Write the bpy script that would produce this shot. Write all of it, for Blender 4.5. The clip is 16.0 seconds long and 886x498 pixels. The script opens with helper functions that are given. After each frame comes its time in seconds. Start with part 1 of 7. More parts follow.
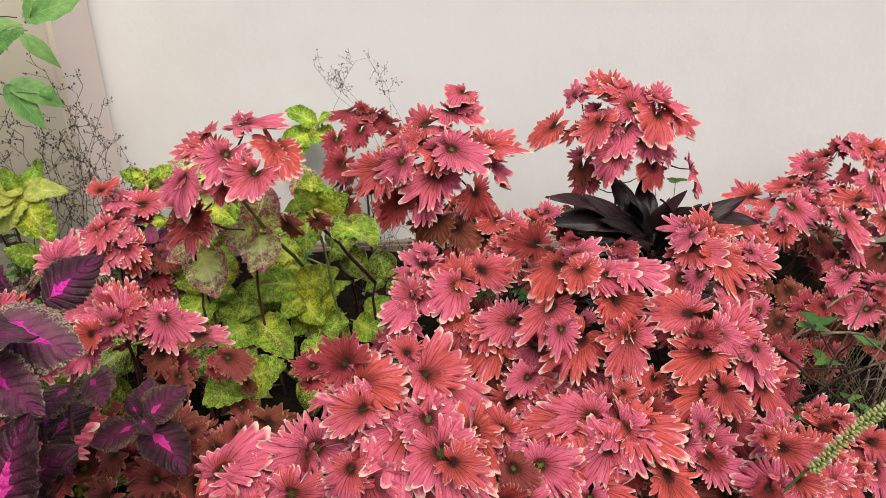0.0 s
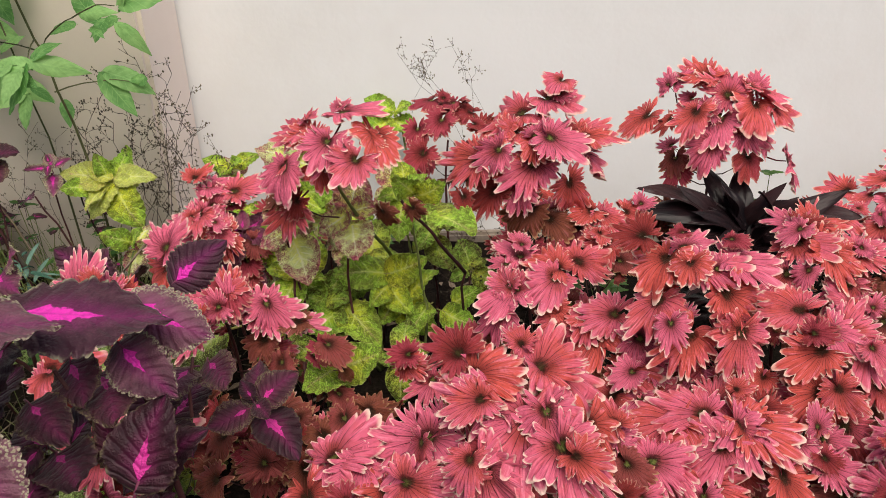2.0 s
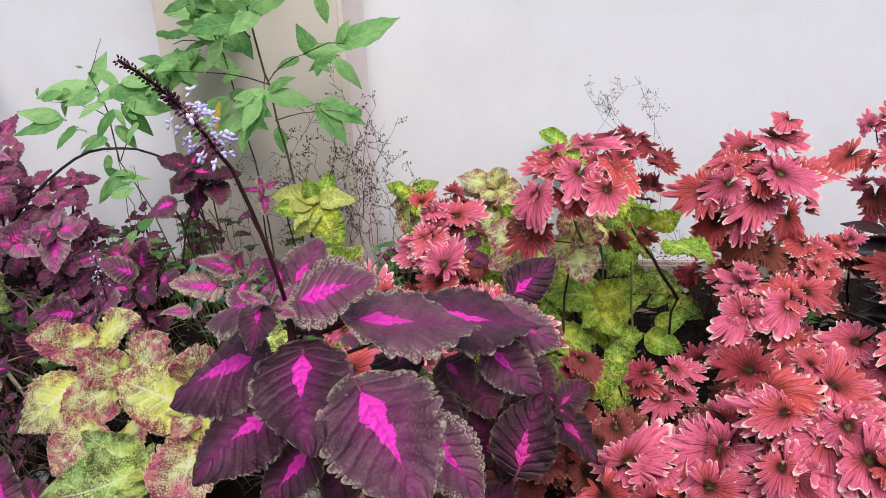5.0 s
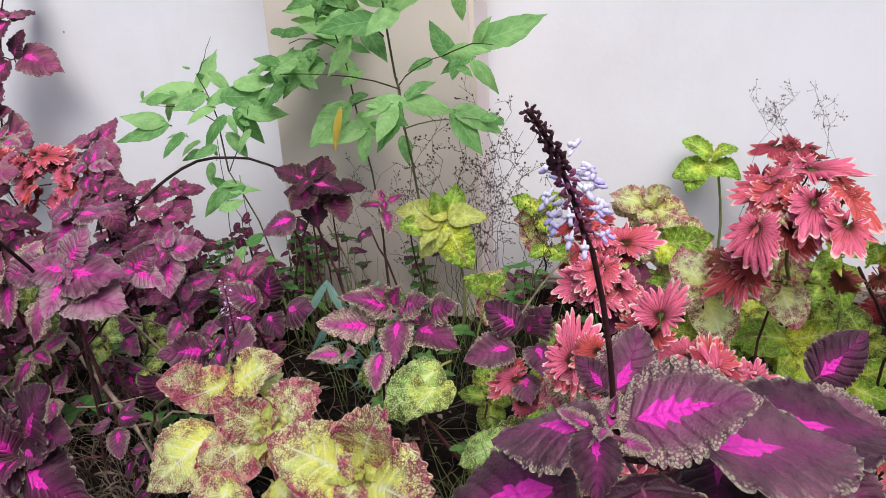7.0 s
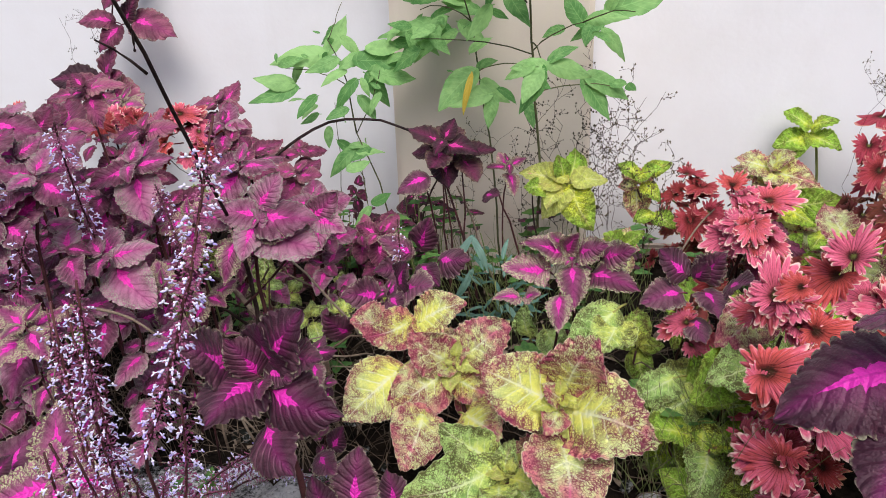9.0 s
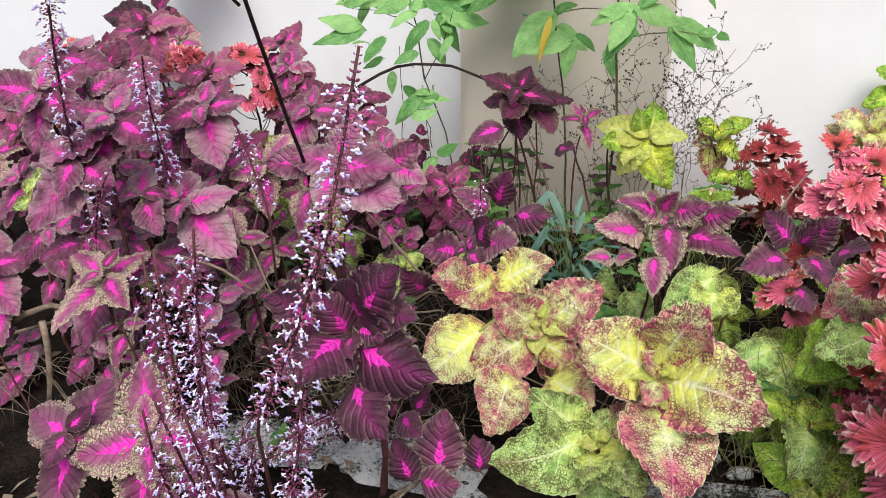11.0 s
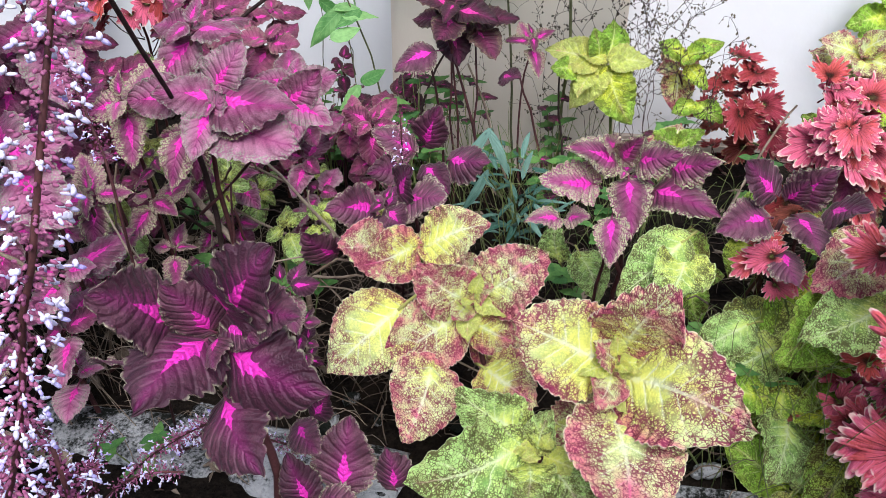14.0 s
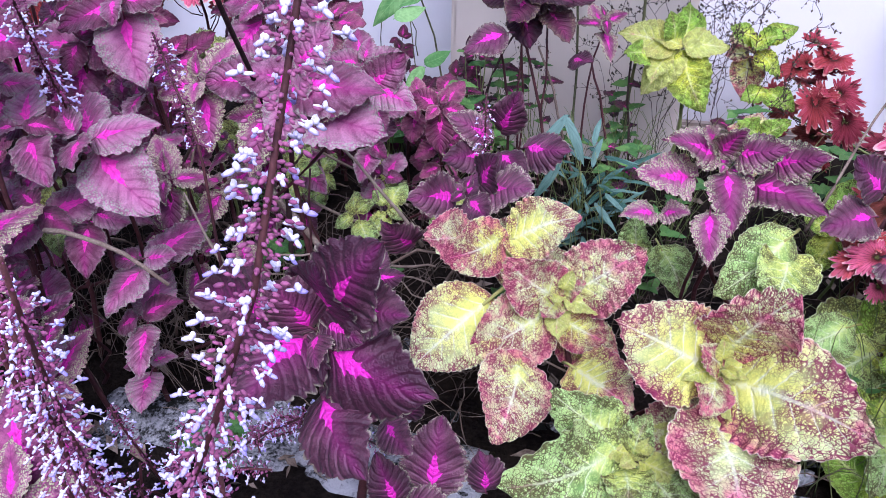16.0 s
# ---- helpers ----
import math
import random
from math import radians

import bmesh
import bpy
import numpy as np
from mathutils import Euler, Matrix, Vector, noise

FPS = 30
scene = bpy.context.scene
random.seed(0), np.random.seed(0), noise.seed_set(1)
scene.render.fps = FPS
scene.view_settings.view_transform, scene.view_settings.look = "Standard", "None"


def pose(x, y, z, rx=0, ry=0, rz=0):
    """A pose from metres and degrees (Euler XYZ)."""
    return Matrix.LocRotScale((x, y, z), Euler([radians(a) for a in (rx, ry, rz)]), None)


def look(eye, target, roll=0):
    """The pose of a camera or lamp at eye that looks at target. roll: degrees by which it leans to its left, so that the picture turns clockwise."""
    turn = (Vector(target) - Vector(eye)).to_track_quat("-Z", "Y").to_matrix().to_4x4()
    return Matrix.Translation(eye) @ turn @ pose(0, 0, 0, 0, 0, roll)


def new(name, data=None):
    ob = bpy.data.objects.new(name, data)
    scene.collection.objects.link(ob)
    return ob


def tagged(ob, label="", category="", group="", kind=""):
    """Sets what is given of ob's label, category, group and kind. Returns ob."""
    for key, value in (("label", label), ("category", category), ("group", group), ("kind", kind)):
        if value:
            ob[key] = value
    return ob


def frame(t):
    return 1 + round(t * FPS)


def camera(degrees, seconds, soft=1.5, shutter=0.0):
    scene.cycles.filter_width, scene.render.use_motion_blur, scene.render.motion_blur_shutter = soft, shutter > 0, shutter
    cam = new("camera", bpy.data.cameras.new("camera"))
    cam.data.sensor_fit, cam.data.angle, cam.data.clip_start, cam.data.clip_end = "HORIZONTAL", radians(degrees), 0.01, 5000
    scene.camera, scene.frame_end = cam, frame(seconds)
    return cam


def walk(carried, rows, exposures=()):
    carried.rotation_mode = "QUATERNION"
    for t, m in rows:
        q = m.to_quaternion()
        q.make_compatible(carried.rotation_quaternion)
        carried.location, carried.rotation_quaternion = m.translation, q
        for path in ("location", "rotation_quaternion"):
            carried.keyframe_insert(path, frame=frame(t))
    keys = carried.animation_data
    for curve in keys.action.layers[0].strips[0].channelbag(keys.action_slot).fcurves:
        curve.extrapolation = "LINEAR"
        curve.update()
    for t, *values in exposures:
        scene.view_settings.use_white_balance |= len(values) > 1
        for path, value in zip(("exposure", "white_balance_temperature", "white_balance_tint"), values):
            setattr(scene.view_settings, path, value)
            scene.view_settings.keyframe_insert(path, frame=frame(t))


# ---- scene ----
cam = camera(60.4, 16.0, 0.3)
METRES, EYE, TILT, LEAN, TURN = 1.6, 0.82, -22.0, 2.3, 0.0
ROWS = [
    (0.0, 0.0, 0.0, 0.0, 0.0, 0.0, -0.0),
    (0.5, -0.0108, 0.0026, -0.0005, 0.61, -0.02, -0.1),
    (1.0, -0.0253, 0.0075, -0.0002, 1.65, -0.17, -0.27),
    (1.5, -0.037, 0.0075, -0.0022, 2.66, -0.5, -0.59),
    (2.0, -0.0493, 0.007, -0.0022, 3.43, -0.66, -0.88),
    (2.5, -0.0706, -0.0045, 0.0018, 4.1, -0.27, -1.35),
    (3.0, -0.1042, -0.0238, 0.0074, 4.59, 0.47, -1.97),
    (5.5, -0.2648, -0.0695, -0.0177, 9.0, 1.42, -2.77),
    (6.0, -0.3102, -0.0269, 0.0016, 10.3, 0.97, -2.89),
    (6.5, -0.3431, 0.0096, 0.0156, 10.91, 0.53, -3.41),
    (7.0, -0.3792, 0.0207, 0.0227, 10.49, 0.57, -3.65),
    (7.5, -0.4211, -0.0026, 0.0151, 9.28, 0.92, -3.61),
    (8.0, -0.447, -0.025, 0.001, 8.02, 0.86, -3.74),
    (8.5, -0.5006, -0.0428, -0.016, 8.28, 0.35, -4.08),
    (9.0, -0.5462, -0.0534, -0.03, 9.86, -0.23, -4.49),
    (9.5, -0.5691, -0.0583, -0.0389, 10.67, -0.82, -5.03),
    (10.0, -0.5856, -0.0565, -0.0466, 11.03, -1.8, -5.53),
    (12.5, -0.6291, 0.0513, -0.0038, 12.04, -6.48, -6.6),
    (13.0, -0.6225, 0.0611, 0.0003, 11.16, -6.98, -6.45),
    (13.5, -0.6222, 0.0838, -0.0043, 10.05, -7.93, -6.56),
    (14.0, -0.6081, 0.1205, -0.012, 8.35, -9.52, -6.19),
    (14.5, -0.6005, 0.1468, -0.019, 6.57, -11.15, -5.77),
    (15.0, -0.6004, 0.1553, -0.0177, 5.68, -12.1, -5.67),
    (15.5, -0.6161, 0.1515, -0.007, 6.97, -12.02, -5.97),
    (16.0, -0.6638, 0.1354, -0.0118, 9.77, -11.29, -7.12),
]
# exposure and white balance along the walk
LIGHT = [(0.0, 0.18, 6780, 9), (3.2, 0.20, 6780, 10), (5.3, 0.28, 5950, 15), (7.0, 0.32, 5980, 15), (7.6, 0.26, 5980, 15), (8.5, 0.32, 6050, 15), (10.0, 0.51, 6180, 12), (12.5, 0.68, 6180, 9), (14.0, 0.74, 5700, 11), (14.5, 0.78, 5250, 18), (15.0, 0.82, 5080, 22), (15.5, 0.78, 5100, 25), (16.0, 0.75, 5080, 31)]
walk(cam, [(t, pose(0, 0, EYE, TILT, LEAN, TURN) @ pose(METRES * x, METRES * y, METRES * z, 90 + pitch, roll, yaw)) for t, x, y, z, yaw, pitch, roll in ROWS], LIGHT)

# ---- daylight: bright overcast sky, soft sun from the open garden side ----
world = bpy.data.worlds.new("overcast_sky")
scene.world = world
world.use_nodes = True
wn = world.node_tree.nodes
sky = wn.new("ShaderNodeTexSky")
sky.sky_type, sky.sun_disc = "NISHITA", False
sky.sun_elevation, sky.sun_rotation = radians(55), radians(164)
sky.dust_density, sky.air_density, sky.ozone_density = 4.0, 1.2, 0.6
world.node_tree.links.new(sky.outputs[0], wn["Background"].inputs[0])
wn["Background"].inputs[1].default_value = 0.095
sun_data = bpy.data.lights.new("sun", "SUN")
sun_data.energy, sun_data.angle, sun_data.color = 2.3, radians(44), (1.0, 0.96, 0.9)
sun = new("sun", sun_data)
sun.matrix_world = look((0.75, -2.6, 3.9), (0, 0, 0))


# ---- materials ----
class Nodes:
    """Short forms for the nodes of one material."""

    def __init__(self, name):
        self.mat = bpy.data.materials.new(name)
        self.mat.use_nodes = True
        self.t = self.mat.node_tree
        self.t.nodes.clear()

    def put(self, socket, value):
        if isinstance(value, bpy.types.NodeSocket):
            self.t.links.new(value, socket)
        elif value is not None:
            socket.default_value = value

    def node(self, kind, *values, operation="", feature="", uv_map="", smooth=False, colour=False):
        n = self.t.nodes.new(kind)
        if operation:
            n.operation = operation
        if feature:
            n.feature = feature
        if uv_map:
            n.uv_map = uv_map
        if smooth:
            n.interpolation_type = "SMOOTHSTEP"
        if colour:
            n.data_type = "RGBA"
        for socket, value in zip(n.inputs, values):
            self.put(socket, value)
        return n

    def m(self, op, a, b=None, c=None):
        return self.node("ShaderNodeMath", a, b, c, operation=op).outputs[0]

    def step(self, x, lo, hi, to0=0.0, to1=1.0):
        return self.node("ShaderNodeMapRange", x, lo, hi, to0, to1, smooth=True).outputs[0]

    def mix(self, f, a, b):
        n = self.node("ShaderNodeMix", colour=True)
        for i, v in ((0, f), (6, a), (7, b)):
            self.put(n.inputs[i], (*v, 1.0) if isinstance(v, tuple) else v)
        return n.outputs[2]

    def xyz(self, x, y, z=0.0):
        return self.node("ShaderNodeCombineXYZ", x, y, z).outputs[0]

    def noise(self, vec, scale, detail=3.0, rough=0.55):
        n = self.node("ShaderNodeTexNoise")
        for key, v in (("Vector", vec), ("Scale", scale), ("Detail", detail), ("Roughness", rough)):
            self.put(n.inputs[key], v)
        return n.outputs[0]

    def cells(self, vec, scale, feature="DISTANCE_TO_EDGE"):
        n = self.node("ShaderNodeTexVoronoi", feature=feature)
        self.put(n.inputs["Vector"], vec), self.put(n.inputs["Scale"], scale)
        return n.outputs[0]

    def uv(self):
        n = self.node("ShaderNodeSeparateXYZ", self.node("ShaderNodeUVMap", uv_map="UVMap").outputs[0])
        return n.outputs[0], n.outputs[1]

    def flat(self, r, spread):
        """Places on the leaf laid flat, in leaf lengths, shifted leaf by leaf."""
        n = self.node("ShaderNodeSeparateXYZ", self.node("ShaderNodeUVMap", uv_map="Flat").outputs[0])
        return self.xyz(n.outputs[0], n.outputs[1], self.m("MULTIPLY", r, spread))

    def chance(self):
        return self.node("ShaderNodeObjectInfo").outputs["Random"]

    def place(self):
        return self.node("ShaderNodeTexCoord").outputs["Object"]

    def finish(self, colour, rough=0.6, height=None, bump=0.3, dist=0.002, thin=0.0, metal=0.0, spec=0.4, velvet=0.0):
        p = self.node("ShaderNodeBsdfPrincipled")
        self.put(p.inputs["Base Color"], (*colour, 1.0) if isinstance(colour, tuple) else colour)
        self.put(p.inputs["Roughness"], rough)
        p.inputs["Metallic"].default_value = metal
        p.inputs["Specular IOR Level"].default_value = spec
        p.inputs["Sheen Weight"].default_value, p.inputs["Sheen Roughness"].default_value = velvet, 0.45
        if height is not None:
            b = self.node("ShaderNodeBump")
            b.inputs["Strength"].default_value, b.inputs["Distance"].default_value = bump, dist
            self.put(b.inputs["Height"], height)
            self.t.links.new(b.outputs[0], p.inputs["Normal"])
        shade = p.outputs[0]
        if thin:
            tr = self.node("ShaderNodeBsdfTranslucent")
            self.put(tr.inputs[0], (*colour, 1.0) if isinstance(colour, tuple) else colour)
            shade = self.node("ShaderNodeMixShader", thin, shade, tr.outputs[0]).outputs[0]
        out = self.node("ShaderNodeOutputMaterial")
        self.t.links.new(shade, out.inputs[0])
        return self.mat


def veins(k, u, a, count, lean):
    """0 between the side veins of a leaf, 1 on them."""
    s = k.m("SUBTRACT", k.m("MULTIPLY", u, count), k.m("MULTIPLY", a, lean))
    return k.m("MULTIPLY", k.m("ABSOLUTE", k.m("SUBTRACT", k.m("FRACT", s), 0.5)), 2.0)


def purple_leaf(name, body, light, splash, rim, margin=0.0, reach=0.44, glow=0.22):
    k = Nodes(name)
    u, v = k.uv()
    a = k.m("ABSOLUTE", k.m("SUBTRACT", k.m("MULTIPLY", v, 2.0), 1.0))
    r = k.chance()
    vec = k.flat(r, 31.0)
    coarse, mid, fine = k.noise(vec, 4.5), k.noise(vec, 15.0, 3.0, 0.6), k.noise(vec, 55.0, 4.0)
    side = veins(k, k.m("ADD", u, k.m("MULTIPLY", k.m("SUBTRACT", coarse, 0.5), 0.07)), a, 7.0, 2.2)
    tone = k.m("ADD", k.m("MULTIPLY", coarse, 0.62), k.m("ADD", k.m("MULTIPLY", fine, 0.30), k.m("MULTIPLY", k.m("SUBTRACT", r, 0.5), 0.30)))
    col = k.mix(k.step(tone, 0.28, 0.74), body, light)
    col = k.mix(k.m("MULTIPLY", k.step(side, 0.78, 0.99), k.step(mid, 0.30, 0.62, 0.02, 0.20)), col, (0.022, 0.005, 0.012))
    col = k.mix(k.m("MULTIPLY", k.step(a, 0.06, 0.015), 0.5), col, (0.10, 0.015, 0.05))
    # magenta flame: an arrowhead on the midrib with barbs along the side veins
    far = k.m("ADD", reach, k.m("MULTIPLY", k.m("FRACT", k.m("MULTIPLY", r, 7.3)), 0.30))
    fall = k.m("MAXIMUM", k.m("SUBTRACT", 1.0, k.m("DIVIDE", u, far)), 0.0)
    flame = k.m("MULTIPLY", k.m("POWER", fall, 1.1), 0.34)
    barb = k.m("MULTIPLY", k.m("POWER", side, 2.5), k.m("MULTIPLY", k.m("POWER", fall, 1.3), 0.26))
    flame = k.m("ADD", flame, k.m("MULTIPLY", barb, k.step(coarse, 0.40, 0.60, 0.0, 1.5)))
    flame = k.m("ADD", flame, k.m("MULTIPLY", k.m("SUBTRACT", mid, 0.5), k.m("MULTIPLY", fall, 0.55)))
    flame = k.m("MINIMUM", flame, k.m("ADD", 0.045, k.m("MULTIPLY", u, 1.15)))
    edge = k.m("SUBTRACT", flame, a)
    hot = k.step(edge, 0.0, 0.03)
    col = k.mix(k.m("MULTIPLY", k.step(k.m("ADD", edge, k.m("MULTIPLY", k.m("SUBTRACT", fine, 0.5), 0.25)), -0.50, 0.0), glow), col, tuple(0.55 * c for c in splash))
    col = k.mix(hot, col, k.mix(fine, tuple(0.80 * c for c in splash), tuple(min(1.0, c * 1.30 + 0.02) for c in splash)))
    col = k.mix(k.m("MULTIPLY", k.m("MULTIPLY", hot, k.step(a, 0.035, 0.01)), 0.35), col, tuple(0.5 * c for c in splash))
    # grey-green crumbs towards the scalloped rim
    e = k.m("ADD", k.m("MAXIMUM", a, k.step(u, 0.70, 1.04)), k.m("MULTIPLY", k.m("SUBTRACT", mid, 0.5), 0.55))
    e = k.m("ADD", e, k.m("MULTIPLY", k.m("SUBTRACT", r, 0.52 - margin * 3.0), 0.50))
    dots = k.step(k.cells(vec, 42.0, "F1"), 0.62, 0.34)
    zone = k.m("MULTIPLY", k.step(e, 0.70, 1.00), dots)
    col = k.mix(k.m("MULTIPLY", k.m("MAXIMUM", zone, k.m("MULTIPLY", k.step(a, 0.90, 0.99), k.step(mid, 0.40, 0.60, 0.0, 0.75))), 0.66), col, k.mix(fine, rim, tuple(c * 1.9 for c in rim)))
    col = k.mix(k.step(u, 0.0, -0.02), col, (0.16, 0.03, 0.07))
    relief = k.m("ADD", k.m("MULTIPLY", k.step(side, 1.0, 0.45), 0.8), k.m("ADD", k.m("MULTIPLY", k.cells(vec, 26.0), 0.5), k.m("MULTIPLY", fine, 0.25)))
    return k.finish(col, k.m("ADD", 0.44, k.m("MULTIPLY", fine, 0.16)), relief, 0.48, 0.006, thin=0.08, spec=0.30, velvet=0.035)


def mottled_leaf(name, heart, body, net, amount, cream, dusky=0.62, flushed=1.0):
    k = Nodes(name)
    u, v = k.uv()
    a = k.m("ABSOLUTE", k.m("SUBTRACT", k.m("MULTIPLY", v, 2.0), 1.0))
    r = k.chance()
    vec = k.flat(r, 47.0)
    coarse, mid, fine = k.noise(vec, 3.6), k.noise(vec, 11.0, 4.0, 0.65), k.noise(vec, 42.0, 4.0)
    side = veins(k, u, a, 7.0, 2.2)
    e = k.m("MAXIMUM", k.m("MULTIPLY", a, 0.95), k.m("MULTIPLY", k.m("SUBTRACT", u, 0.20), 1.25))
    age = k.m("MULTIPLY", k.m("SUBTRACT", k.m("FRACT", k.m("MULTIPLY", r, 13.7)), 0.5), 0.7)
    wide = k.m("ADD", e, k.m("MULTIPLY", k.m("SUBTRACT", coarse, 0.5), 1.2))
    wide = k.m("ADD", wide, k.m("MULTIPLY", k.m("SUBTRACT", r, 0.34), 0.42))
    col = k.mix(k.step(k.m("ADD", k.m("ADD", u, k.m("MULTIPLY", a, 0.45)), k.m("ADD", age, k.m("MULTIPLY", k.m("SUBTRACT", mid, 0.5), 0.6))), 0.05, 0.95), heart, body)
    # dull green network and blotches between the veins
    drift = k.m("MULTIPLY", k.m("SUBTRACT", mid, 0.5), 0.05)
    warped = k.node("ShaderNodeVectorMath", vec, k.xyz(drift, k.m("MULTIPLY", drift, -1.0), 0.0), operation="ADD").outputs[0]
    net_d = k.m("MINIMUM", k.cells(warped, 30.0), k.m("ADD", k.m("MULTIPLY", k.cells(warped, 62.0), 0.9), 0.02))
    green = tuple(c * f for c, f in zip(body, (0.22, 0.34, 0.18)))
    blots = k.m("MULTIPLY", k.step(k.m("ADD", k.m("MULTIPLY", mid, 0.75), k.m("MULTIPLY", fine, 0.35)), 0.50, 0.70), k.step(side, 1.0, 0.55))
    col = k.mix(k.m("MULTIPLY", blots, 0.75 * dusky), col, green)
    pale = k.m("MULTIPLY", k.m("MAXIMUM", k.step(side, 0.70, 1.0), k.step(a, 0.16, 0.03)), k.step(k.m("ADD", e, k.m("MULTIPLY", fine, 0.3)), 1.05, 0.55))
    col = k.mix(k.m("MULTIPLY", pale, k.step(mid, 0.32, 0.66, 0.05, 0.75)), col, cream)
    thick = k.m("ADD", 0.045, k.m("MULTIPLY", k.step(k.noise(vec, 6.0, 4.0, 0.65), 0.36, 0.66), 0.16))
    lace = k.step(net_d, thick, k.m("MULTIPLY", thick, 0.30))
    col = k.mix(k.m("MULTIPLY", k.m("MULTIPLY", lace, k.step(wide, -0.15, 0.30)), min(0.9, 1.35 * dusky)), col, green)
    # flush towards the rim and along the midrib near the tip, then its dark lace
    tipward = k.m("MULTIPLY", k.step(k.m("ADD", a, k.m("MULTIPLY", mid, 0.5)), 0.66, 0.34), k.step(u, 0.42, 0.66))
    zone = k.m("MAXIMUM", k.step(wide, 0.60, 1.00), k.m("MULTIPLY", tipward, k.step(r, 0.25, 0.5)))
    flush = k.m("MULTIPLY", zone, k.step(k.noise(vec, 4.2, 4.0, 0.65), 0.40, 0.56))
    col = k.mix(k.m("MULTIPLY", flush, 0.75 * flushed), col, k.mix(fine, net, tuple(min(1.0, c * 1.7 + 0.02) for c in net)))
    red = k.m("MULTIPLY", k.m("MULTIPLY", lace, k.step(wide, 0.22, 0.55)), amount)
    col = k.mix(k.m("MULTIPLY", red, 0.92), col, tuple(c * 0.42 for c in net))
    rib = k.m("MULTIPLY", k.m("MAXIMUM", k.step(a, 0.045, 0.012), k.m("MULTIPLY", k.step(side, 0.90, 1.0), k.step(a, 0.55, 0.25))), k.step(u, 0.05, 0.25))
    col = k.mix(k.m("MULTIPLY", rib, 0.60), col, k.mix(flush, cream, tuple(min(1.0, c * 1.4 + 0.12) for c in net)))
    col = k.mix(k.m("MULTIPLY", k.step(a, 0.965, 0.995), 0.5), col, cream)
    col = k.mix(k.step(u, 0.0, -0.02), col, (0.42, 0.42, 0.12))
    relief = k.m("ADD", k.m("MULTIPLY", k.step(side, 1.0, 0.45), 0.6), k.m("MULTIPLY", k.step(net_d, 0.0, 0.25), 0.5))
    return k.finish(col, k.m("ADD", 0.48, k.m("MULTIPLY", fine, 0.2)), relief, 0.6, 0.005, thin=0.20, spec=0.18)


LOBES = 23


def fringed_leaf(name, coral, pink, edge):
    k = Nodes(name)
    u, v = k.uv()
    r = k.chance()
    vec = k.flat(r, 53.0)
    coarse, fine = k.noise(vec, 2.0), k.noise(vec, 17.0, 4.0, 0.6)
    tone = k.m("ADD", k.m("MULTIPLY", r, 0.80), k.m("ADD", k.m("MULTIPLY", k.m("SUBTRACT", coarse, 0.5), 0.9), k.m("MULTIPLY", u, 0.20)))
    col = k.mix(k.step(tone, 0.20, 0.75), coral, pink)
    lobe = k.m("MULTIPLY", v, LOBES * 360.0 / 330.0)
    vein = k.m("MULTIPLY", k.m("ABSOLUTE", k.m("SUBTRACT", k.m("FRACT", lobe), 0.5)), 2.0)
    # fine streaks that run out into the lobes
    ray = k.noise(k.xyz(k.m("MULTIPLY", u, 1.3), k.m("MULTIPLY", v, 60.0), k.m("MULTIPLY", r, 53.0)), 1.6, 4.0, 0.62)
    pale = tuple(min(0.97, c * 1.12 + 0.17 * pink[0]) for c in pink)
    col = k.mix(k.m("MULTIPLY", k.m("MULTIPLY", k.step(ray, 0.48, 0.72), k.step(u, 0.30, 0.80)), 0.85), col, pale)
    col = k.mix(k.m("MULTIPLY", k.m("MULTIPLY", k.step(ray, 0.46, 0.28), k.step(u, 0.15, 0.40)), 0.75), col, tuple(c * 0.34 for c in coral))
    inner = k.m("ADD", u, k.m("MULTIPLY", k.m("SUBTRACT", coarse, 0.5), 0.45))
    col = k.mix(k.m("MULTIPLY", k.step(inner, 0.62, 0.10), 0.78), col, tuple(c * 0.36 for c in coral))
    # dark veins from the heart that thin out before the rim
    thin = k.m("MULTIPLY", k.m("SUBTRACT", 1.02, u), 0.30)
    line = k.m("MULTIPLY", k.step(vein, thin, k.m("MULTIPLY", thin, 0.25)), k.step(k.m("ADD", u, k.m("MULTIPLY", fine, 0.5)), 1.12, 0.60))
    col = k.mix(k.m("MULTIPLY", line, 0.85), col, (0.075, 0.010, 0.016))
    gap = k.m("MULTIPLY", k.step(vein, 0.80, 1.0), k.step(u, 0.45, 0.75))
    col = k.mix(k.m("MULTIPLY", gap, 0.55), col, tuple(c * 0.32 for c in coral))
    near = k.m("ADD", u, k.m("MULTIPLY", k.m("SUBTRACT", fine, 0.5), 0.20))
    col = k.mix(k.m("MULTIPLY", k.step(near, 0.26, 0.10), 0.90), col, (0.035, 0.022, 0.010))
    col = k.mix(k.m("MULTIPLY", k.m("MULTIPLY", k.step(near, 0.13, 0.05), k.step(r, 0.3, 0.7)), 0.85), col, (0.22, 0.25, 0.06))
    col = k.mix(k.m("MULTIPLY", k.m("MULTIPLY", k.step(u, 0.90, 0.98), k.step(coarse, 0.25, 0.55)), 0.88), col, edge)
    relief = k.m("ADD", k.m("MULTIPLY", vein, 0.6), k.m("ADD", k.m("MULTIPLY", fine, 0.8), ray))
    return k.finish(col, k.m("ADD", 0.42, k.m("MULTIPLY", fine, 0.2)), relief, 0.8, 0.006, thin=0.08, spec=0.20)


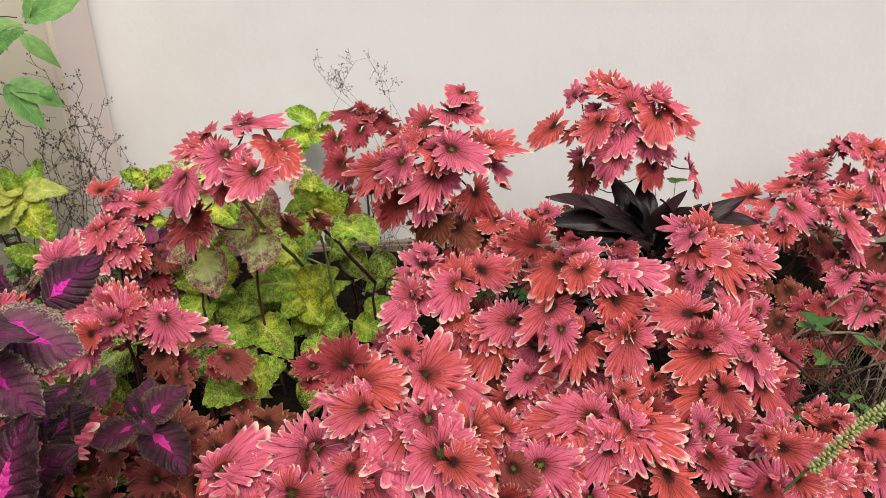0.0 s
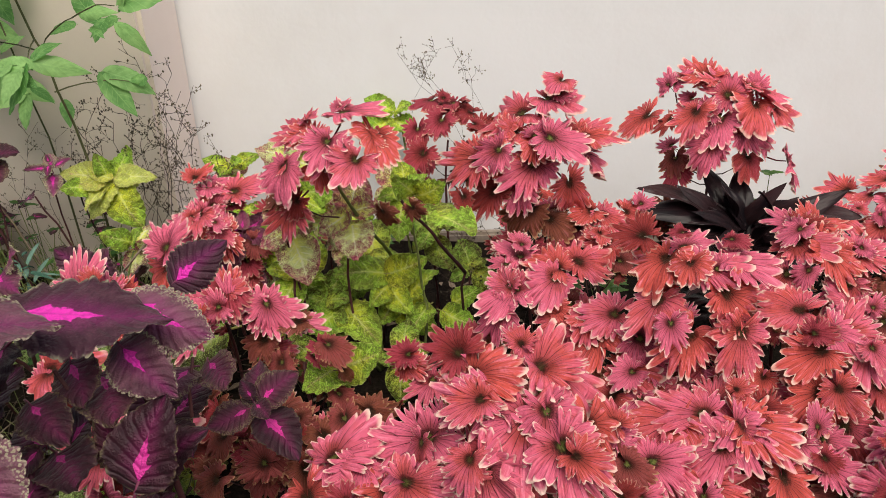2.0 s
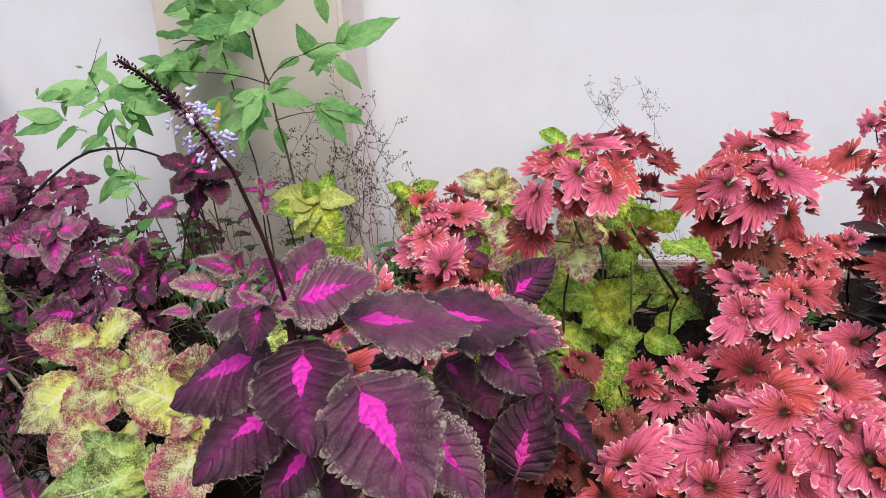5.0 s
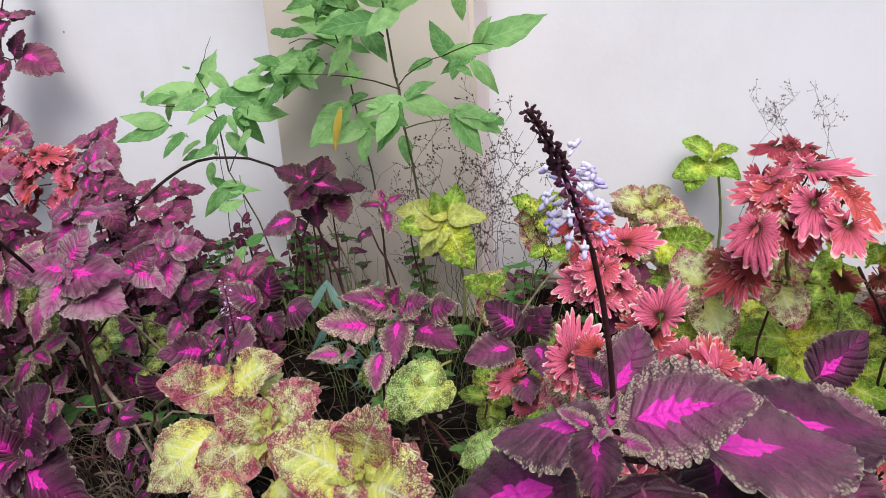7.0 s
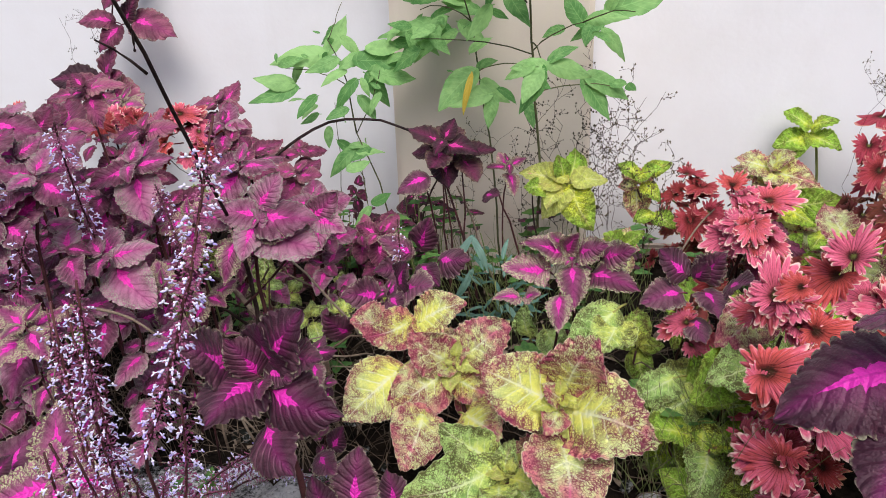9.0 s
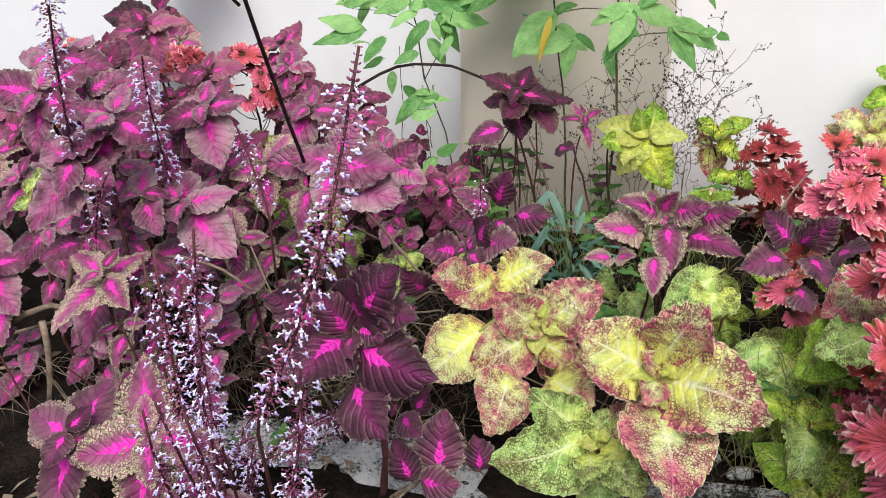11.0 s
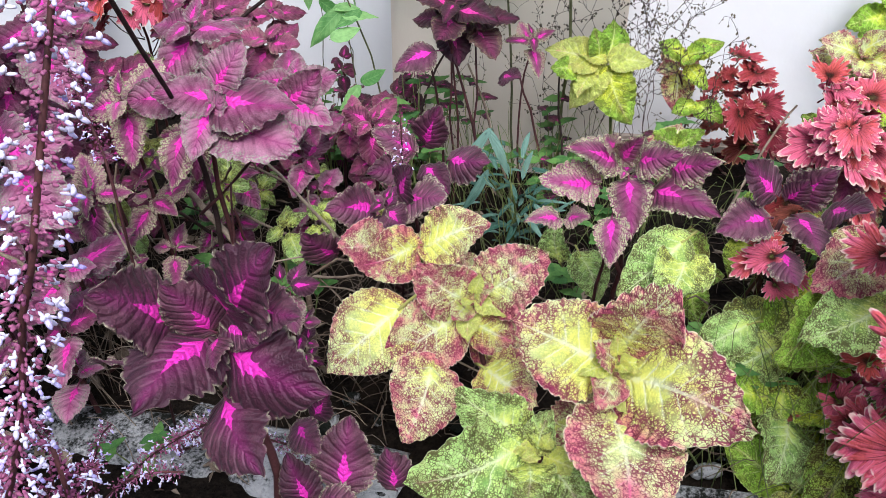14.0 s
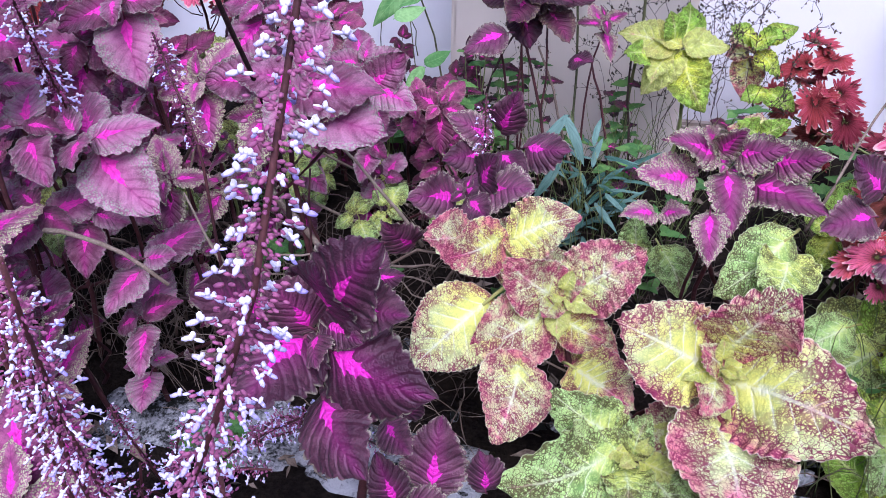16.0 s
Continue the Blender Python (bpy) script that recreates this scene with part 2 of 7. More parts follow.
def plain_leaf(name, dark, light, rough=0.5, thin=0.2, ribs=7.0):
    k = Nodes(name)
    u, v = k.uv()
    a = k.m("ABSOLUTE", k.m("SUBTRACT", k.m("MULTIPLY", v, 2.0), 1.0))
    r = k.chance()
    vec = k.xyz(u, k.m("MULTIPLY", v, 0.6), k.m("MULTIPLY", r, 29.0))
    coarse, fine = k.noise(vec, 4.0), k.noise(vec, 26.0, 4.0)
    side = veins(k, u, a, ribs, 1.8)
    tone = k.m("ADD", k.m("MULTIPLY", coarse, 0.7), k.m("MULTIPLY", r, 0.5))
    col = k.mix(k.step(tone, 0.3, 0.95), dark, light)
    col = k.mix(k.m("MULTIPLY", k.m("MAXIMUM", k.step(side, 0.85, 1.0), k.step(a, 0.07, 0.01)), 0.3), col, tuple(min(1.0, c * 1.15 + 0.01) for c in light))
    return k.finish(col, k.m("ADD", rough - 0.08, k.m("MULTIPLY", fine, 0.16)), k.m("ADD", side, fine), 0.3, 0.002, thin=thin, spec=0.2)


def rough_stuff(name, dark, light, scale, rough=0.8, bump=0.4, dist=0.004, spec=0.15, lo=0.35, hi=0.78):
    k = Nodes(name)
    vec = k.place()
    big, small = k.noise(vec, scale, 4.0), k.noise(vec, scale * 9.0, 5.0, 0.65)
    tone = k.m("ADD", k.m("MULTIPLY", big, 0.6), k.m("MULTIPLY", small, 0.5))
    tone = k.m("ADD", tone, k.m("MULTIPLY", k.m("SUBTRACT", k.chance(), 0.5), 0.25))
    return k.finish(k.mix(k.step(tone, lo, hi), dark, light), rough, k.m("ADD", big, k.m("MULTIPLY", small, 0.6)), bump, dist, spec=spec)


def plaster(name, paint, stain):
    k = Nodes(name)
    vec = k.place()
    big, mid, grain = k.noise(vec, 1.3, 4.0), k.noise(vec, 7.0, 5.0, 0.6), k.noise(vec, 90.0, 3.0)
    col = k.mix(k.m("MULTIPLY", k.step(k.m("ADD", k.m("MULTIPLY", big, 0.6), k.m("MULTIPLY", mid, 0.5)), 0.42, 0.85), 0.45), paint, stain)
    specks = k.m("MULTIPLY", k.step(k.cells(vec, 6.0, "F1"), 0.028, 0.018), k.step(mid, 0.52, 0.6))
    col = k.mix(specks, col, (0.22, 0.19, 0.17))
    streak = k.noise(k.node("ShaderNodeMapping", vec, None, None, (9.0, 9.0, 0.7)).outputs[0], 1.6, 4.0)
    col = k.mix(k.m("MULTIPLY", k.step(streak, 0.58, 0.8), 0.22), col, stain)
    return k.finish(col, 0.72, k.m("ADD", k.m("MULTIPLY", mid, 0.9), k.m("MULTIPLY", grain, 0.3)), 0.22, 0.006, spec=0.25)


M_PURPLE = purple_leaf("coleus_purple", (0.044, 0.011, 0.023), (0.185, 0.072, 0.106), (0.70, 0.020, 0.40), (0.32, 0.32, 0.20), -0.055)
M_MAUVE = purple_leaf("coleus_mauve", (0.105, 0.026, 0.052), (0.44, 0.200, 0.290), (0.74, 0.028, 0.38), (0.21, 0.25, 0.17), 0.05, 0.46, 0.36)
M_VARIEGATED = purple_leaf("coleus_variegated", (0.095, 0.024, 0.046), (0.36, 0.14, 0.21), (0.70, 0.022, 0.38), (0.36, 0.42, 0.20), 0.20, 0.44, 0.35)
M_PLUM = purple_leaf("coleus_plum", (0.085, 0.016, 0.036), (0.35, 0.100, 0.165), (0.64, 0.028, 0.32), (0.20, 0.17, 0.12), 0.0, 0.40, 0.30)
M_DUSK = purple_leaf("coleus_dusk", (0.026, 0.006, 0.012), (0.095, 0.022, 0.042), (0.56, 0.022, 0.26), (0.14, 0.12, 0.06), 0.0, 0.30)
M_YELLOW = mottled_leaf("coleus_yellow", (0.92, 0.93, 0.19), (0.82, 0.90, 0.42), (0.54, 0.042, 0.17), 1.0, (0.92, 0.95, 0.66), 0.26)
M_LIME = mottled_leaf("coleus_lime", (0.93, 0.95, 0.08), (0.46, 0.78, 0.09), (0.20, 0.085, 0.04), 0.55, (0.86, 0.94, 0.34), 0.50, 0.38)
M_PALE = mottled_leaf("coleus_pale_green", (0.86, 0.93, 0.20), (0.58, 0.84, 0.27), (0.20, 0.09, 0.05), 0.85, (0.84, 0.94, 0.52), 0.52, 0.42)
M_SPECKLED = mottled_leaf("coleus_speckled", (0.84, 0.88, 0.12), (0.40, 0.68, 0.10), (0.17, 0.06, 0.035), 0.9, (0.74, 0.84, 0.28), 0.60, 0.5)
M_RED = fringed_leaf("coleus_red", (0.69, 0.105, 0.085), (0.77, 0.145, 0.250), (0.97, 0.74, 0.62))
# deep red and rust: leaf colours that also stand in for shade low down
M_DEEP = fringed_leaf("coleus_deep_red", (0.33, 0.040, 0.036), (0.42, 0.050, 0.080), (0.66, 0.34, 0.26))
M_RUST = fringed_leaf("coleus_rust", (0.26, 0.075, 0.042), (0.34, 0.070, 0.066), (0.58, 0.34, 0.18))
M_GREEN = plain_leaf("shrub_leaf", (0.10, 0.27, 0.07), (0.36, 0.62, 0.22), thin=0.38)
M_WEED = plain_leaf("weed_leaf", (0.05, 0.14, 0.035), (0.13, 0.26, 0.06))
M_GLAUCOUS = plain_leaf("bluish_leaf", (0.035, 0.10, 0.07), (0.17, 0.29, 0.23), ribs=3.0)
M_BLACK = plain_leaf("blackish_leaf", (0.008, 0.006, 0.008), (0.040, 0.018, 0.020), rough=0.32, thin=0.03, ribs=2.0)
M_FRESH = mottled_leaf("young_leaf", (0.84, 0.86, 0.14), (0.72, 0.80, 0.20), (0.50, 0.06, 0.14), 0.25, (0.86, 0.88, 0.42), 0.30, 0.15)
M_GOLD = plain_leaf("yellowed_leaf", (0.6, 0.42, 0.05), (0.75, 0.58, 0.10))
M_STEM = rough_stuff("purple_stem", (0.035, 0.014, 0.016), (0.12, 0.045, 0.045), 40.0, 0.55, 0.3, 0.001)
M_GREENSTEM = rough_stuff("green_stem", (0.10, 0.14, 0.04), (0.25, 0.28, 0.10), 40.0, 0.55, 0.3, 0.001)
M_SHRUB = rough_stuff("shrub_stem", (0.05, 0.055, 0.025), (0.17, 0.17, 0.08), 50.0, 0.6, 0.4, 0.001)
M_BARK = rough_stuff("dark_bark", (0.018, 0.011, 0.011), (0.07, 0.045, 0.04), 60.0, 0.75, 0.6, 0.002)
M_TWIG = rough_stuff("dry_twig", (0.12, 0.085, 0.06), (0.34, 0.27, 0.20), 60.0, 0.8, 0.6, 0.002)
M_CALYX = rough_stuff("flower_calyx", (0.15, 0.030, 0.085), (0.40, 0.13, 0.24), 90.0, 0.6, 0.2, 0.001)
M_BUD = rough_stuff("flower_bud", (0.03, 0.012, 0.018), (0.09, 0.03, 0.045), 90.0, 0.65, 0.3, 0.001)
M_PETAL = rough_stuff("white_petal", (0.62, 0.56, 0.84), (0.90, 0.88, 0.95), 120.0, 0.5, 0.1, 0.001)
M_LIP = rough_stuff("lavender_petal", (0.36, 0.28, 0.74), (0.80, 0.76, 0.92), 120.0, 0.5, 0.1, 0.001)
M_SEED = rough_stuff("seed_capsule", (0.05, 0.04, 0.03), (0.16, 0.13, 0.08), 120.0, 0.7, 0.2, 0.001)
M_SPIKE = rough_stuff("green_calyx", (0.30, 0.36, 0.12), (0.55, 0.58, 0.25), 90.0, 0.6, 0.2, 0.001)
M_SOIL = rough_stuff("damp_soil", (0.004, 0.003, 0.003), (0.040, 0.030, 0.022), 16.0, 0.95, 1.0, 0.03, 0.05, 0.40, 0.85)
M_STONE = rough_stuff("weathered_stone", (0.014, 0.016, 0.012), (0.50, 0.50, 0.50), 22.0, 0.88, 1.0, 0.014, lo=0.48, hi=0.66)
M_WALL = plaster("white_plaster", (0.783, 0.786, 0.797), (0.66, 0.635, 0.62))
M_PILLAR = plaster("beige_plaster", (0.69, 0.61, 0.52), (0.55, 0.47, 0.39))
M_RETURN = plaster("pinkish_plaster", (0.80, 0.70, 0.66), (0.70, 0.60, 0.56))
M_PLINTH = rough_stuff("bare_plaster", (0.26, 0.21, 0.17), (0.46, 0.40, 0.34), 6.0, 0.85, 0.5, 0.006)


# ---- mesh makers ----
def mesh_from(name, verts, faces, uvs, flat, mats):
    """A smooth mesh with two maps: UVMap along and across the leaf, Flat its places laid flat."""
    me = bpy.data.meshes.new(name)
    me.from_pydata(verts, [], faces)
    at = np.zeros(len(me.loops), dtype=np.int32)
    me.loops.foreach_get("vertex_index", at)
    for key, places in (("UVMap", uvs), ("Flat", flat)):
        layer = me.uv_layers.new(name=key)
        layer.data.foreach_set("uv", np.array(places, dtype=np.float32)[at].ravel())
    me.polygons.foreach_set("use_smooth", [True] * len(me.polygons))
    for m in mats:
        me.materials.append(m)
    me.update()
    return me


def tube_into(verts, faces, points, r0, r1, sides=6):
    """A tapering tube along points, added to the lists."""
    start, n = len(verts), len(points)
    for i, p in enumerate(points):
        a, b = Vector(points[max(i - 1, 0)]), Vector(points[min(i + 1, n - 1)])
        d = (b - a).normalized()
        s = d.orthogonal().normalized()
        t = d.cross(s)
        r = r0 + (r1 - r0) * i / max(n - 1, 1)
        for j in range(sides):
            w = 2 * math.pi * j / sides
            verts.append(tuple(Vector(p) + r * (math.cos(w) * s + math.sin(w) * t)))
    for i in range(n - 1):
        for j in range(sides):
            q = start + i * sides
            faces.append((q + j, q + (j + 1) % sides, q + sides + (j + 1) % sides, q + sides + j))
    faces.append(tuple(range(start, start + sides))[::-1])
    faces.append(tuple(range(start + (n - 1) * sides, start + n * sides)))


def bent(a, b, sag, steps=6, wob=0.0, rng=random):
    """Points from a to b on a bow: sag is its offset at the middle."""
    a, b, sag = Vector(a), Vector(b), Vector(sag)
    out = []
    for i in range(steps + 1):
        f = i / steps
        p = a.lerp(b, f) + sag * (4 * f * (1 - f))
        if 0 < i < steps and wob:
            p += Vector((rng.uniform(-wob, wob), rng.uniform(-wob, wob), rng.uniform(-wob, wob)))
        out.append(p)
    return out


def blade(name, mat, seed, width, teeth, notch, fold=0.12, droop=0.15, ruffle=0.03, quilt=0.02, widest=0.36, taper=1.9, nu=40, nv=8, stalk=0.3, ribs=8.0, lean=2.4):
    """An ovate leaf of length 1 along +Y, face up, with scalloped rim, sunken veins and its stalk behind the origin."""
    rng = random.Random(seed)
    ph, tw, side_bend, curl = rng.uniform(0, 6), rng.uniform(-0.28, 0.28), rng.uniform(-0.06, 0.06), rng.uniform(-0.10, 0.14)
    uneven = [rng.uniform(0.55, 1.35) for _ in range(teeth + 1)]
    verts, faces, uvs, flat = [], [], [], []
    for i in range(nu + 1):
        u = i / nu
        if u < widest:
            w = width * (1 - (1 - u / widest) ** 2.2) ** 0.58
        else:
            w = width * (1 - ((u - widest) / (1 - widest)) ** taper)
        for j in range(nv + 1):
            v = 2 * j / nv - 1
            v = math.copysign(abs(v) ** 0.82, v)
            a = abs(v)
            bite = notch * uneven[min(int(teeth * u), teeth)] * (abs(math.sin(math.pi * teeth * u)) ** 0.6 - 0.75) * a ** 7
            x = v * w * (1 + bite) + side_bend * math.sin(math.pi * u)
            y = u - 0.12 * a * a * (1 - u) * (1.0 if u < 0.3 else 0.6)
            s = u * ribs - a * lean
            z = fold * a * w - droop * u * u - 0.5 * droop * a * a * w + curl * a ** 3 * w
            z += quilt * (abs(math.sin(math.pi * s)) ** 0.7 - 0.5) * (1 - a ** 5) * min(1.0, 3 * u) * min(1.0, 5 * a)
            z += ruffle * a * a * math.sin(9 * u + ph + (2.0 if v < 0 else 0)) + tw * x * u + 0.5 * ruffle * a ** 6 * math.sin(math.pi * teeth * u + ph)
            verts.append((x, y, z))
            uvs.append((u, 0.5 + 0.5 * v))
            flat.append((x, y))
    for i in range(nu):
        for j in range(nv):
            q = i * (nv + 1) + j
            faces.append((q, q + 1, q + nv + 2, q + nv + 1))
    if stalk:
        tube_into(verts, faces, [(0, 0.03, 0.0), (0, -stalk * 0.5, -0.02), (0, -stalk, -0.10)], 0.018, 0.022, 5)
        flat += [(0.0, 0.0)] * (len(verts) - len(uvs))
        uvs += [(-0.1, 0.5)] * (len(verts) - len(uvs))
    return mesh_from(name, verts, faces, uvs, flat, [mat])


def fan(name, mat, seed, notch=0.31, cup=0.10, droop=0.28, ruffle=0.10, across=5, rings=5):
    """A round fringed leaf of radius about 1, stalked at the origin, its tip along +Y."""
    rng = random.Random(seed)
    nth, nr = LOBES * across, rings
    p1, p2, p3, tipw, fold = rng.uniform(0, 6), rng.uniform(0, 6), rng.uniform(0, 6), rng.uniform(0.12, 0.42), rng.uniform(-0.08, 0.30)
    size = [rng.uniform(0.88, 1.12) for _ in range(LOBES)]
    lift = [rng.uniform(-0.10, 0.10) for _ in range(LOBES)]
    deep = [rng.choice((0.55, 0.8, 1.0, 1.5)) * notch for _ in range(LOBES + 1)]
    waves = rng.choice((3, 4, 5))
    verts, faces, uvs, flat = [(0, 0, 0)], [], [(0, 0.5)], [(0, 0)]
    for j in range(nth + 1):
        f = j / nth
        th = math.radians(-165 + 330 * f) + 0.10 * math.sin(5 * math.pi * f + p3) * math.sin(math.pi * f)
        lobe = abs(math.sin(math.pi * LOBES * f))
        which = min(int(f * LOBES), LOBES - 1)
        base = 0.76 + tipw * max(math.cos(th), 0.0) ** 2 + 0.06 * math.sin(3 * th + p1)
        reach = base * size[which]
        for i in range(1, nr + 1):
            r = (i / nr) ** 0.85
            cut = 1 - deep[int(f * LOBES + 0.5)] * (1 - lobe ** 0.80) * r ** 3
            rad = r * (base + (reach - base) * r ** 3) * cut
            z = cup * math.sin(math.pi * r * 0.9) - droop * r * r * (0.6 + 0.4 * math.cos(th))
            z += ruffle * r * r * math.sin(waves * th + p2) + 0.075 * r * (lobe - 0.5) + lift[which] * r ** 4
            z += fold * rad * abs(math.sin(th))
            turn = th + 1.2 * lift[which] * r ** 3
            verts.append((rad * math.sin(turn), rad * math.cos(turn) + 0.16 * r * r, z))
            flat.append(verts[-1][:2])
            uvs.append((r, f * 330.0 / 360.0))
    for j in range(nth):
        q = 1 + j * nr
        faces.append((0, q + nr, q))
        for i in range(nr - 1):
            faces.append((q + i, q + nr + i, q + nr + i + 1, q + i + 1))
    tube_into(verts, faces, [(0, 0, -0.01), (0, -0.12, -0.30), (0, -0.35, -0.60)], 0.022, 0.030, 5)
    flat += [(0.0, 0.0)] * (len(verts) - len(uvs))
    uvs += [(0.2, 0.5)] * (len(verts) - len(uvs))
    return mesh_from(name, verts, faces, uvs, flat, [mat])


PURPLE = [blade("purple_leaf", M_PURPLE, s, w, 14, 0.12, f, d, 0.045, 0.014, 0.36, 1.9, 84, 10, 0.3, 7.0, 2.2) for s, w, f, d in ((1, 0.42, 0.10, 0.12), (2, 0.40, 0.22, 0.28), (3, 0.45, 0.02, 0.10), (4, 0.41, 0.15, 0.38), (61, 0.39, 0.30, 0.2), (62, 0.44, -0.08, 0.3))]
MAUVE = [blade("mauve_leaf", M_MAUVE, s, w, 14, 0.10, f, d, 0.050, 0.016, 0.36, 1.9, 48, 7, 0.3, 7.0, 2.2) for s, w, f, d in ((101, 0.42, 0.12, 0.12), (102, 0.39, 0.20, 0.26), (103, 0.43, 0.02, 0.10), (104, 0.40, 0.13, 0.34))]
VARIEGATED = [blade("variegated_leaf", M_VARIEGATED, s, 0.36, 12, 0.15, 0.14, d, 0.05, 0.016, 0.33, 1.7, 48, 8, 0.3, 7.0, 2.2) for s, d in ((51, 0.10), (52, 0.25), (53, 0.38))]
PLUM = [blade("plum_leaf", M_PLUM, s, w, 12, 0.11, 0.16, d, 0.050, 0.016, 0.36, 1.9, 40, 6, 0.3, 7.0, 2.2) for s, w, d in ((5, 0.40, 0.14), (6, 0.37, 0.28), (7, 0.42, 0.04), (63, 0.39, 0.34))]
DUSK = [blade("dark_plum_leaf", M_DUSK, s, w, 12, 0.11, 0.16, d, 0.050, 0.016, 0.36, 1.9, 40, 6, 0.3, 7.0, 2.2) for s, w, d in ((81, 0.39, 0.2), (82, 0.36, 0.34), (83, 0.42, 0.05))]
YELLOW = [blade("yellow_leaf", M_YELLOW, s, 0.45, 22, 0.045, 0.14, d, 0.06, 0.018, 0.36, 2.0, 88, 10, 0.3, 7.0, 2.2) for s, d in ((8, 0.14), (9, 0.26), (10, 0.08))]
LIME = [blade("lime_leaf", M_LIME, s, 0.39, 16, 0.06, 0.18, d, 0.06, 0.026, 0.36, 1.9, 52, 7, 0.3, 7.0, 2.2) for s, d in ((11, 0.14), (12, 0.26), (13, 0.08))]
PALE = [blade("pale_green_leaf", M_PALE, s, 0.39, 16, 0.06, 0.18, d, 0.06, 0.026, 0.36, 1.9, 52, 7, 0.3, 7.0, 2.2) for s, d in ((75, 0.14), (76, 0.28), (77, 0.06))]
SPECKLED = [blade("speckled_leaf", M_SPECKLED, s, 0.39, 16, 0.06, 0.18, d, 0.06, 0.026, 0.36, 1.9, 52, 7, 0.3, 7.0, 2.2) for s, d in ((71, 0.16), (72, 0.3))]
RED = [fan("red_leaf", M_RED, s, 0.38, 0.08, d, 0.11) for s, d in ((14, 0.06), (15, 0.16), (16, 0.0), (17, 0.24), (18, 0.10), (34, 0.34), (35, -0.10))]
DEEP = [fan("deep_red_leaf", M_DEEP, s, 0.38, 0.08, d, 0.11, 4, 4) for s, d in ((91, 0.06), (92, 0.16), (93, 0.26))]
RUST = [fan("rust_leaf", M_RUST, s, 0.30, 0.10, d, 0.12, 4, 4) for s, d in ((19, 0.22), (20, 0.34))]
GREEN = [blade("green_leaf", M_GREEN, s, w, 9, 0.03, 0.16, d, 0.022, 0.014, 0.42, 1.5, 27, 6, 0.15, 7.0, 1.8) for s, w, d in ((21, 0.24, 0.10), (22, 0.20, 0.30), (23, 0.27, 0.04), (73, 0.22, 0.45), (74, 0.25, 0.2))]
WEED = [blade("weed_leaf", M_WEED, s, 0.28, 8, 0.05, 0.1, 0.15, 0.02, 0.01, 0.4, 1.5, 16, 4, 0.2, 7.0, 1.8) for s in (24, 25)]
GLAUCOUS = [blade("bluish_leaf", M_GLAUCOUS, s, 0.10, 1, 0.0, 0.10, d, 0.01, 0.0, 0.45, 1.6, 14, 4, 0.1) for s, d in ((26, 0.2), (27, 0.45))]
BLACK = [blade("black_leaf", M_BLACK, s, w, 1, 0.0, 0.35, d, 0.03, 0.0, 0.5, 1.6, 20, 6, 0.12) for s, w, d in ((28, 0.19, 0.35), (29, 0.17, 0.55), (30, 0.21, 0.20))]
FRESH = [blade("young_leaf", M_FRESH, s, 0.36, 14, 0.08, 0.3, d, 0.06, 0.03, 0.36, 1.8, 56, 6, 0.3, 7.0, 1.8) for s, d in ((111, 0.1), (112, 0.25))]
GOLD = [blade("gold_leaf", M_GOLD, 33, 0.09, 1, 0.0, 0.3, 0.2, 0.02, 0.0, 0.45, 1.6, 14, 4, 0.1)]

FACING = Vector((0.0, -0.78, 0.62))
OPEN_SIDE = Vector((0.0, -0.55, 0.83))  # where leaves turn: to the light over the open garden


def part(name, verts, faces, mat, parent, label="", kind=""):
    me = bpy.data.meshes.new(name)
    me.from_pydata(verts, [], faces)
    me.polygons.foreach_set("use_smooth", [True] * len(me.polygons))
    me.materials.append(mat)
    ob = new(name, me)
    if parent is not None:
        ob.parent = parent
        ob.matrix_basis = Matrix.Translation(-parent.location)
    return tagged(ob, label, kind=kind)


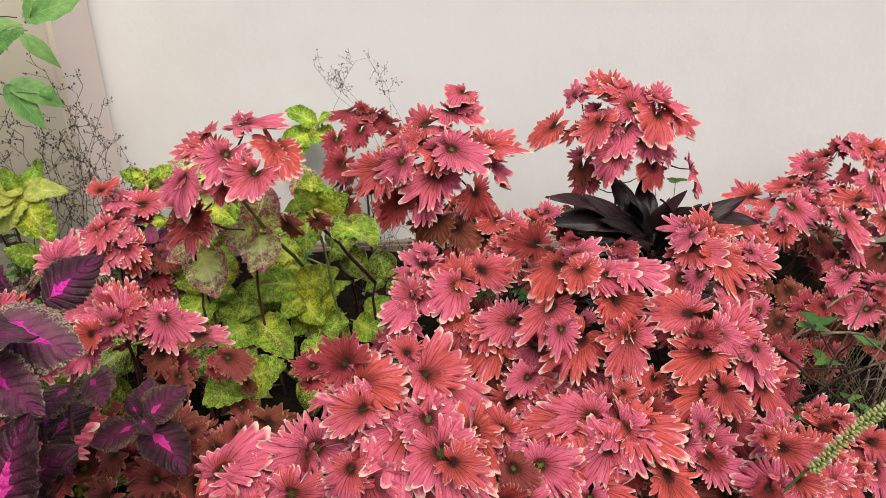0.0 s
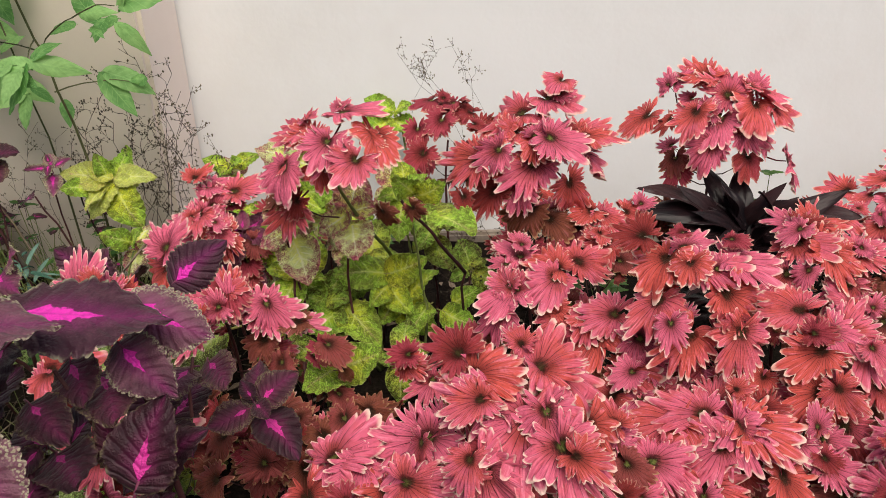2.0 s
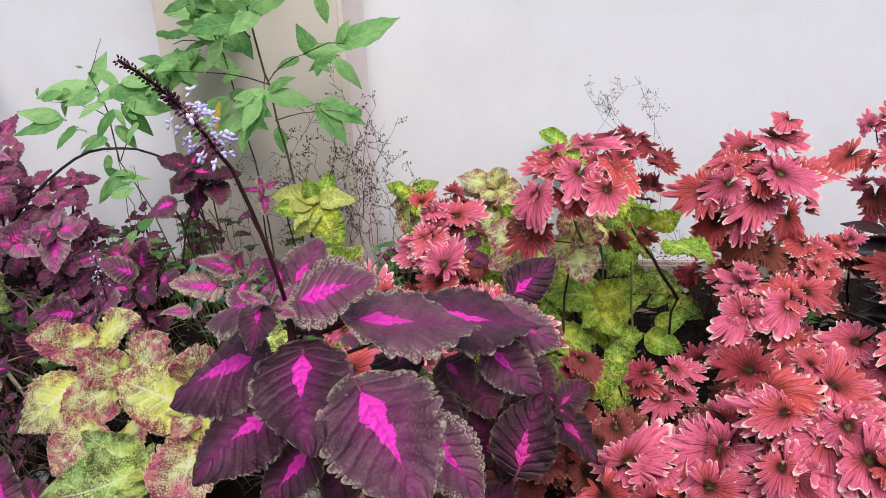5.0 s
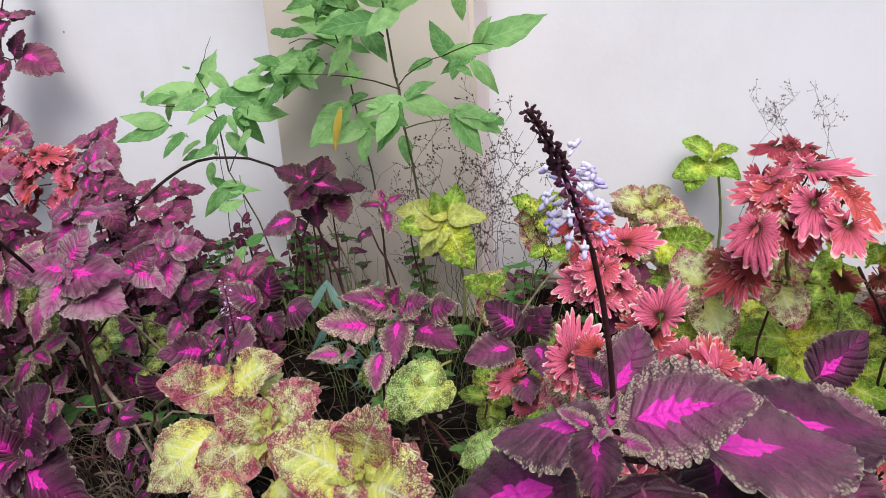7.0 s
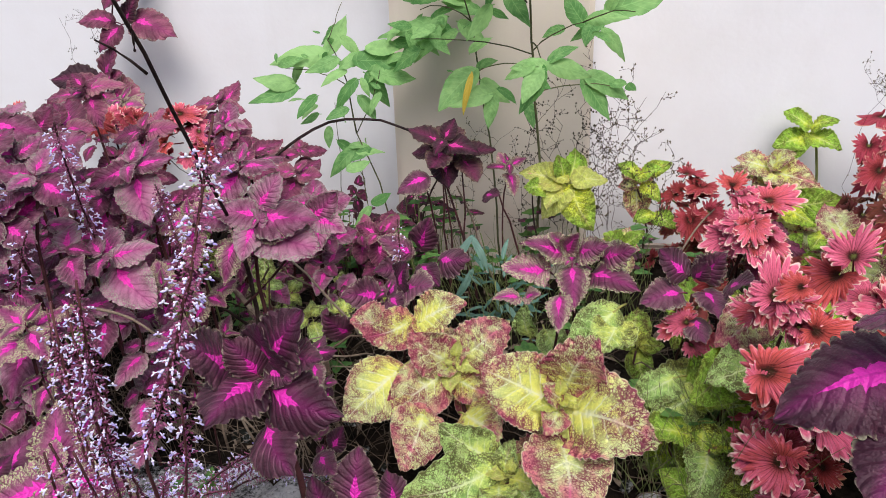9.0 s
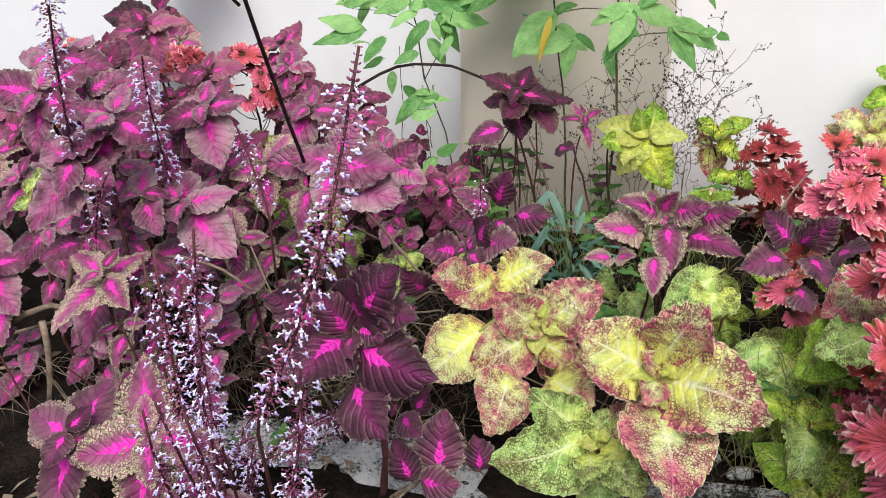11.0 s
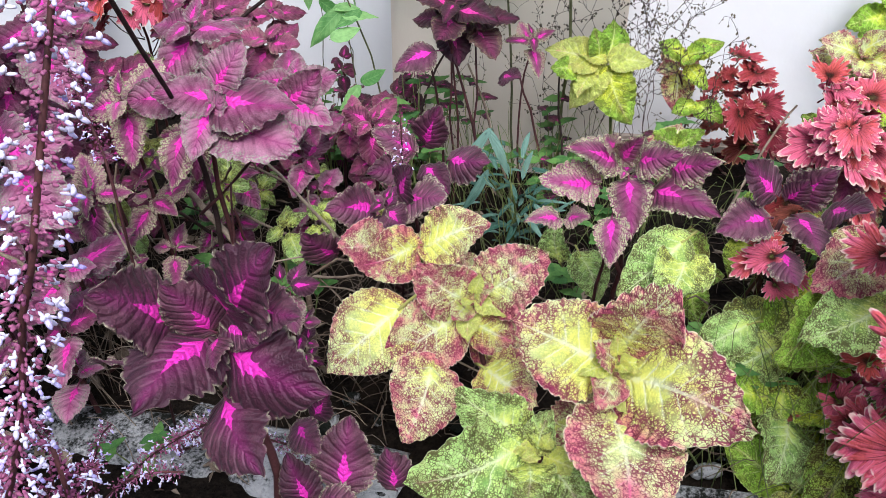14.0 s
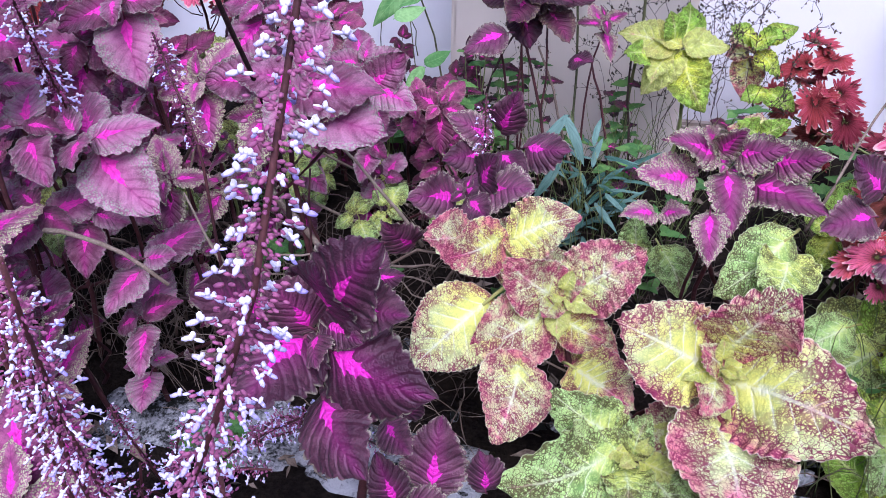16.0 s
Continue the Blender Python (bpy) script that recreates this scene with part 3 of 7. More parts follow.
class Plant:
    """A plant on the ground at x, y: an empty with stems and leaves as its parts, all given in metres of the world."""

    def __init__(self, name, x, y, label, category="plant", group="", z=0.03):
        self.ob = tagged(new(name), label, category, group)
        self.ob.location = self.base = Vector((x, y, z))
        self.rng = random.Random(f"{name}{x}{y}")
        self.loose, self.face = 0.22, FACING

    def put(self, name, mesh, m, under=None):
        """A mesh at the world pose m, as a part of the plant or of one of its parts."""
        ob = new(name, mesh)
        ob.parent = under or self.ob
        ob.matrix_basis = m if under else Matrix.Translation(-self.base) @ m
        return ob

    def set_leaf(self, kinds, p, d, n, size, name="leaf"):
        d, n = Vector(d).normalized(), Vector(n)
        x = d.cross(n)
        x = x.normalized() if x.length > 1e-4 else d.orthogonal().normalized()
        n = x.cross(d)
        turn = Matrix((x, d, n)).transposed().to_4x4()
        return self.put(name, self.rng.choice(kinds), Matrix.Translation(p) @ turn @ Matrix.Diagonal((size, size, size, 1)))

    def leaf(self, kinds, base, tip, hint=None):
        b, t = Vector(base), Vector(tip)
        h = Vector(hint or self.face) + Vector([self.rng.uniform(-self.loose, self.loose) for _ in range(3)])
        return self.set_leaf(kinds, b, t - b, h, (t - b).length)

    def fan(self, p, core, size=0.045, kinds=None, out=0.9):
        """A fringed leaf at p that faces away from the core of its shoot."""
        p, r = Vector(p), self.rng
        o = (p - Vector(core))
        o = o.normalized() if o.length > 1e-3 else Vector((0, 0, 1))
        n = (o * out * 1.0 + (OPEN_SIDE + FACING) * 0.42 + Vector([r.uniform(-0.42, 0.42) for _ in range(3)])).normalized()
        d = (o + Vector((r.uniform(-0.6, 0.6), -0.2, r.uniform(-0.7, 0.1))))
        d = (d - n * d.dot(n))
        return self.set_leaf(kinds or RED, p, d, n, size * r.uniform(0.88, 1.14))

    def stem(self, points, r0, r1, mat=None, name="stem", sides=7):
        v, f = [], []
        tube_into(v, f, points, r0, r1, sides)
        return part(name, v, f, mat or M_STEM, self.ob)

    def rise(self, top, r0=0.0036, r1=0.0022, mat=None, start=None, bow=0.03):
        r, a = self.rng, Vector(start) if start else self.base - Vector((0, 0, 0.02))
        return self.stem(bent(a, top, (r.uniform(-bow, bow), r.uniform(-bow, bow), 0), 7, 0.004, r), r0, r1, mat)

    def rosette(self, kinds, c, size, axis=(0, -0.35, 0.95), spin=0.0, tiers=3, lift=0.25):
        """Opposite leaf pairs, each pair at right angles to the one below, smaller and steeper to the top."""
        axis, r, c = Vector(axis).normalized(), self.rng, Vector(c)
        s = axis.orthogonal().normalized()
        t = axis.cross(s)
        for k in range(tiers):
            for h in (0, 1):
                w = math.radians(spin + 90 * k + 180 * h + r.uniform(-22, 22))
                out = math.cos(w) * s + math.sin(w) * t
                grow = (1.0, 0.82, 0.50, 0.28)[k] if tiers > 2 else (1.0, 0.6)[k]
                up = lift * (0.15, 0.55, 1.6, 3.0)[k] + r.uniform(-0.32, 0.22)
                d = out + axis * up
                p = c + axis * (-0.022 + 0.012 * k) + out * 0.012 * grow
                self.set_leaf(kinds, p, d, axis - out * up * 0.6 + OPEN_SIDE * 0.3 + Vector([r.uniform(-0.3, 0.3) for _ in range(3)]), size * grow * r.uniform(0.78, 1.12))


# ---- structure: ground, wall with a pilaster, plinth ----
def ground_height(x, y):
    """The bed's soil: uneven, a little higher to the left and at the wall."""
    near = max(0.0, 1.0 - max(abs(x + 0.4) - 2.2, 0.0) / 1.5) * max(0.0, 1.0 - max(0.55 - y, 0.0) / 0.25)
    lump = 0.022 * noise.noise((x * 3.1, y * 3.1, 0.3)) + 0.010 * noise.noise((x * 11, y * 11, 1.7))
    return near * (0.030 + lump - 0.012 * x)


def build_ground():
    xs = [-3000, -60, -12, -5] + [-3.2 + 0.05 * i for i in range(105)] + [4, 12, 60, 3000]
    ys = [-3000, -60, -12, -3, -0.6] + [0.2 + 0.05 * i for i in range(38)] + [2.15, 6, 60, 3000]
    verts = [(x, y, ground_height(x, y) if 0.2 < y < 2.1 else 0.0) for y in ys for x in xs]
    n = len(xs)
    faces = [(j * n + i, j * n + i + 1, (j + 1) * n + i + 1, (j + 1) * n + i) for j in range(len(ys) - 1) for i in range(n - 1)]
    ob = part("ground", verts, faces, M_SOIL, None)
    return tagged(ob, "dark damp garden soil with litter", "ground", kind="structure")


def box_verts(x0, x1, y0, y1, z0, z1):
    v = [(x, y, z) for z in (z0, z1) for y in (y0, y1) for x in (x0, x1)]
    return v, [(0, 2, 3, 1), (4, 5, 7, 6), (0, 1, 5, 4), (2, 6, 7, 3), (0, 4, 6, 2), (1, 3, 7, 5)]


def slab(name, x0, x1, y0, y1, z0, z1, mat, label, bevel=0.008):
    bm = bmesh.new()
    v, f = box_verts(x0, x1, y0, y1, z0, z1)
    vs = [bm.verts.new(p) for p in v]
    for q in f:
        bm.faces.new([vs[i] for i in q])
    bmesh.ops.bevel(bm, geom=list(bm.edges), offset=bevel, segments=2, affect="EDGES")
    bmesh.ops.recalc_face_normals(bm, faces=list(bm.faces))
    me = bpy.data.meshes.new(name)
    bm.to_mesh(me)
    bm.free()
    me.materials.append(mat)
    return tagged(new(name, me), label, "wall", kind="structure")


build_ground()
WALL_Y, PIER_Y = 1.97, 1.745
slab("wall_north", -7.0, 7.0, WALL_Y, WALL_Y + 0.23, -0.2, 2.7, M_WALL, "off-white plastered garden wall")
pier = slab("pilaster", -1.365, -0.878, PIER_Y, WALL_Y - 0.002, -0.2, 2.7, M_PILLAR, "beige plastered pilaster with a pinkish side on the garden wall", 0.012)
pier.data.materials.append(M_RETURN)
for face in pier.data.polygons:
    if face.normal.x > 0.7:
        face.material_index = 1
slab("wall_plinth_east", -0.876, 7.0, WALL_Y - 0.035, WALL_Y - 0.002, -0.2, 0.062, M_PLINTH, "bare plaster plinth at the foot of the wall")
slab("wall_plinth_west", -7.0, -1.367, WALL_Y - 0.035, WALL_Y - 0.002, -0.2, 0.062, M_PLINTH, "bare plaster plinth at the foot of the wall")

# ---- red fringed coleus ----
RED_LABEL = "coral-red fringed coleus with dark leaf hearts and pale edges"


def red_shoot(x, y, leaves, size=0.045, kinds=None, fill=10, spread=0.085, low=0.10, label=RED_LABEL, via=None):
    """One coleus plant: its showing leaves, then smaller and lower ones down its stem."""
    p = Plant("coleus_plant", x, y, label, "coleus", "red fringed coleus plants")
    pts, size, fill = [Vector(q) for q in leaves], size * 1.14, int(fill * 1.3)
    mid = sum(pts, Vector()) / len(pts)
    top = max(q.z for q in pts)
    core = Vector((mid.x, mid.y + 0.035, mid.z - 0.055))
    if via:
        p.rise(via, 0.0042, 0.0034), p.rise(core, 0.0034, 0.0026, M_GREENSTEM, via, 0.006)
    else:
        p.rise(core, 0.0036, 0.0024)
    r = p.rng
    for q in pts:
        p.fan(q, core, size, kinds)
    # young leaves between the big ones, some deep red as shade in the colour
    for i in range(int(1.1 * len(pts)) + 3):
        a = pts[i % len(pts)].lerp(core, r.uniform(-0.1, 0.55)) + Vector((r.uniform(-0.032, 0.032), r.uniform(-0.025, 0.02), r.uniform(0.0, 0.03)))
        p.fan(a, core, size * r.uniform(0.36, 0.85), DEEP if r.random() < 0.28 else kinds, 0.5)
    # lower leaves: older rust ones and deep red, darkened to stand in for shade
    for i in range(fill):
        w = r.uniform(0, 2 * math.pi)
        f = math.sqrt(r.uniform(0.1, 1.0))
        z = core.z - r.uniform(0.0, 1.0) * max(core.z - low, 0.02)
        q = Vector((core.x + 1.15 * spread * f * math.cos(w), core.y + spread * f * math.sin(w), z))
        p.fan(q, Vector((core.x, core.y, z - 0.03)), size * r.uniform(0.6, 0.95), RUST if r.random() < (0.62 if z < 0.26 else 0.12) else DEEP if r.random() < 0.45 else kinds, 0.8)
        p.stem(bent((core.x, core.y + 0.01, max(z - 0.05, 0.04)), q, (0, 0, -0.012), 3), 0.0013, 0.0010, None, "leafstalk", 5)
    return p


red_shoot(-0.24, 1.36, [(-0.326, 1.077, 0.546), (-0.393, 1.076, 0.509), (-0.285, 1.066, 0.520), (-0.266, 1.132, 0.538), (-0.315, 1.151, 0.570),
                        (-0.397, 1.103, 0.442), (-0.375, 1.125, 0.552)], 0.046, fill=1, low=0.45, via=(-0.279, 1.28, 0.28))
p = Plant("coleus_plant", -0.10, 1.30, "single dull red coleus shoot with a drooping leaf pair", "coleus", "red fringed coleus plants")
p.rise((-0.141, 1.22, 0.268)), p.rise((-0.235, 1.15, 0.428), 0.0034, 0.0024, None, (-0.141, 1.22, 0.268), 0.004)
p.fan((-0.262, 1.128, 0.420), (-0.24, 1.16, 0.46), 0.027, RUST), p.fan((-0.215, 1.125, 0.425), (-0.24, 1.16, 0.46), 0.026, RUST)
red_shoot(-0.58, 1.33, [(-0.595, 1.235, 0.386), (-0.558, 1.295, 0.403), (-0.622, 1.250, 0.352), (-0.605, 1.30, 0.412), (-0.57, 1.24, 0.345)], 0.043, fill=8, low=0.22)
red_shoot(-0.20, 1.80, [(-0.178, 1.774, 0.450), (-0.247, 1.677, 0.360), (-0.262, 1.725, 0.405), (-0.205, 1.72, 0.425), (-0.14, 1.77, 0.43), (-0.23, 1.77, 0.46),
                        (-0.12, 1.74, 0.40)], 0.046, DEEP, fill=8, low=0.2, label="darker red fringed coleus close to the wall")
red_shoot(-0.02, 1.28, [(-0.109, 1.192, 0.482), (-0.037, 1.237, 0.540), (0.0, 1.24, 0.562), (0.0, 1.172, 0.516), (-0.022, 1.192, 0.470), (0.037, 1.238, 0.423),
                        (-0.07, 1.23, 0.52), (0.055, 1.255, 0.500), (-0.045, 1.20, 0.435), (0.06, 1.28, 0.46)], 0.050, fill=8, low=0.30)
red_shoot(0.08, 1.32, [(0.097, 1.257, 0.357), (0.140, 1.28, 0.352), (0.101, 1.206, 0.328), (0.06, 1.27, 0.33), (0.02, 1.30, 0.35)], 0.036, fill=6, low=0.15)
red_shoot(-0.03, 1.56, [(-0.035, 1.526, 0.295), (0.0, 1.50, 0.305), (-0.06, 1.50, 0.27), (0.02, 1.52, 0.26)], 0.038, kinds=RED + RUST, fill=7, low=0.08)
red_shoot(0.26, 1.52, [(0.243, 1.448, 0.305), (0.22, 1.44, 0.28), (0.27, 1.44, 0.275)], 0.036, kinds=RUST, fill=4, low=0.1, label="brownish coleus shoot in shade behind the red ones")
red_shoot(0.34, 1.52, [(0.344, 1.435, 0.516), (0.278, 1.391, 0.500), (0.254, 1.481, 0.531), (0.425, 1.45, 0.492), (0.310, 1.391, 0.441), (0.371, 1.414, 0.459),
                       (0.20, 1.43, 0.485), (0.468, 1.45, 0.385), (0.31, 1.47, 0.545), (0.39, 1.47, 0.525), (0.33, 1.42, 0.48), (0.39, 1.43, 0.50)], 0.048, fill=5, low=0.38)
red_shoot(0.74, 1.62, [(0.724, 1.549, 0.262), (0.80, 1.62, 0.285), (0.798, 1.476, 0.258), (0.833, 1.482, 0.204), (0.677, 1.636, 0.258), (0.74, 1.60, 0.29), (0.70, 1.52, 0.22)],
          0.046, fill=12, low=0.06)
red_shoot(0.93, 1.74, [(0.896, 1.80, 0.27), (0.929, 1.739, 0.340), (0.97, 1.72, 0.33), (0.86, 1.76, 0.30), (1.0, 1.70, 0.30), (0.95, 1.66, 0.28)], 0.048, fill=12, low=0.06)
red_shoot(0.94, 1.52, [(0.90, 1.49, 0.25), (0.95, 1.46, 0.245), (1.0, 1.50, 0.26), (0.93, 1.42, 0.19), (0.99, 1.42, 0.18), (0.87, 1.55, 0.27)], 0.045, fill=12, low=0.06)
red_shoot(0.78, 1.38, [(0.736, 1.314, 0.201), (0.82, 1.34, 0.17), (0.88, 1.30, 0.15), (0.78, 1.30, 0.14)], 0.038, fill=8, low=0.05)
red_shoot(0.58, 1.56, [(0.60, 1.50, 0.25), (0.56, 1.52, 0.24), (0.63, 1.55, 0.25)], 0.042, fill=6, low=0.08)
red_shoot(-0.02, 1.16, [(-0.047, 1.133, 0.332), (0.002, 1.062, 0.328), (-0.059, 1.053, 0.313), (0.040, 1.102, 0.335), (-0.077, 1.030, 0.289), (0.01, 1.03, 0.28)], 0.046, fill=10, low=0.08)
red_shoot(0.18, 1.02, [(0.143, 0.961, 0.400), (0.184, 0.948, 0.393), (0.226, 0.953, 0.398), (0.129, 0.927, 0.356), (0.211, 0.921, 0.366), (0.225, 0.887, 0.329),
                       (0.17, 0.985, 0.405), (0.165, 0.90, 0.32)], 0.043, fill=12, low=0.08)
red_shoot(0.06, 1.03, [(0.080, 0.977, 0.309), (0.06, 0.97, 0.28), (0.11, 0.95, 0.285)], 0.046, fill=8, low=0.06)
red_shoot(0.40, 1.18, [(0.369, 1.108, 0.358), (0.405, 1.086, 0.354), (0.456, 1.106, 0.341), (0.405, 1.145, 0.375), (0.35, 1.08, 0.32), (0.44, 1.075, 0.305), (0.38, 1.15, 0.37)], 0.044, fill=12, low=0.08)
red_shoot(0.38, 1.0, [(0.331, 0.973, 0.312), (0.339, 0.906, 0.289), (0.428, 1.018, 0.286), (0.335, 0.886, 0.236), (0.415, 0.945, 0.262), (0.425, 0.925, 0.222), (0.38, 0.95, 0.29),
                      (0.37, 0.88, 0.19)], 0.047, fill=14, low=0.06)
red_shoot(0.13, 0.99, [(0.085, 0.929, 0.248), (0.12, 0.92, 0.255), (0.07, 0.90, 0.225), (0.13, 0.90, 0.22)], 0.036, fill=10, low=0.05)
red_shoot(0.22, 0.99, [(0.169, 0.940, 0.248), (0.266, 0.932, 0.221), (0.21, 0.92, 0.23), (0.30, 0.92, 0.20)], 0.038, kinds=RED + RUST, fill=12, low=0.05)
red_shoot(-0.07, 0.78, [(-0.112, 0.733, 0.362), (-0.036, 0.740, 0.365), (-0.100, 0.650, 0.303), (-0.022, 0.650, 0.331), (-0.161, 0.705, 0.300), (-0.056, 0.683, 0.340),
                        (-0.085, 0.70, 0.35), (-0.06, 0.66, 0.29), (0.01, 0.70, 0.32)], 0.055, fill=16, low=0.08)
red_shoot(-0.19, 1.09, [(-0.164, 1.034, 0.226), (-0.226, 1.010, 0.214), (-0.185, 1.0, 0.19)], 0.034, fill=4, low=0.08)
red_shoot(0.19, 0.86, [(0.134, 0.808, 0.251), (0.189, 0.848, 0.249), (0.237, 0.813, 0.239), (0.179, 0.776, 0.236), (0.250, 0.766, 0.199), (0.160, 0.756, 0.193), (0.21, 0.80, 0.25),
                       (0.11, 0.77, 0.22)], 0.049, fill=16, low=0.05)
red_shoot(0.30, 0.88, [(0.29, 0.83, 0.20), (0.32, 0.81, 0.18), (0.27, 0.86, 0.22), (0.33, 0.85, 0.19)], 0.036, kinds=RED + RUST, fill=12, low=0.05)
red_shoot(0.42, 0.86, [(0.401, 0.790, 0.214), (0.44, 0.80, 0.205), (0.425, 0.765, 0.185), (0.46, 0.77, 0.17), (0.385, 0.76, 0.18)], 0.038, fill=12, low=0.05)
red_shoot(0.04, 0.80, [(0.05, 0.75, 0.26), (0.07, 0.70, 0.22), (0.02, 0.66, 0.22), (0.09, 0.74, 0.24)], 0.042, kinds=RED + RUST, fill=12, low=0.05)
red_shoot(-0.26, 0.77, [(-0.272, 0.699, 0.275), (-0.208, 0.672, 0.257), (-0.24, 0.66, 0.235), (-0.30, 0.68, 0.24), (-0.22, 0.72, 0.265)], 0.050, fill=14, low=0.06)
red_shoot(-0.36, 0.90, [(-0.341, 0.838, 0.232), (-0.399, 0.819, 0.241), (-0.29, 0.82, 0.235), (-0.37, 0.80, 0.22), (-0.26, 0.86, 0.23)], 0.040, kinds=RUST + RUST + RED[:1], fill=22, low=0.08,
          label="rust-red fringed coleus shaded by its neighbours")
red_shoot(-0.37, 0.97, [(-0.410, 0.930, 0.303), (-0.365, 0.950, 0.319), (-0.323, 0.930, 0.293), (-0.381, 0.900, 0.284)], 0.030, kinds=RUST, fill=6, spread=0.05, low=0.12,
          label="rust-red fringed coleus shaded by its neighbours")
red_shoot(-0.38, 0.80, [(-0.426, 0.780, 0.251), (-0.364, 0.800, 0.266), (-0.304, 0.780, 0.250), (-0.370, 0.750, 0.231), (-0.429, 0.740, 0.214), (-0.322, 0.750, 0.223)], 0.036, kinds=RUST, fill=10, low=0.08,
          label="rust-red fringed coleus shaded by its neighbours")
red_shoot(0.50, 0.88, [(0.428, 0.84, 0.198), (0.475, 0.84, 0.205), (0.504, 0.82, 0.192), (0.442, 0.80, 0.183), (0.484, 0.78, 0.171), (0.401, 0.80, 0.167), (0.526, 0.80, 0.171)], 0.040, kinds=RED, fill=8, low=0.05)
red_shoot(-0.13, 0.93, [(-0.11, 0.87, 0.24), (-0.07, 0.90, 0.25), (-0.16, 0.85, 0.22), (-0.03, 0.86, 0.26)], 0.040, kinds=RED + RUST, fill=12, low=0.06)
red_shoot(-0.46, 0.99, [(-0.455, 0.93, 0.36), (-0.49, 0.95, 0.37), (-0.42, 0.95, 0.34), (-0.534, 0.944, 0.41), (-0.50, 0.91, 0.33)], 0.045, fill=8, low=0.12)
red_shoot(-0.60, 0.95, [(-0.630, 0.871, 0.407), (-0.60, 0.89, 0.39), (-0.575, 0.87, 0.36), (-0.60, 0.91, 0.36)], 0.043, fill=1, low=0.30)
red_shoot(-0.56, 0.95, [(-0.619, 0.950, 0.173), (-0.596, 0.900, 0.201), (-0.619, 0.860, 0.178), (-0.570, 0.900, 0.190), (-0.575, 0.850, 0.165)], 0.040, fill=1, low=0.14)
red_shoot(-0.55, 0.88, [(-0.645, 0.800, 0.332), (-0.613, 0.800, 0.200), (-0.602, 0.780, 0.151), (-0.595, 0.84, 0.28), (-0.56, 0.84, 0.24), (-0.57, 0.80, 0.12)], 0.050, fill=1, low=0.12)
p = Plant("coleus_plant", -0.70, 1.10, "small red coleus shoot under a purple one", "coleus", "red fringed coleus plants")
p.rise((-0.712, 1.04, 0.27))
for q, s in (((-0.716, 1.02, 0.288), 0.030), ((-0.735, 1.03, 0.275), 0.026), ((-0.690, 1.03, 0.270), 0.028), ((-0.708, 1.01, 0.255), 0.024), ((-0.73, 1.04, 0.295), 0.024)):
    p.fan(q, (-0.712, 1.05, 0.25), s)
red_shoot(-0.60, 1.30, [(-0.595, 1.216, 0.388), (-0.626, 1.244, 0.375), (-0.57, 1.22, 0.36), (-0.60, 1.21, 0.35)], 0.040, fill=6, low=0.2)
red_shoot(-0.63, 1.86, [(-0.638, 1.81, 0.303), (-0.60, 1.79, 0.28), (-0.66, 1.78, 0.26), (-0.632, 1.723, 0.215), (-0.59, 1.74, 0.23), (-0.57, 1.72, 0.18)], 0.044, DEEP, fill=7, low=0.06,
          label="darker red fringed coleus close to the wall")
red_shoot(-1.83, 1.56, [(-1.866, 1.47, 0.485), (-1.814, 1.47, 0.493), (-1.803, 1.50, 0.506), (-1.822, 1.45, 0.452), (-1.737, 1.45, 0.445), (-1.714, 1.47, 0.456)], 0.046, RED + DEEP, fill=5, spread=0.05, low=0.25)
red_shoot(-1.95, 1.58, [(-1.941, 1.50, 0.487), (-2.003, 1.52, 0.492), (-2.020, 1.50, 0.489), (-1.978, 1.53, 0.494)], 0.044, RED + DEEP, fill=4, spread=0.05, low=0.25)
red_shoot(-2.25, 1.62, [(-2.20, 1.55, 0.46), (-2.27, 1.56, 0.47), (-2.24, 1.53, 0.43), (-2.31, 1.55, 0.44)], 0.048, DEEP + RED[:1], fill=6, low=0.2)

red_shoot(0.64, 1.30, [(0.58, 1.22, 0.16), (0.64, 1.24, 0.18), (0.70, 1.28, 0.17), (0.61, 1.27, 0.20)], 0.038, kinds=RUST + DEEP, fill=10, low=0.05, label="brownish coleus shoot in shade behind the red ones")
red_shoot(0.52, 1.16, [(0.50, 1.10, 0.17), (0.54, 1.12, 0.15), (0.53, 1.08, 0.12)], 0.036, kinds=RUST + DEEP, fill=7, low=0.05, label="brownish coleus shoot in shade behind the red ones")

# ---- purple coleus with magenta flames ----
PURPLE_LABEL = "dark purple coleus with magenta-flamed scalloped leaves"
front = Plant("coleus_plant", -0.57, 0.56, "large purple coleus with magenta flames and a flower spike", "coleus", "purple coleus plants")
UP, OUT = (0.0, -0.48, 0.88), (0.0, -0.76, 0.65)
WIDE, SLIM = PURPLE[2:3] + PURPLE[5:6] + PURPLE[:1], PURPLE[1:2] + PURPLE[3:5]
front.leaf(WIDE, (-0.607, 0.445, 0.597), (-0.676, 0.468, 0.585), UP)
front.leaf(SLIM, (-0.605, 0.440, 0.597), (-0.602, 0.402, 0.583), OUT)
front.leaf(WIDE, (-0.580, 0.466, 0.592), (-0.507, 0.462, 0.619), UP)
front.leaf(WIDE, (-0.590, 0.490, 0.598), (-0.572, 0.525, 0.632), (0.1, -0.85, 0.5))
front.leaf(SLIM, (-0.599, 0.485, 0.603), (-0.617, 0.490, 0.622), OUT)
front.leaf(WIDE, (-0.532, 0.469, 0.574), (-0.424, 0.525, 0.556), UP)
front.leaf(WIDE, (-0.490, 0.565, 0.535), (-0.372, 0.600, 0.520), UP)
front.leaf(WIDE, (-0.625, 0.466, 0.535), (-0.725, 0.452, 0.504), UP)
front.leaf(WIDE, (-0.573, 0.445, 0.553), (-0.543, 0.350, 0.526), OUT)
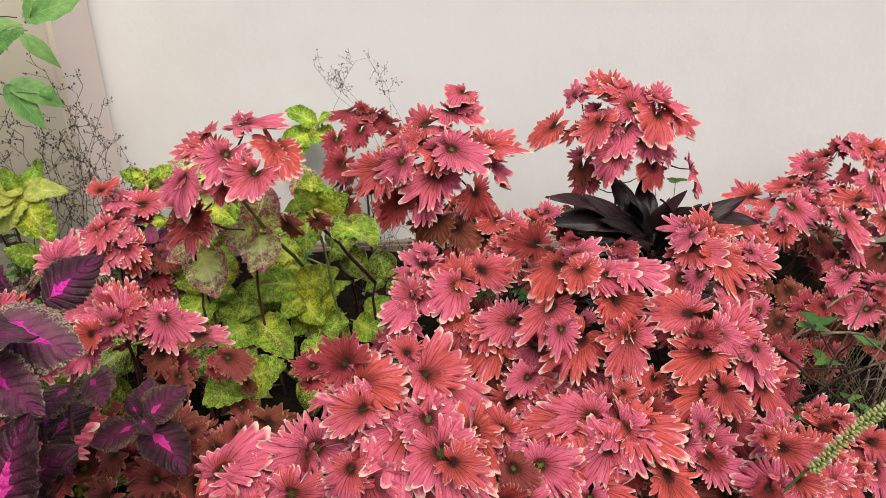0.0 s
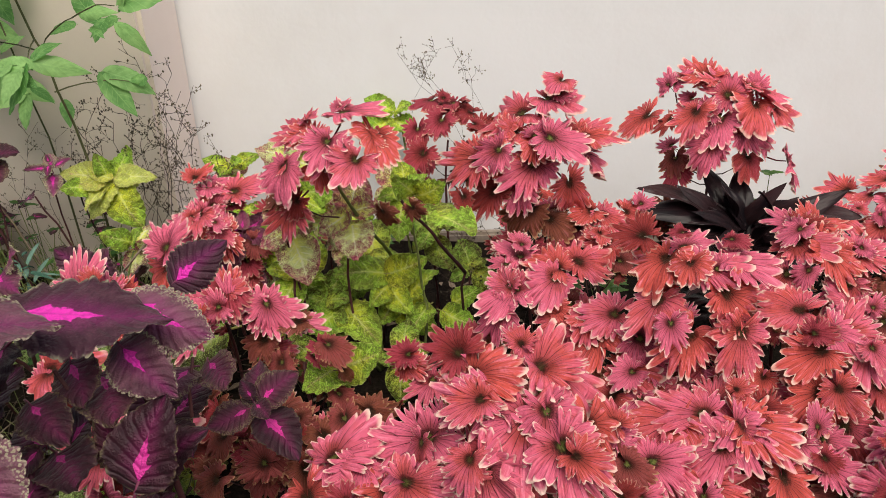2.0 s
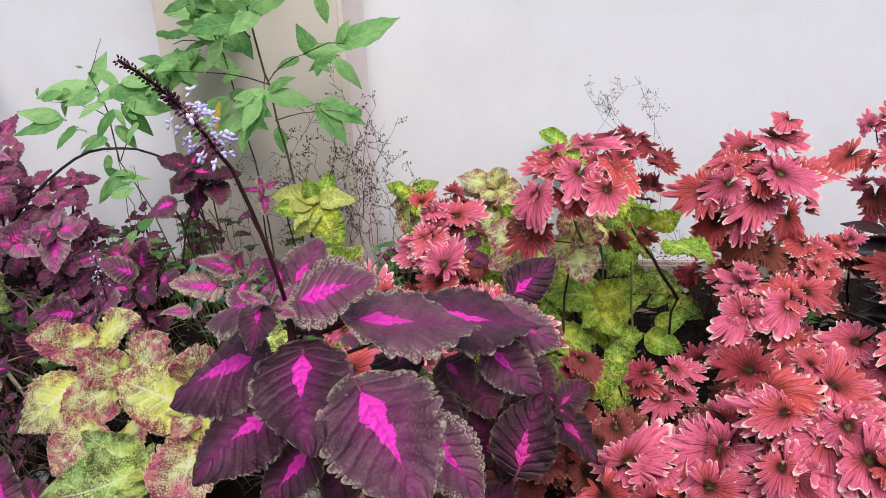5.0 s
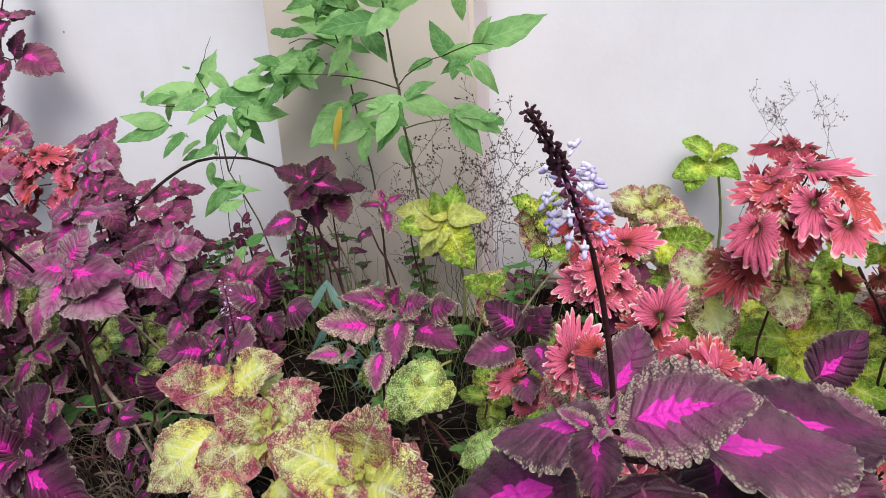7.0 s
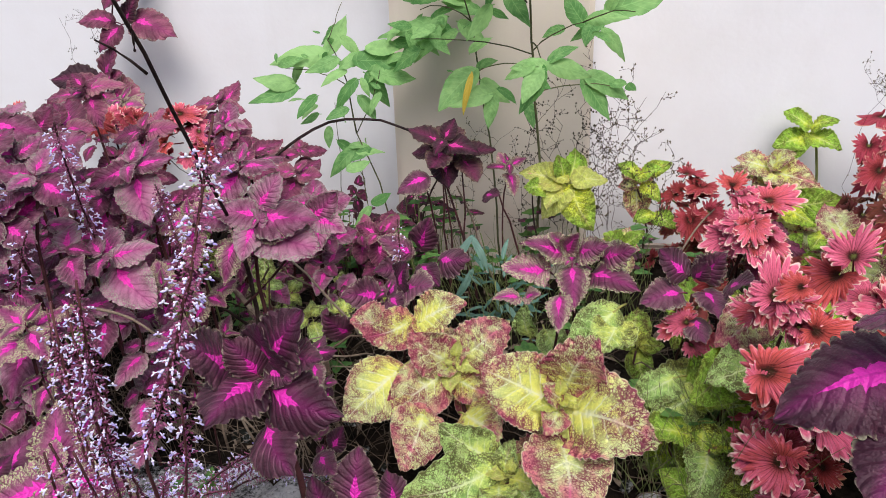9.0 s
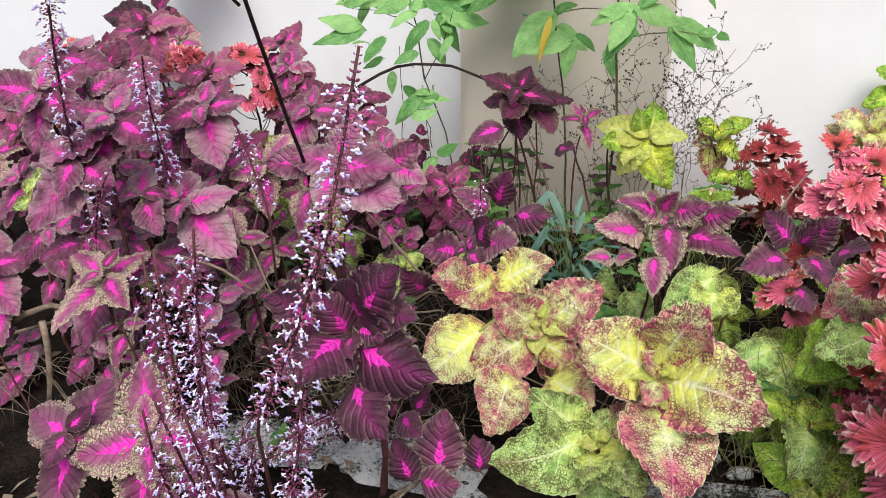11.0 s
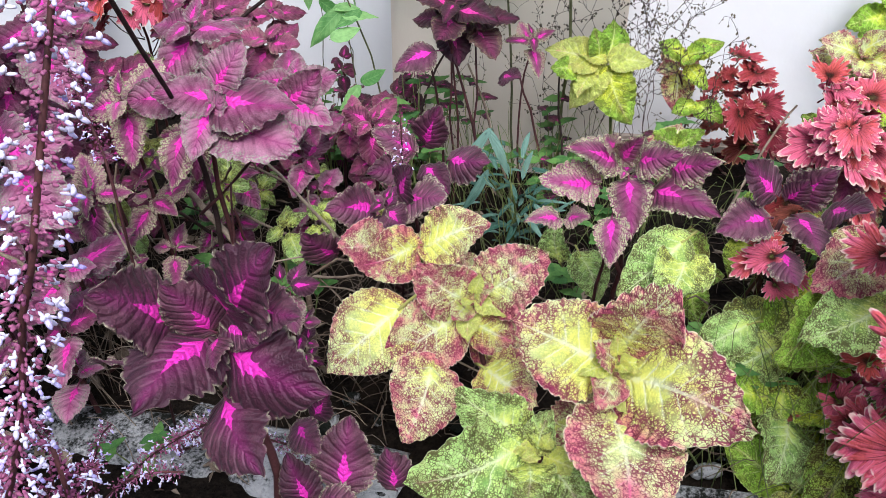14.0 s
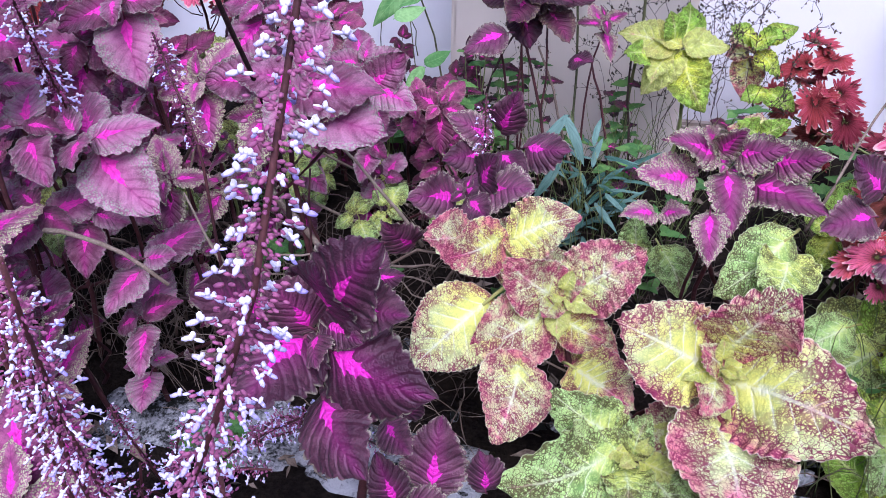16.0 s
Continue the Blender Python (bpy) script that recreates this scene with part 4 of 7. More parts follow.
front.leaf(WIDE, (-0.607, 0.440, 0.494), (-0.662, 0.382, 0.470), UP)
front.leaf(WIDE, (-0.514, 0.405, 0.543), (-0.452, 0.320, 0.502), OUT)
front.leaf(SLIM, (-0.474, 0.430, 0.490), (-0.418, 0.395, 0.448), OUT)
front.leaf(SLIM, (-0.578, 0.445, 0.455), (-0.613, 0.398, 0.430), UP)
front.leaf(SLIM, (-0.560, 0.480, 0.560), (-0.545, 0.470, 0.585), UP)
front.rise((-0.590, 0.468, 0.590), 0.0050, 0.0038)
for a, b in (((-0.588, 0.470, 0.560), (-0.535, 0.469, 0.573)), ((-0.588, 0.472, 0.530), (-0.630, 0.466, 0.534)), ((-0.588, 0.472, 0.545), (-0.573, 0.448, 0.552)), ((-0.585, 0.475, 0.490), (-0.610, 0.442, 0.492)),
             ((-0.585, 0.475, 0.500), (-0.518, 0.410, 0.541)), ((-0.585, 0.480, 0.450), (-0.578, 0.447, 0.453)), ((-0.588, 0.480, 0.520), (-0.495, 0.560, 0.533))):
    front.stem(bent(a, b, (0, 0, -0.006), 4), 0.0022, 0.0017, None, "leafstalk", 6)
front.rosette(VARIEGATED, (-0.596, 0.442, 0.604), 0.030, (0, -0.4, 0.9), 30, 3, 0.8)
front.rosette(PURPLE, (-0.585, 0.480, 0.600), 0.030, (0, -0.3, 0.95), 70, 2)
fright = Plant("coleus_plant", -0.43, 0.66, PURPLE_LABEL, "coleus", "purple coleus plants")
fright.leaf(SLIM, (-0.408, 0.690, 0.504), (-0.362, 0.702, 0.543), OUT)
fright.leaf(WIDE, (-0.425, 0.632, 0.509), (-0.350, 0.620, 0.488), UP)
fright.leaf(SLIM, (-0.427, 0.600, 0.480), (-0.372, 0.570, 0.448), OUT)
# lower leaves in dark plum: their shade is put into the colour
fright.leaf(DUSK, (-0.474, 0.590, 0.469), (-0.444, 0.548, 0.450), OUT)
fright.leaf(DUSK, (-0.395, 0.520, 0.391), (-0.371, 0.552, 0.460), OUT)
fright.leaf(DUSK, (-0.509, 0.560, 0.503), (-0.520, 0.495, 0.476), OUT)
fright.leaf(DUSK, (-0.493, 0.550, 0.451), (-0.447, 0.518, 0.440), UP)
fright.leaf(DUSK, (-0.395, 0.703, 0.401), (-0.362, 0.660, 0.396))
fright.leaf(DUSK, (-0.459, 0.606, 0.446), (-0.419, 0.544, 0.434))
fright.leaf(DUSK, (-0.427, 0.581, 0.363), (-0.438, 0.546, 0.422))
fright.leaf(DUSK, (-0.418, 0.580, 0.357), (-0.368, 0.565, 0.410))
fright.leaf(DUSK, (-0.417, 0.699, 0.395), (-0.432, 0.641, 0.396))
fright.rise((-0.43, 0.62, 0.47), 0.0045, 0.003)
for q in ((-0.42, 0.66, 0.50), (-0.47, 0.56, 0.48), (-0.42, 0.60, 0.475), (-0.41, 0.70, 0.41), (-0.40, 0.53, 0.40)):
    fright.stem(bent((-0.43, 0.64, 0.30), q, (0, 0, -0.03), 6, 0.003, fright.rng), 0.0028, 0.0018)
# lower rosettes, dark plum in place of the shade on them
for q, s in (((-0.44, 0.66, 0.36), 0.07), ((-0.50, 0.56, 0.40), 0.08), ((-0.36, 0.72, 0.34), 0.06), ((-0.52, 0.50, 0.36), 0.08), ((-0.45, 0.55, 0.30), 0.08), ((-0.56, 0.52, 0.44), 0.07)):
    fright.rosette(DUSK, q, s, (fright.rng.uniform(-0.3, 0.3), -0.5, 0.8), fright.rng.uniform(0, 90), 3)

middle = Plant("coleus_plant", -1.28, 0.76, "purple coleus with large magenta-flamed leaves above the kerb", "coleus", "purple coleus plants")
middle.leaf(WIDE, (-1.320, 0.689, 0.349), (-1.336, 0.625, 0.423))
middle.leaf(WIDE, (-1.269, 0.701, 0.357), (-1.220, 0.689, 0.438))
middle.leaf(WIDE, (-1.283, 0.690, 0.343), (-1.298, 0.652, 0.399))
middle.leaf(WIDE, (-1.262, 0.683, 0.327), (-1.173, 0.637, 0.328))
middle.leaf(WIDE, (-1.286, 0.685, 0.335), (-1.293, 0.592, 0.357))
middle.leaf(WIDE, (-1.353, 0.684, 0.301), (-1.360, 0.618, 0.345))
middle.leaf(WIDE, (-1.267, 0.667, 0.282), (-1.220, 0.597, 0.280))
middle.leaf(WIDE, (-1.269, 0.695, 0.347), (-1.231, 0.672, 0.348))
middle.leaf(WIDE, (-1.247, 0.708, 0.362), (-1.194, 0.676, 0.382))
middle.leaf(WIDE, (-1.270, 0.702, 0.357), (-1.265, 0.659, 0.425))
middle.leaf(WIDE, (-1.275, 0.687, 0.337), (-1.267, 0.649, 0.344))
middle.leaf(PURPLE, (-1.176, 0.713, 0.133), (-1.172, 0.737, 0.209))
middle.leaf(PURPLE, (-1.212, 0.700, 0.120), (-1.226, 0.692, 0.173))
middle.leaf(PURPLE, (-1.195, 0.701, 0.118), (-1.149, 0.673, 0.144))
middle.leaf(PURPLE, (-1.214, 0.749, 0.196), (-1.197, 0.745, 0.232))
middle.leaf(PURPLE, (-1.230, 0.740, 0.186), (-1.199, 0.702, 0.190))
middle.leaf(PURPLE, (-1.122, 0.721, 0.134), (-1.129, 0.713, 0.182))
middle.rise((-1.272, 0.70, 0.31), 0.006, 0.004)
middle.rise((-1.178, 0.735, 0.13), 0.004, 0.003, M_TWIG)
tall = Plant("coleus_plant", -1.41, 1.06, PURPLE_LABEL, "coleus", "purple coleus plants")
tall.leaf(MAUVE, (-1.399, 0.985, 0.453), (-1.460, 0.960, 0.475), (0.0, -0.62, 0.78))
tall.leaf(MAUVE, (-1.395, 0.985, 0.450), (-1.301, 0.955, 0.477), (0.0, -0.62, 0.78))
tall.leaf(MAUVE, (-1.400, 1.000, 0.465), (-1.363, 1.000, 0.523))
tall.leaf(MAUVE, (-1.400, 0.975, 0.441), (-1.410, 0.930, 0.398))
tall.leaf(MAUVE, (-1.389, 0.985, 0.428), (-1.283, 0.950, 0.422), (0.0, -0.62, 0.78))
tall.leaf(MAUVE, (-1.449, 1.000, 0.454), (-1.519, 0.980, 0.447))
tall.leaf(VARIEGATED, (-1.443, 0.980, 0.406), (-1.454, 0.930, 0.360))
tall.leaf(MAUVE, (-1.418, 0.990, 0.424), (-1.376, 0.960, 0.470))
tall.leaf(VARIEGATED, (-1.381, 0.970, 0.431), (-1.344, 0.940, 0.438))
tall.leaf(MAUVE, (-1.329, 1.050, 0.431), (-1.287, 1.050, 0.476))
tall.leaf(MAUVE, (-1.327, 1.050, 0.429), (-1.352, 1.020, 0.433))
tall.leaf(MAUVE, (-1.323, 1.050, 0.428), (-1.271, 1.020, 0.423))
tall.leaf(MAUVE, (-1.329, 1.050, 0.436), (-1.339, 1.050, 0.460))
tall.rise((-1.415, 1.000, 0.428), 0.0045, 0.003)
tall.stem(bent((-1.465, 1.030, 0.267), (-1.332, 1.060, 0.422), (0, 0, -0.01), 5), 0.0025, 0.0018)
tall.rosette(MAUVE, (-1.395, 0.980, 0.453), 0.035, (0, -0.5, 0.85), 20, 3)
pink1 = Plant("coleus_plant", -0.90, 1.10, "purple and grey-green coleus with pink flames", "coleus", "purple coleus plants")
pink1.leaf(VARIEGATED, (-0.915, 1.053, 0.382), (-0.963, 1.013, 0.422))
pink1.leaf(VARIEGATED, (-0.896, 1.044, 0.363), (-0.892, 0.972, 0.340))
pink1.leaf(VARIEGATED, (-0.885, 1.058, 0.384), (-0.851, 1.010, 0.421))
pink1.leaf(VARIEGATED, (-0.863, 1.042, 0.354), (-0.809, 0.980, 0.377))
pink1.leaf(VARIEGATED, (-0.939, 1.035, 0.359), (-0.999, 0.983, 0.389))
pink1.leaf(VARIEGATED, (-0.916, 1.063, 0.398), (-0.929, 1.034, 0.423))
pink1.leaf(VARIEGATED, (-0.845, 1.059, 0.377), (-0.812, 1.005, 0.416))
pink1.leaf(VARIEGATED, (-0.905, 1.056, 0.385), (-0.888, 1.030, 0.424))
pink1.leaf(VARIEGATED, (-0.913, 1.000, 0.331), (-0.916, 0.944, 0.309))
pink1.leaf(VARIEGATED, (-0.977, 0.991, 0.330), (-1.009, 0.962, 0.346))
pink1.leaf(VARIEGATED, (-0.965, 0.992, 0.330), (-0.943, 0.965, 0.350))
pink1.rise((-0.90, 1.06, 0.35), 0.004, 0.003), pink1.rise((-0.915, 1.0, 0.30), 0.003, 0.002)
pink1.rosette(VARIEGATED, (-0.90, 1.05, 0.375), 0.035, (0, -0.5, 0.85), 40, 3)
pink2 = Plant("coleus_plant", -0.71, 1.10, PURPLE_LABEL, "coleus", "purple coleus plants")
pink2.leaf(PURPLE, (-0.720, 1.064, 0.352), (-0.759, 1.045, 0.400))
pink2.leaf(PURPLE, (-0.690, 1.064, 0.345), (-0.675, 1.017, 0.395))
pink2.leaf(PURPLE, (-0.688, 1.052, 0.327), (-0.676, 0.988, 0.328))
pink2.leaf(PURPLE, (-0.727, 1.046, 0.326), (-0.784, 0.997, 0.333))
pink2.leaf(PURPLE, (-0.649, 1.063, 0.336), (-0.636, 1.005, 0.373))
pink2.leaf(PURPLE, (-0.701, 1.027, 0.290), (-0.693, 0.977, 0.289))
pink2.leaf(PURPLE, (-0.703, 1.063, 0.346), (-0.697, 1.038, 0.377))
pink2.rise((-0.706, 1.055, 0.32), 0.004, 0.003)
cleft = Plant("coleus_plant", -1.21, 1.24, PURPLE_LABEL, "coleus", "purple coleus plants")
cleft.leaf(PURPLE, (-1.219, 1.035, 0.298), (-1.252, 0.968, 0.326))
cleft.leaf(PURPLE, (-1.178, 1.047, 0.307), (-1.121, 1.003, 0.341))
cleft.leaf(PURPLE, (-1.198, 1.036, 0.295), (-1.173, 0.993, 0.297))
cleft.leaf(PURPLE, (-1.144, 1.203, 0.300), (-1.095, 1.156, 0.332))
cleft.leaf(PURPLE, (-1.182, 1.211, 0.320), (-1.165, 1.170, 0.374))
cleft.leaf(PURPLE, (-1.201, 1.202, 0.310), (-1.234, 1.162, 0.357))
cleft.leaf(PURPLE, (-1.179, 1.192, 0.289), (-1.145, 1.142, 0.289))
cleft.leaf(PURPLE, (-1.207, 1.185, 0.286), (-1.245, 1.129, 0.304))
cleft.leaf(PURPLE, (-1.186, 1.050, 0.313), (-1.170, 1.023, 0.365))
cleft.leaf(PURPLE, (-1.264, 0.995, 0.246), (-1.277, 0.944, 0.291))
cleft.rise((-1.215, 1.19, 0.28), 0.004, 0.003), cleft.rise((-1.205, 1.05, 0.28), 0.004, 0.003)
cleft.rosette(PURPLE, (-1.205, 1.04, 0.305), 0.045, (0, -0.4, 0.9), 20, 3)


def purple_shoot(c, size, kinds=None, spin=None, tiers=3, x=None, y=None, label=PURPLE_LABEL, axis=None, tiers_below=4):
    c = Vector(c)
    kinds = kinds or (MAUVE if c.x < -1.35 else PURPLE)
    p = Plant("coleus_plant", c.x if x is None else x, c.y + 0.05 if y is None else y, label, "coleus", "purple coleus plants")
    r = p.rng
    p.rise(c - Vector((0, 0, 0.02)), *((0.0036, 0.0024) if tiers_below else (0.0024, 0.0017)))
    p.rosette(kinds, c, size, axis or (r.uniform(-0.25, 0.25), r.uniform(-0.95, -0.45), 0.85), r.uniform(0, 90) if spin is None else spin, tiers)
    foot = Vector((p.base.x, p.base.y, 0.05))
    for i, f in enumerate((0.16, 0.34, 0.55, 0.75)[:tiers_below]):
        low = (c - Vector((0, 0, 0.02))).lerp(foot, f) + Vector((r.uniform(-0.015, 0.015), r.uniform(-0.015, 0.015), 0))
        if low.z > 0.08:
            p.rosette(kinds, low, size * r.uniform(0.55, 0.9), (r.uniform(-0.4, 0.4), -0.45, 0.9), r.uniform(0, 90), 2, 0.1)
    return p


PLUM_LABEL = "plum-coloured coleus shoot near the wall"
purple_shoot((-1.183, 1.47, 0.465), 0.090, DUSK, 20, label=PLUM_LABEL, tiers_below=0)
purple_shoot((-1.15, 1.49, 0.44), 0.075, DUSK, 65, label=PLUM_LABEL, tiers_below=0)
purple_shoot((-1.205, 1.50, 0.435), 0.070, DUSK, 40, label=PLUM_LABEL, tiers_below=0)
purple_shoot((-1.053, 1.552, 0.395), 0.052, VARIEGATED, label="slender greenish plum coleus shoot", tiers_below=0)
p = Plant("coleus_plant", -1.23, 1.47, PLUM_LABEL, "coleus", "purple coleus plants")
p.rise((-1.225, 1.44, 0.385), 0.003, 0.002)
p.leaf(PURPLE, (-1.215, 1.43, 0.392), (-1.275, 1.40, 0.375)), p.leaf(PURPLE, (-1.10, 1.52, 0.33), (-1.07, 1.48, 0.345))
purple_shoot((-1.545, 0.79, 0.455), 0.090, spin=78)
purple_shoot((-1.60, 0.68, 0.40), 0.070, VARIEGATED, label="purple coleus with grey-green leaf rims")
purple_shoot((-1.402, 1.26, 0.385), 0.080)
purple_shoot((-1.288, 0.872, 0.276), 0.040)
purple_shoot((-1.515, 1.175, 0.488), 0.080)
purple_shoot((-1.30, 1.33, 0.30), 0.060, PLUM)
purple_shoot((-1.36, 1.40, 0.27), 0.055, PLUM)
purple_shoot((-1.530, 1.00, 0.44), 0.075, VARIEGATED, label="purple coleus with grey-green leaf rims")
purple_shoot((-1.679, 1.0, 0.475), 0.085)
purple_shoot((-1.637, 0.72, 0.53), 0.085)
purple_shoot((-1.420, 0.475, 0.330), 0.100, VARIEGATED, label="purple coleus with grey-green leaf rims", tiers_below=1)
purple_shoot((-1.60, 0.56, 0.24), 0.085, PURPLE, tiers_below=0)
purple_shoot((-1.40, 0.50, 0.20), 0.075, tiers_below=1)
purple_shoot((-1.75, 0.81, 0.235), 0.055)
purple_shoot((-1.835, 0.864, 0.36), 0.075)
purple_shoot((-1.744, 1.56, 0.44), 0.070, PLUM)
purple_shoot((-1.80, 1.66, 0.44), 0.075, PLUM)
purple_shoot((-1.918, 1.33, 0.60), 0.085, PLUM, label="tall plum coleus shoot with red young leaves")
purple_shoot((-2.045, 1.33, 0.53), 0.085)
for c, kk in zip(((-2.209, 1.25, 0.388), (-2.087, 1.1, 0.348), (-2.338, 1.35, 0.415), (-2.238, 1.2, 0.357)), (PLUM, MAUVE, PLUM, VARIEGATED)):
    purple_shoot(c, 0.085, kk, tiers_below=2)
purple_shoot((-1.62, 1.50, 0.42), 0.060, PLUM)
purple_shoot((-1.55, 1.42, 0.36), 0.060, PLUM)
purple_shoot((-0.545, 1.27, 0.335), 0.070, PLUM, 30, label="dark plum coleus shoot under a red one", tiers_below=1)
for c, s, kk in (((-1.80, 0.92, 0.62), 0.085, MAUVE), ((-1.72, 0.78, 0.60), 0.080, MAUVE), ((-1.70, 0.85, 0.58), 0.085, MAUVE), ((-1.78, 1.0, 0.58), 0.085, PLUM), ((-1.62, 1.0, 0.53), 0.08, MAUVE), ((-1.75, 1.25, 0.53), 0.085, PLUM), ((-1.85, 1.15, 0.56), 0.085, PLUM),
                 ((-1.55, 1.3, 0.48), 0.075, PLUM), ((-1.66, 1.44, 0.46), 0.075, PLUM), ((-1.60, 0.76, 0.58), 0.075, MAUVE)):
    purple_shoot(c, s, kk, tiers_below=2)
fill_rng = random.Random(7)
green_places = []
for i in range(34):
    # the thicket at the wall: lower in front, higher behind
    f, g = (i % 6) / 5.0, (i // 6) / 5.0
    x = -1.52 - 0.95 * g + fill_rng.uniform(-0.07, 0.07)
    y = 0.95 + 0.65 * f + fill_rng.uniform(-0.05, 0.05)
    z = 0.33 + 0.13 * f + 0.05 * g + fill_rng.uniform(-0.06, 0.06)
    size, kinds = fill_rng.uniform(0.06, 0.09), fill_rng.choice((PLUM, PLUM, PLUM, MAUVE, VARIEGATED))
    if i in (3, 12, 17, 22):
        continue
    if i in (1, 6, 9, 14, 19):
        green_places.append((x, y, z - 0.05, size * 0.85))
    else:
        purple_shoot((x, y, z), size, kinds)
for i in range(6):
    x = -1.74 - 0.11 * i + fill_rng.uniform(-0.04, 0.04)
    purple_shoot((x, fill_rng.uniform(0.55, 0.92), fill_rng.uniform(0.26, 0.46)), fill_rng.uniform(0.06, 0.085))
for i in range(18):
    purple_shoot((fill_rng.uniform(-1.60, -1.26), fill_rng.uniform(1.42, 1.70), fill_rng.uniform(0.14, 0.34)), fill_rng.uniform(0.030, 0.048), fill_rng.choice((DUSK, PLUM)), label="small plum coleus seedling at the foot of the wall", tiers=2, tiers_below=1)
# tall thin shoot against the wall
p = Plant("coleus_plant", -2.10, 1.90, "tall thin plum coleus shoot against the wall", "coleus", "purple coleus plants")
p.stem(bent((-2.20, 1.90, 0.02), (-2.235, 1.87, 0.50), (-0.02, 0, 0), 6, 0.004, p.rng) + bent((-2.225, 1.865, 0.53), (-2.10, 1.87, 0.92), (-0.01, 0, 0), 6, 0.004, p.rng), 0.0034, 0.0018)
for b, t in (((-2.165, 1.845, 0.690), (-2.238, 1.80, 0.709)), ((-2.100, 1.85, 0.692), (-1.975, 1.80, 0.674)), ((-2.145, 1.84, 0.675), (-2.182, 1.78, 0.630)), ((-2.125, 1.85, 0.692), (-2.088, 1.84, 0.757)),
             ((-2.205, 1.83, 0.552), (-2.152, 1.80, 0.626)), ((-2.225, 1.81, 0.530), (-2.318, 1.75, 0.500)), ((-2.205, 1.83, 0.490), (-2.060, 1.76, 0.484)), ((-2.245, 1.83, 0.535), (-2.365, 1.80, 0.555)),
             ((-2.200, 1.82, 0.535), (-2.150, 1.79, 0.570)), ((-2.215, 1.82, 0.500), (-2.170, 1.74, 0.455)), ((-2.23, 1.83, 0.45), (-2.32, 1.78, 0.43)), ((-2.22, 1.83, 0.42), (-2.12, 1.77, 0.40))):
    p.leaf(PLUM + DUSK[:1], b, t)
p.rosette(PLUM, (-2.12, 1.85, 0.80), 0.085, (0.1, -0.45, 0.85), 25, 2, 0.3), p.rosette(DUSK, (-2.10, 1.86, 0.90), 0.070, (0.0, -0.45, 0.85), 70, 2, 0.3)

# ---- yellow and lime coleus ----
YELLOW_LABEL = "yellow-green coleus with red-laced leaf margins"
lime = Plant("coleus_plant", -0.99, 0.90, "low yellow coleus with broad red-laced leaves", "coleus", "yellow coleus plants")
lime.leaf(YELLOW, (-1.075, 0.917, 0.247), (-1.127, 0.887, 0.306))
lime.leaf(YELLOW, (-1.056, 0.923, 0.253), (-0.987, 0.920, 0.325))
lime.leaf(YELLOW, (-1.086, 0.906, 0.233), (-1.165, 0.853, 0.198))
lime.leaf(YELLOW, (-1.063, 0.904, 0.225), (-1.004, 0.893, 0.206))
lime.leaf(YELLOW, (-1.156, 0.909, 0.231), (-1.229, 0.834, 0.181))
lime.leaf(YELLOW, (-1.107, 0.858, 0.191), (-1.118, 0.762, 0.167))
lime.leaf(YELLOW, (-1.134, 0.969, 0.286), (-1.061, 0.964, 0.331))
lime.leaf(YELLOW, (-1.150, 0.966, 0.286), (-1.201, 0.905, 0.291))
lime.leaf(YELLOW, (-1.180, 0.962, 0.286), (-1.224, 0.902, 0.314))
lime.leaf(YELLOW, (-1.068, 0.920, 0.250), (-1.051, 0.909, 0.278))
lime.leaf(YELLOW, (-1.074, 0.915, 0.244), (-1.085, 0.882, 0.243))
lime.leaf(YELLOW, (-0.914, 0.829, 0.247), (-1.010, 0.798, 0.312))
lime.leaf(YELLOW, (-0.896, 0.841, 0.262), (-0.857, 0.797, 0.355))
lime.leaf(YELLOW, (-0.887, 0.825, 0.235), (-0.799, 0.725, 0.279))
lime.leaf(YELLOW, (-0.904, 0.824, 0.238), (-0.918, 0.776, 0.235))
lime.leaf(YELLOW, (-0.898, 0.801, 0.201), (-0.883, 0.667, 0.189))
lime.leaf(YELLOW, (-0.900, 0.832, 0.250), (-0.920, 0.817, 0.281))
lime.leaf(PALE, (-0.990, 0.786, 0.157), (-1.096, 0.695, 0.166))
lime.leaf(PALE, (-0.975, 0.785, 0.152), (-0.968, 0.784, 0.202))
lime.leaf(PALE, (-0.959, 0.778, 0.137), (-0.926, 0.702, 0.155))
lime.leaf(PALE, (-0.983, 0.776, 0.139), (-0.983, 0.708, 0.157))
lime.leaf(PALE, (-0.995, 0.794, 0.169), (-1.053, 0.762, 0.230))
lime.leaf(YELLOW, (-1.044, 0.866, 0.189), (-0.982, 0.802, 0.204))
lime.leaf(YELLOW, (-1.164, 1.103, 0.183), (-1.130, 1.097, 0.244))
lime.leaf(YELLOW, (-1.155, 1.100, 0.176), (-1.072, 1.084, 0.138))
lime.rise((-1.07, 0.92, 0.22), 0.005, 0.003), lime.rise((-0.90, 0.83, 0.22), 0.005, 0.003), lime.rise((-0.975, 0.785, 0.13), 0.004, 0.003)
lime.rosette(YELLOW, (-1.065, 0.935, 0.205), 0.095, (0, -0.5, 0.85), 75, 2, 0.2), lime.rosette(YELLOW, (-0.895, 0.85, 0.195), 0.100, (0, -0.5, 0.85), 25, 2, 0.2), lime.rosette(PALE, (-0.975, 0.80, 0.115), 0.085, (0, -0.5, 0.85), 55, 2, 0.2)
lime.rosette(FRESH, (-1.070, 0.912, 0.258), 0.050, (0, -0.5, 0.85), 35, 3, 0.9), lime.rosette(FRESH, (-0.900, 0.826, 0.256), 0.052, (0.1, -0.5, 0.85), 70, 3, 0.8)
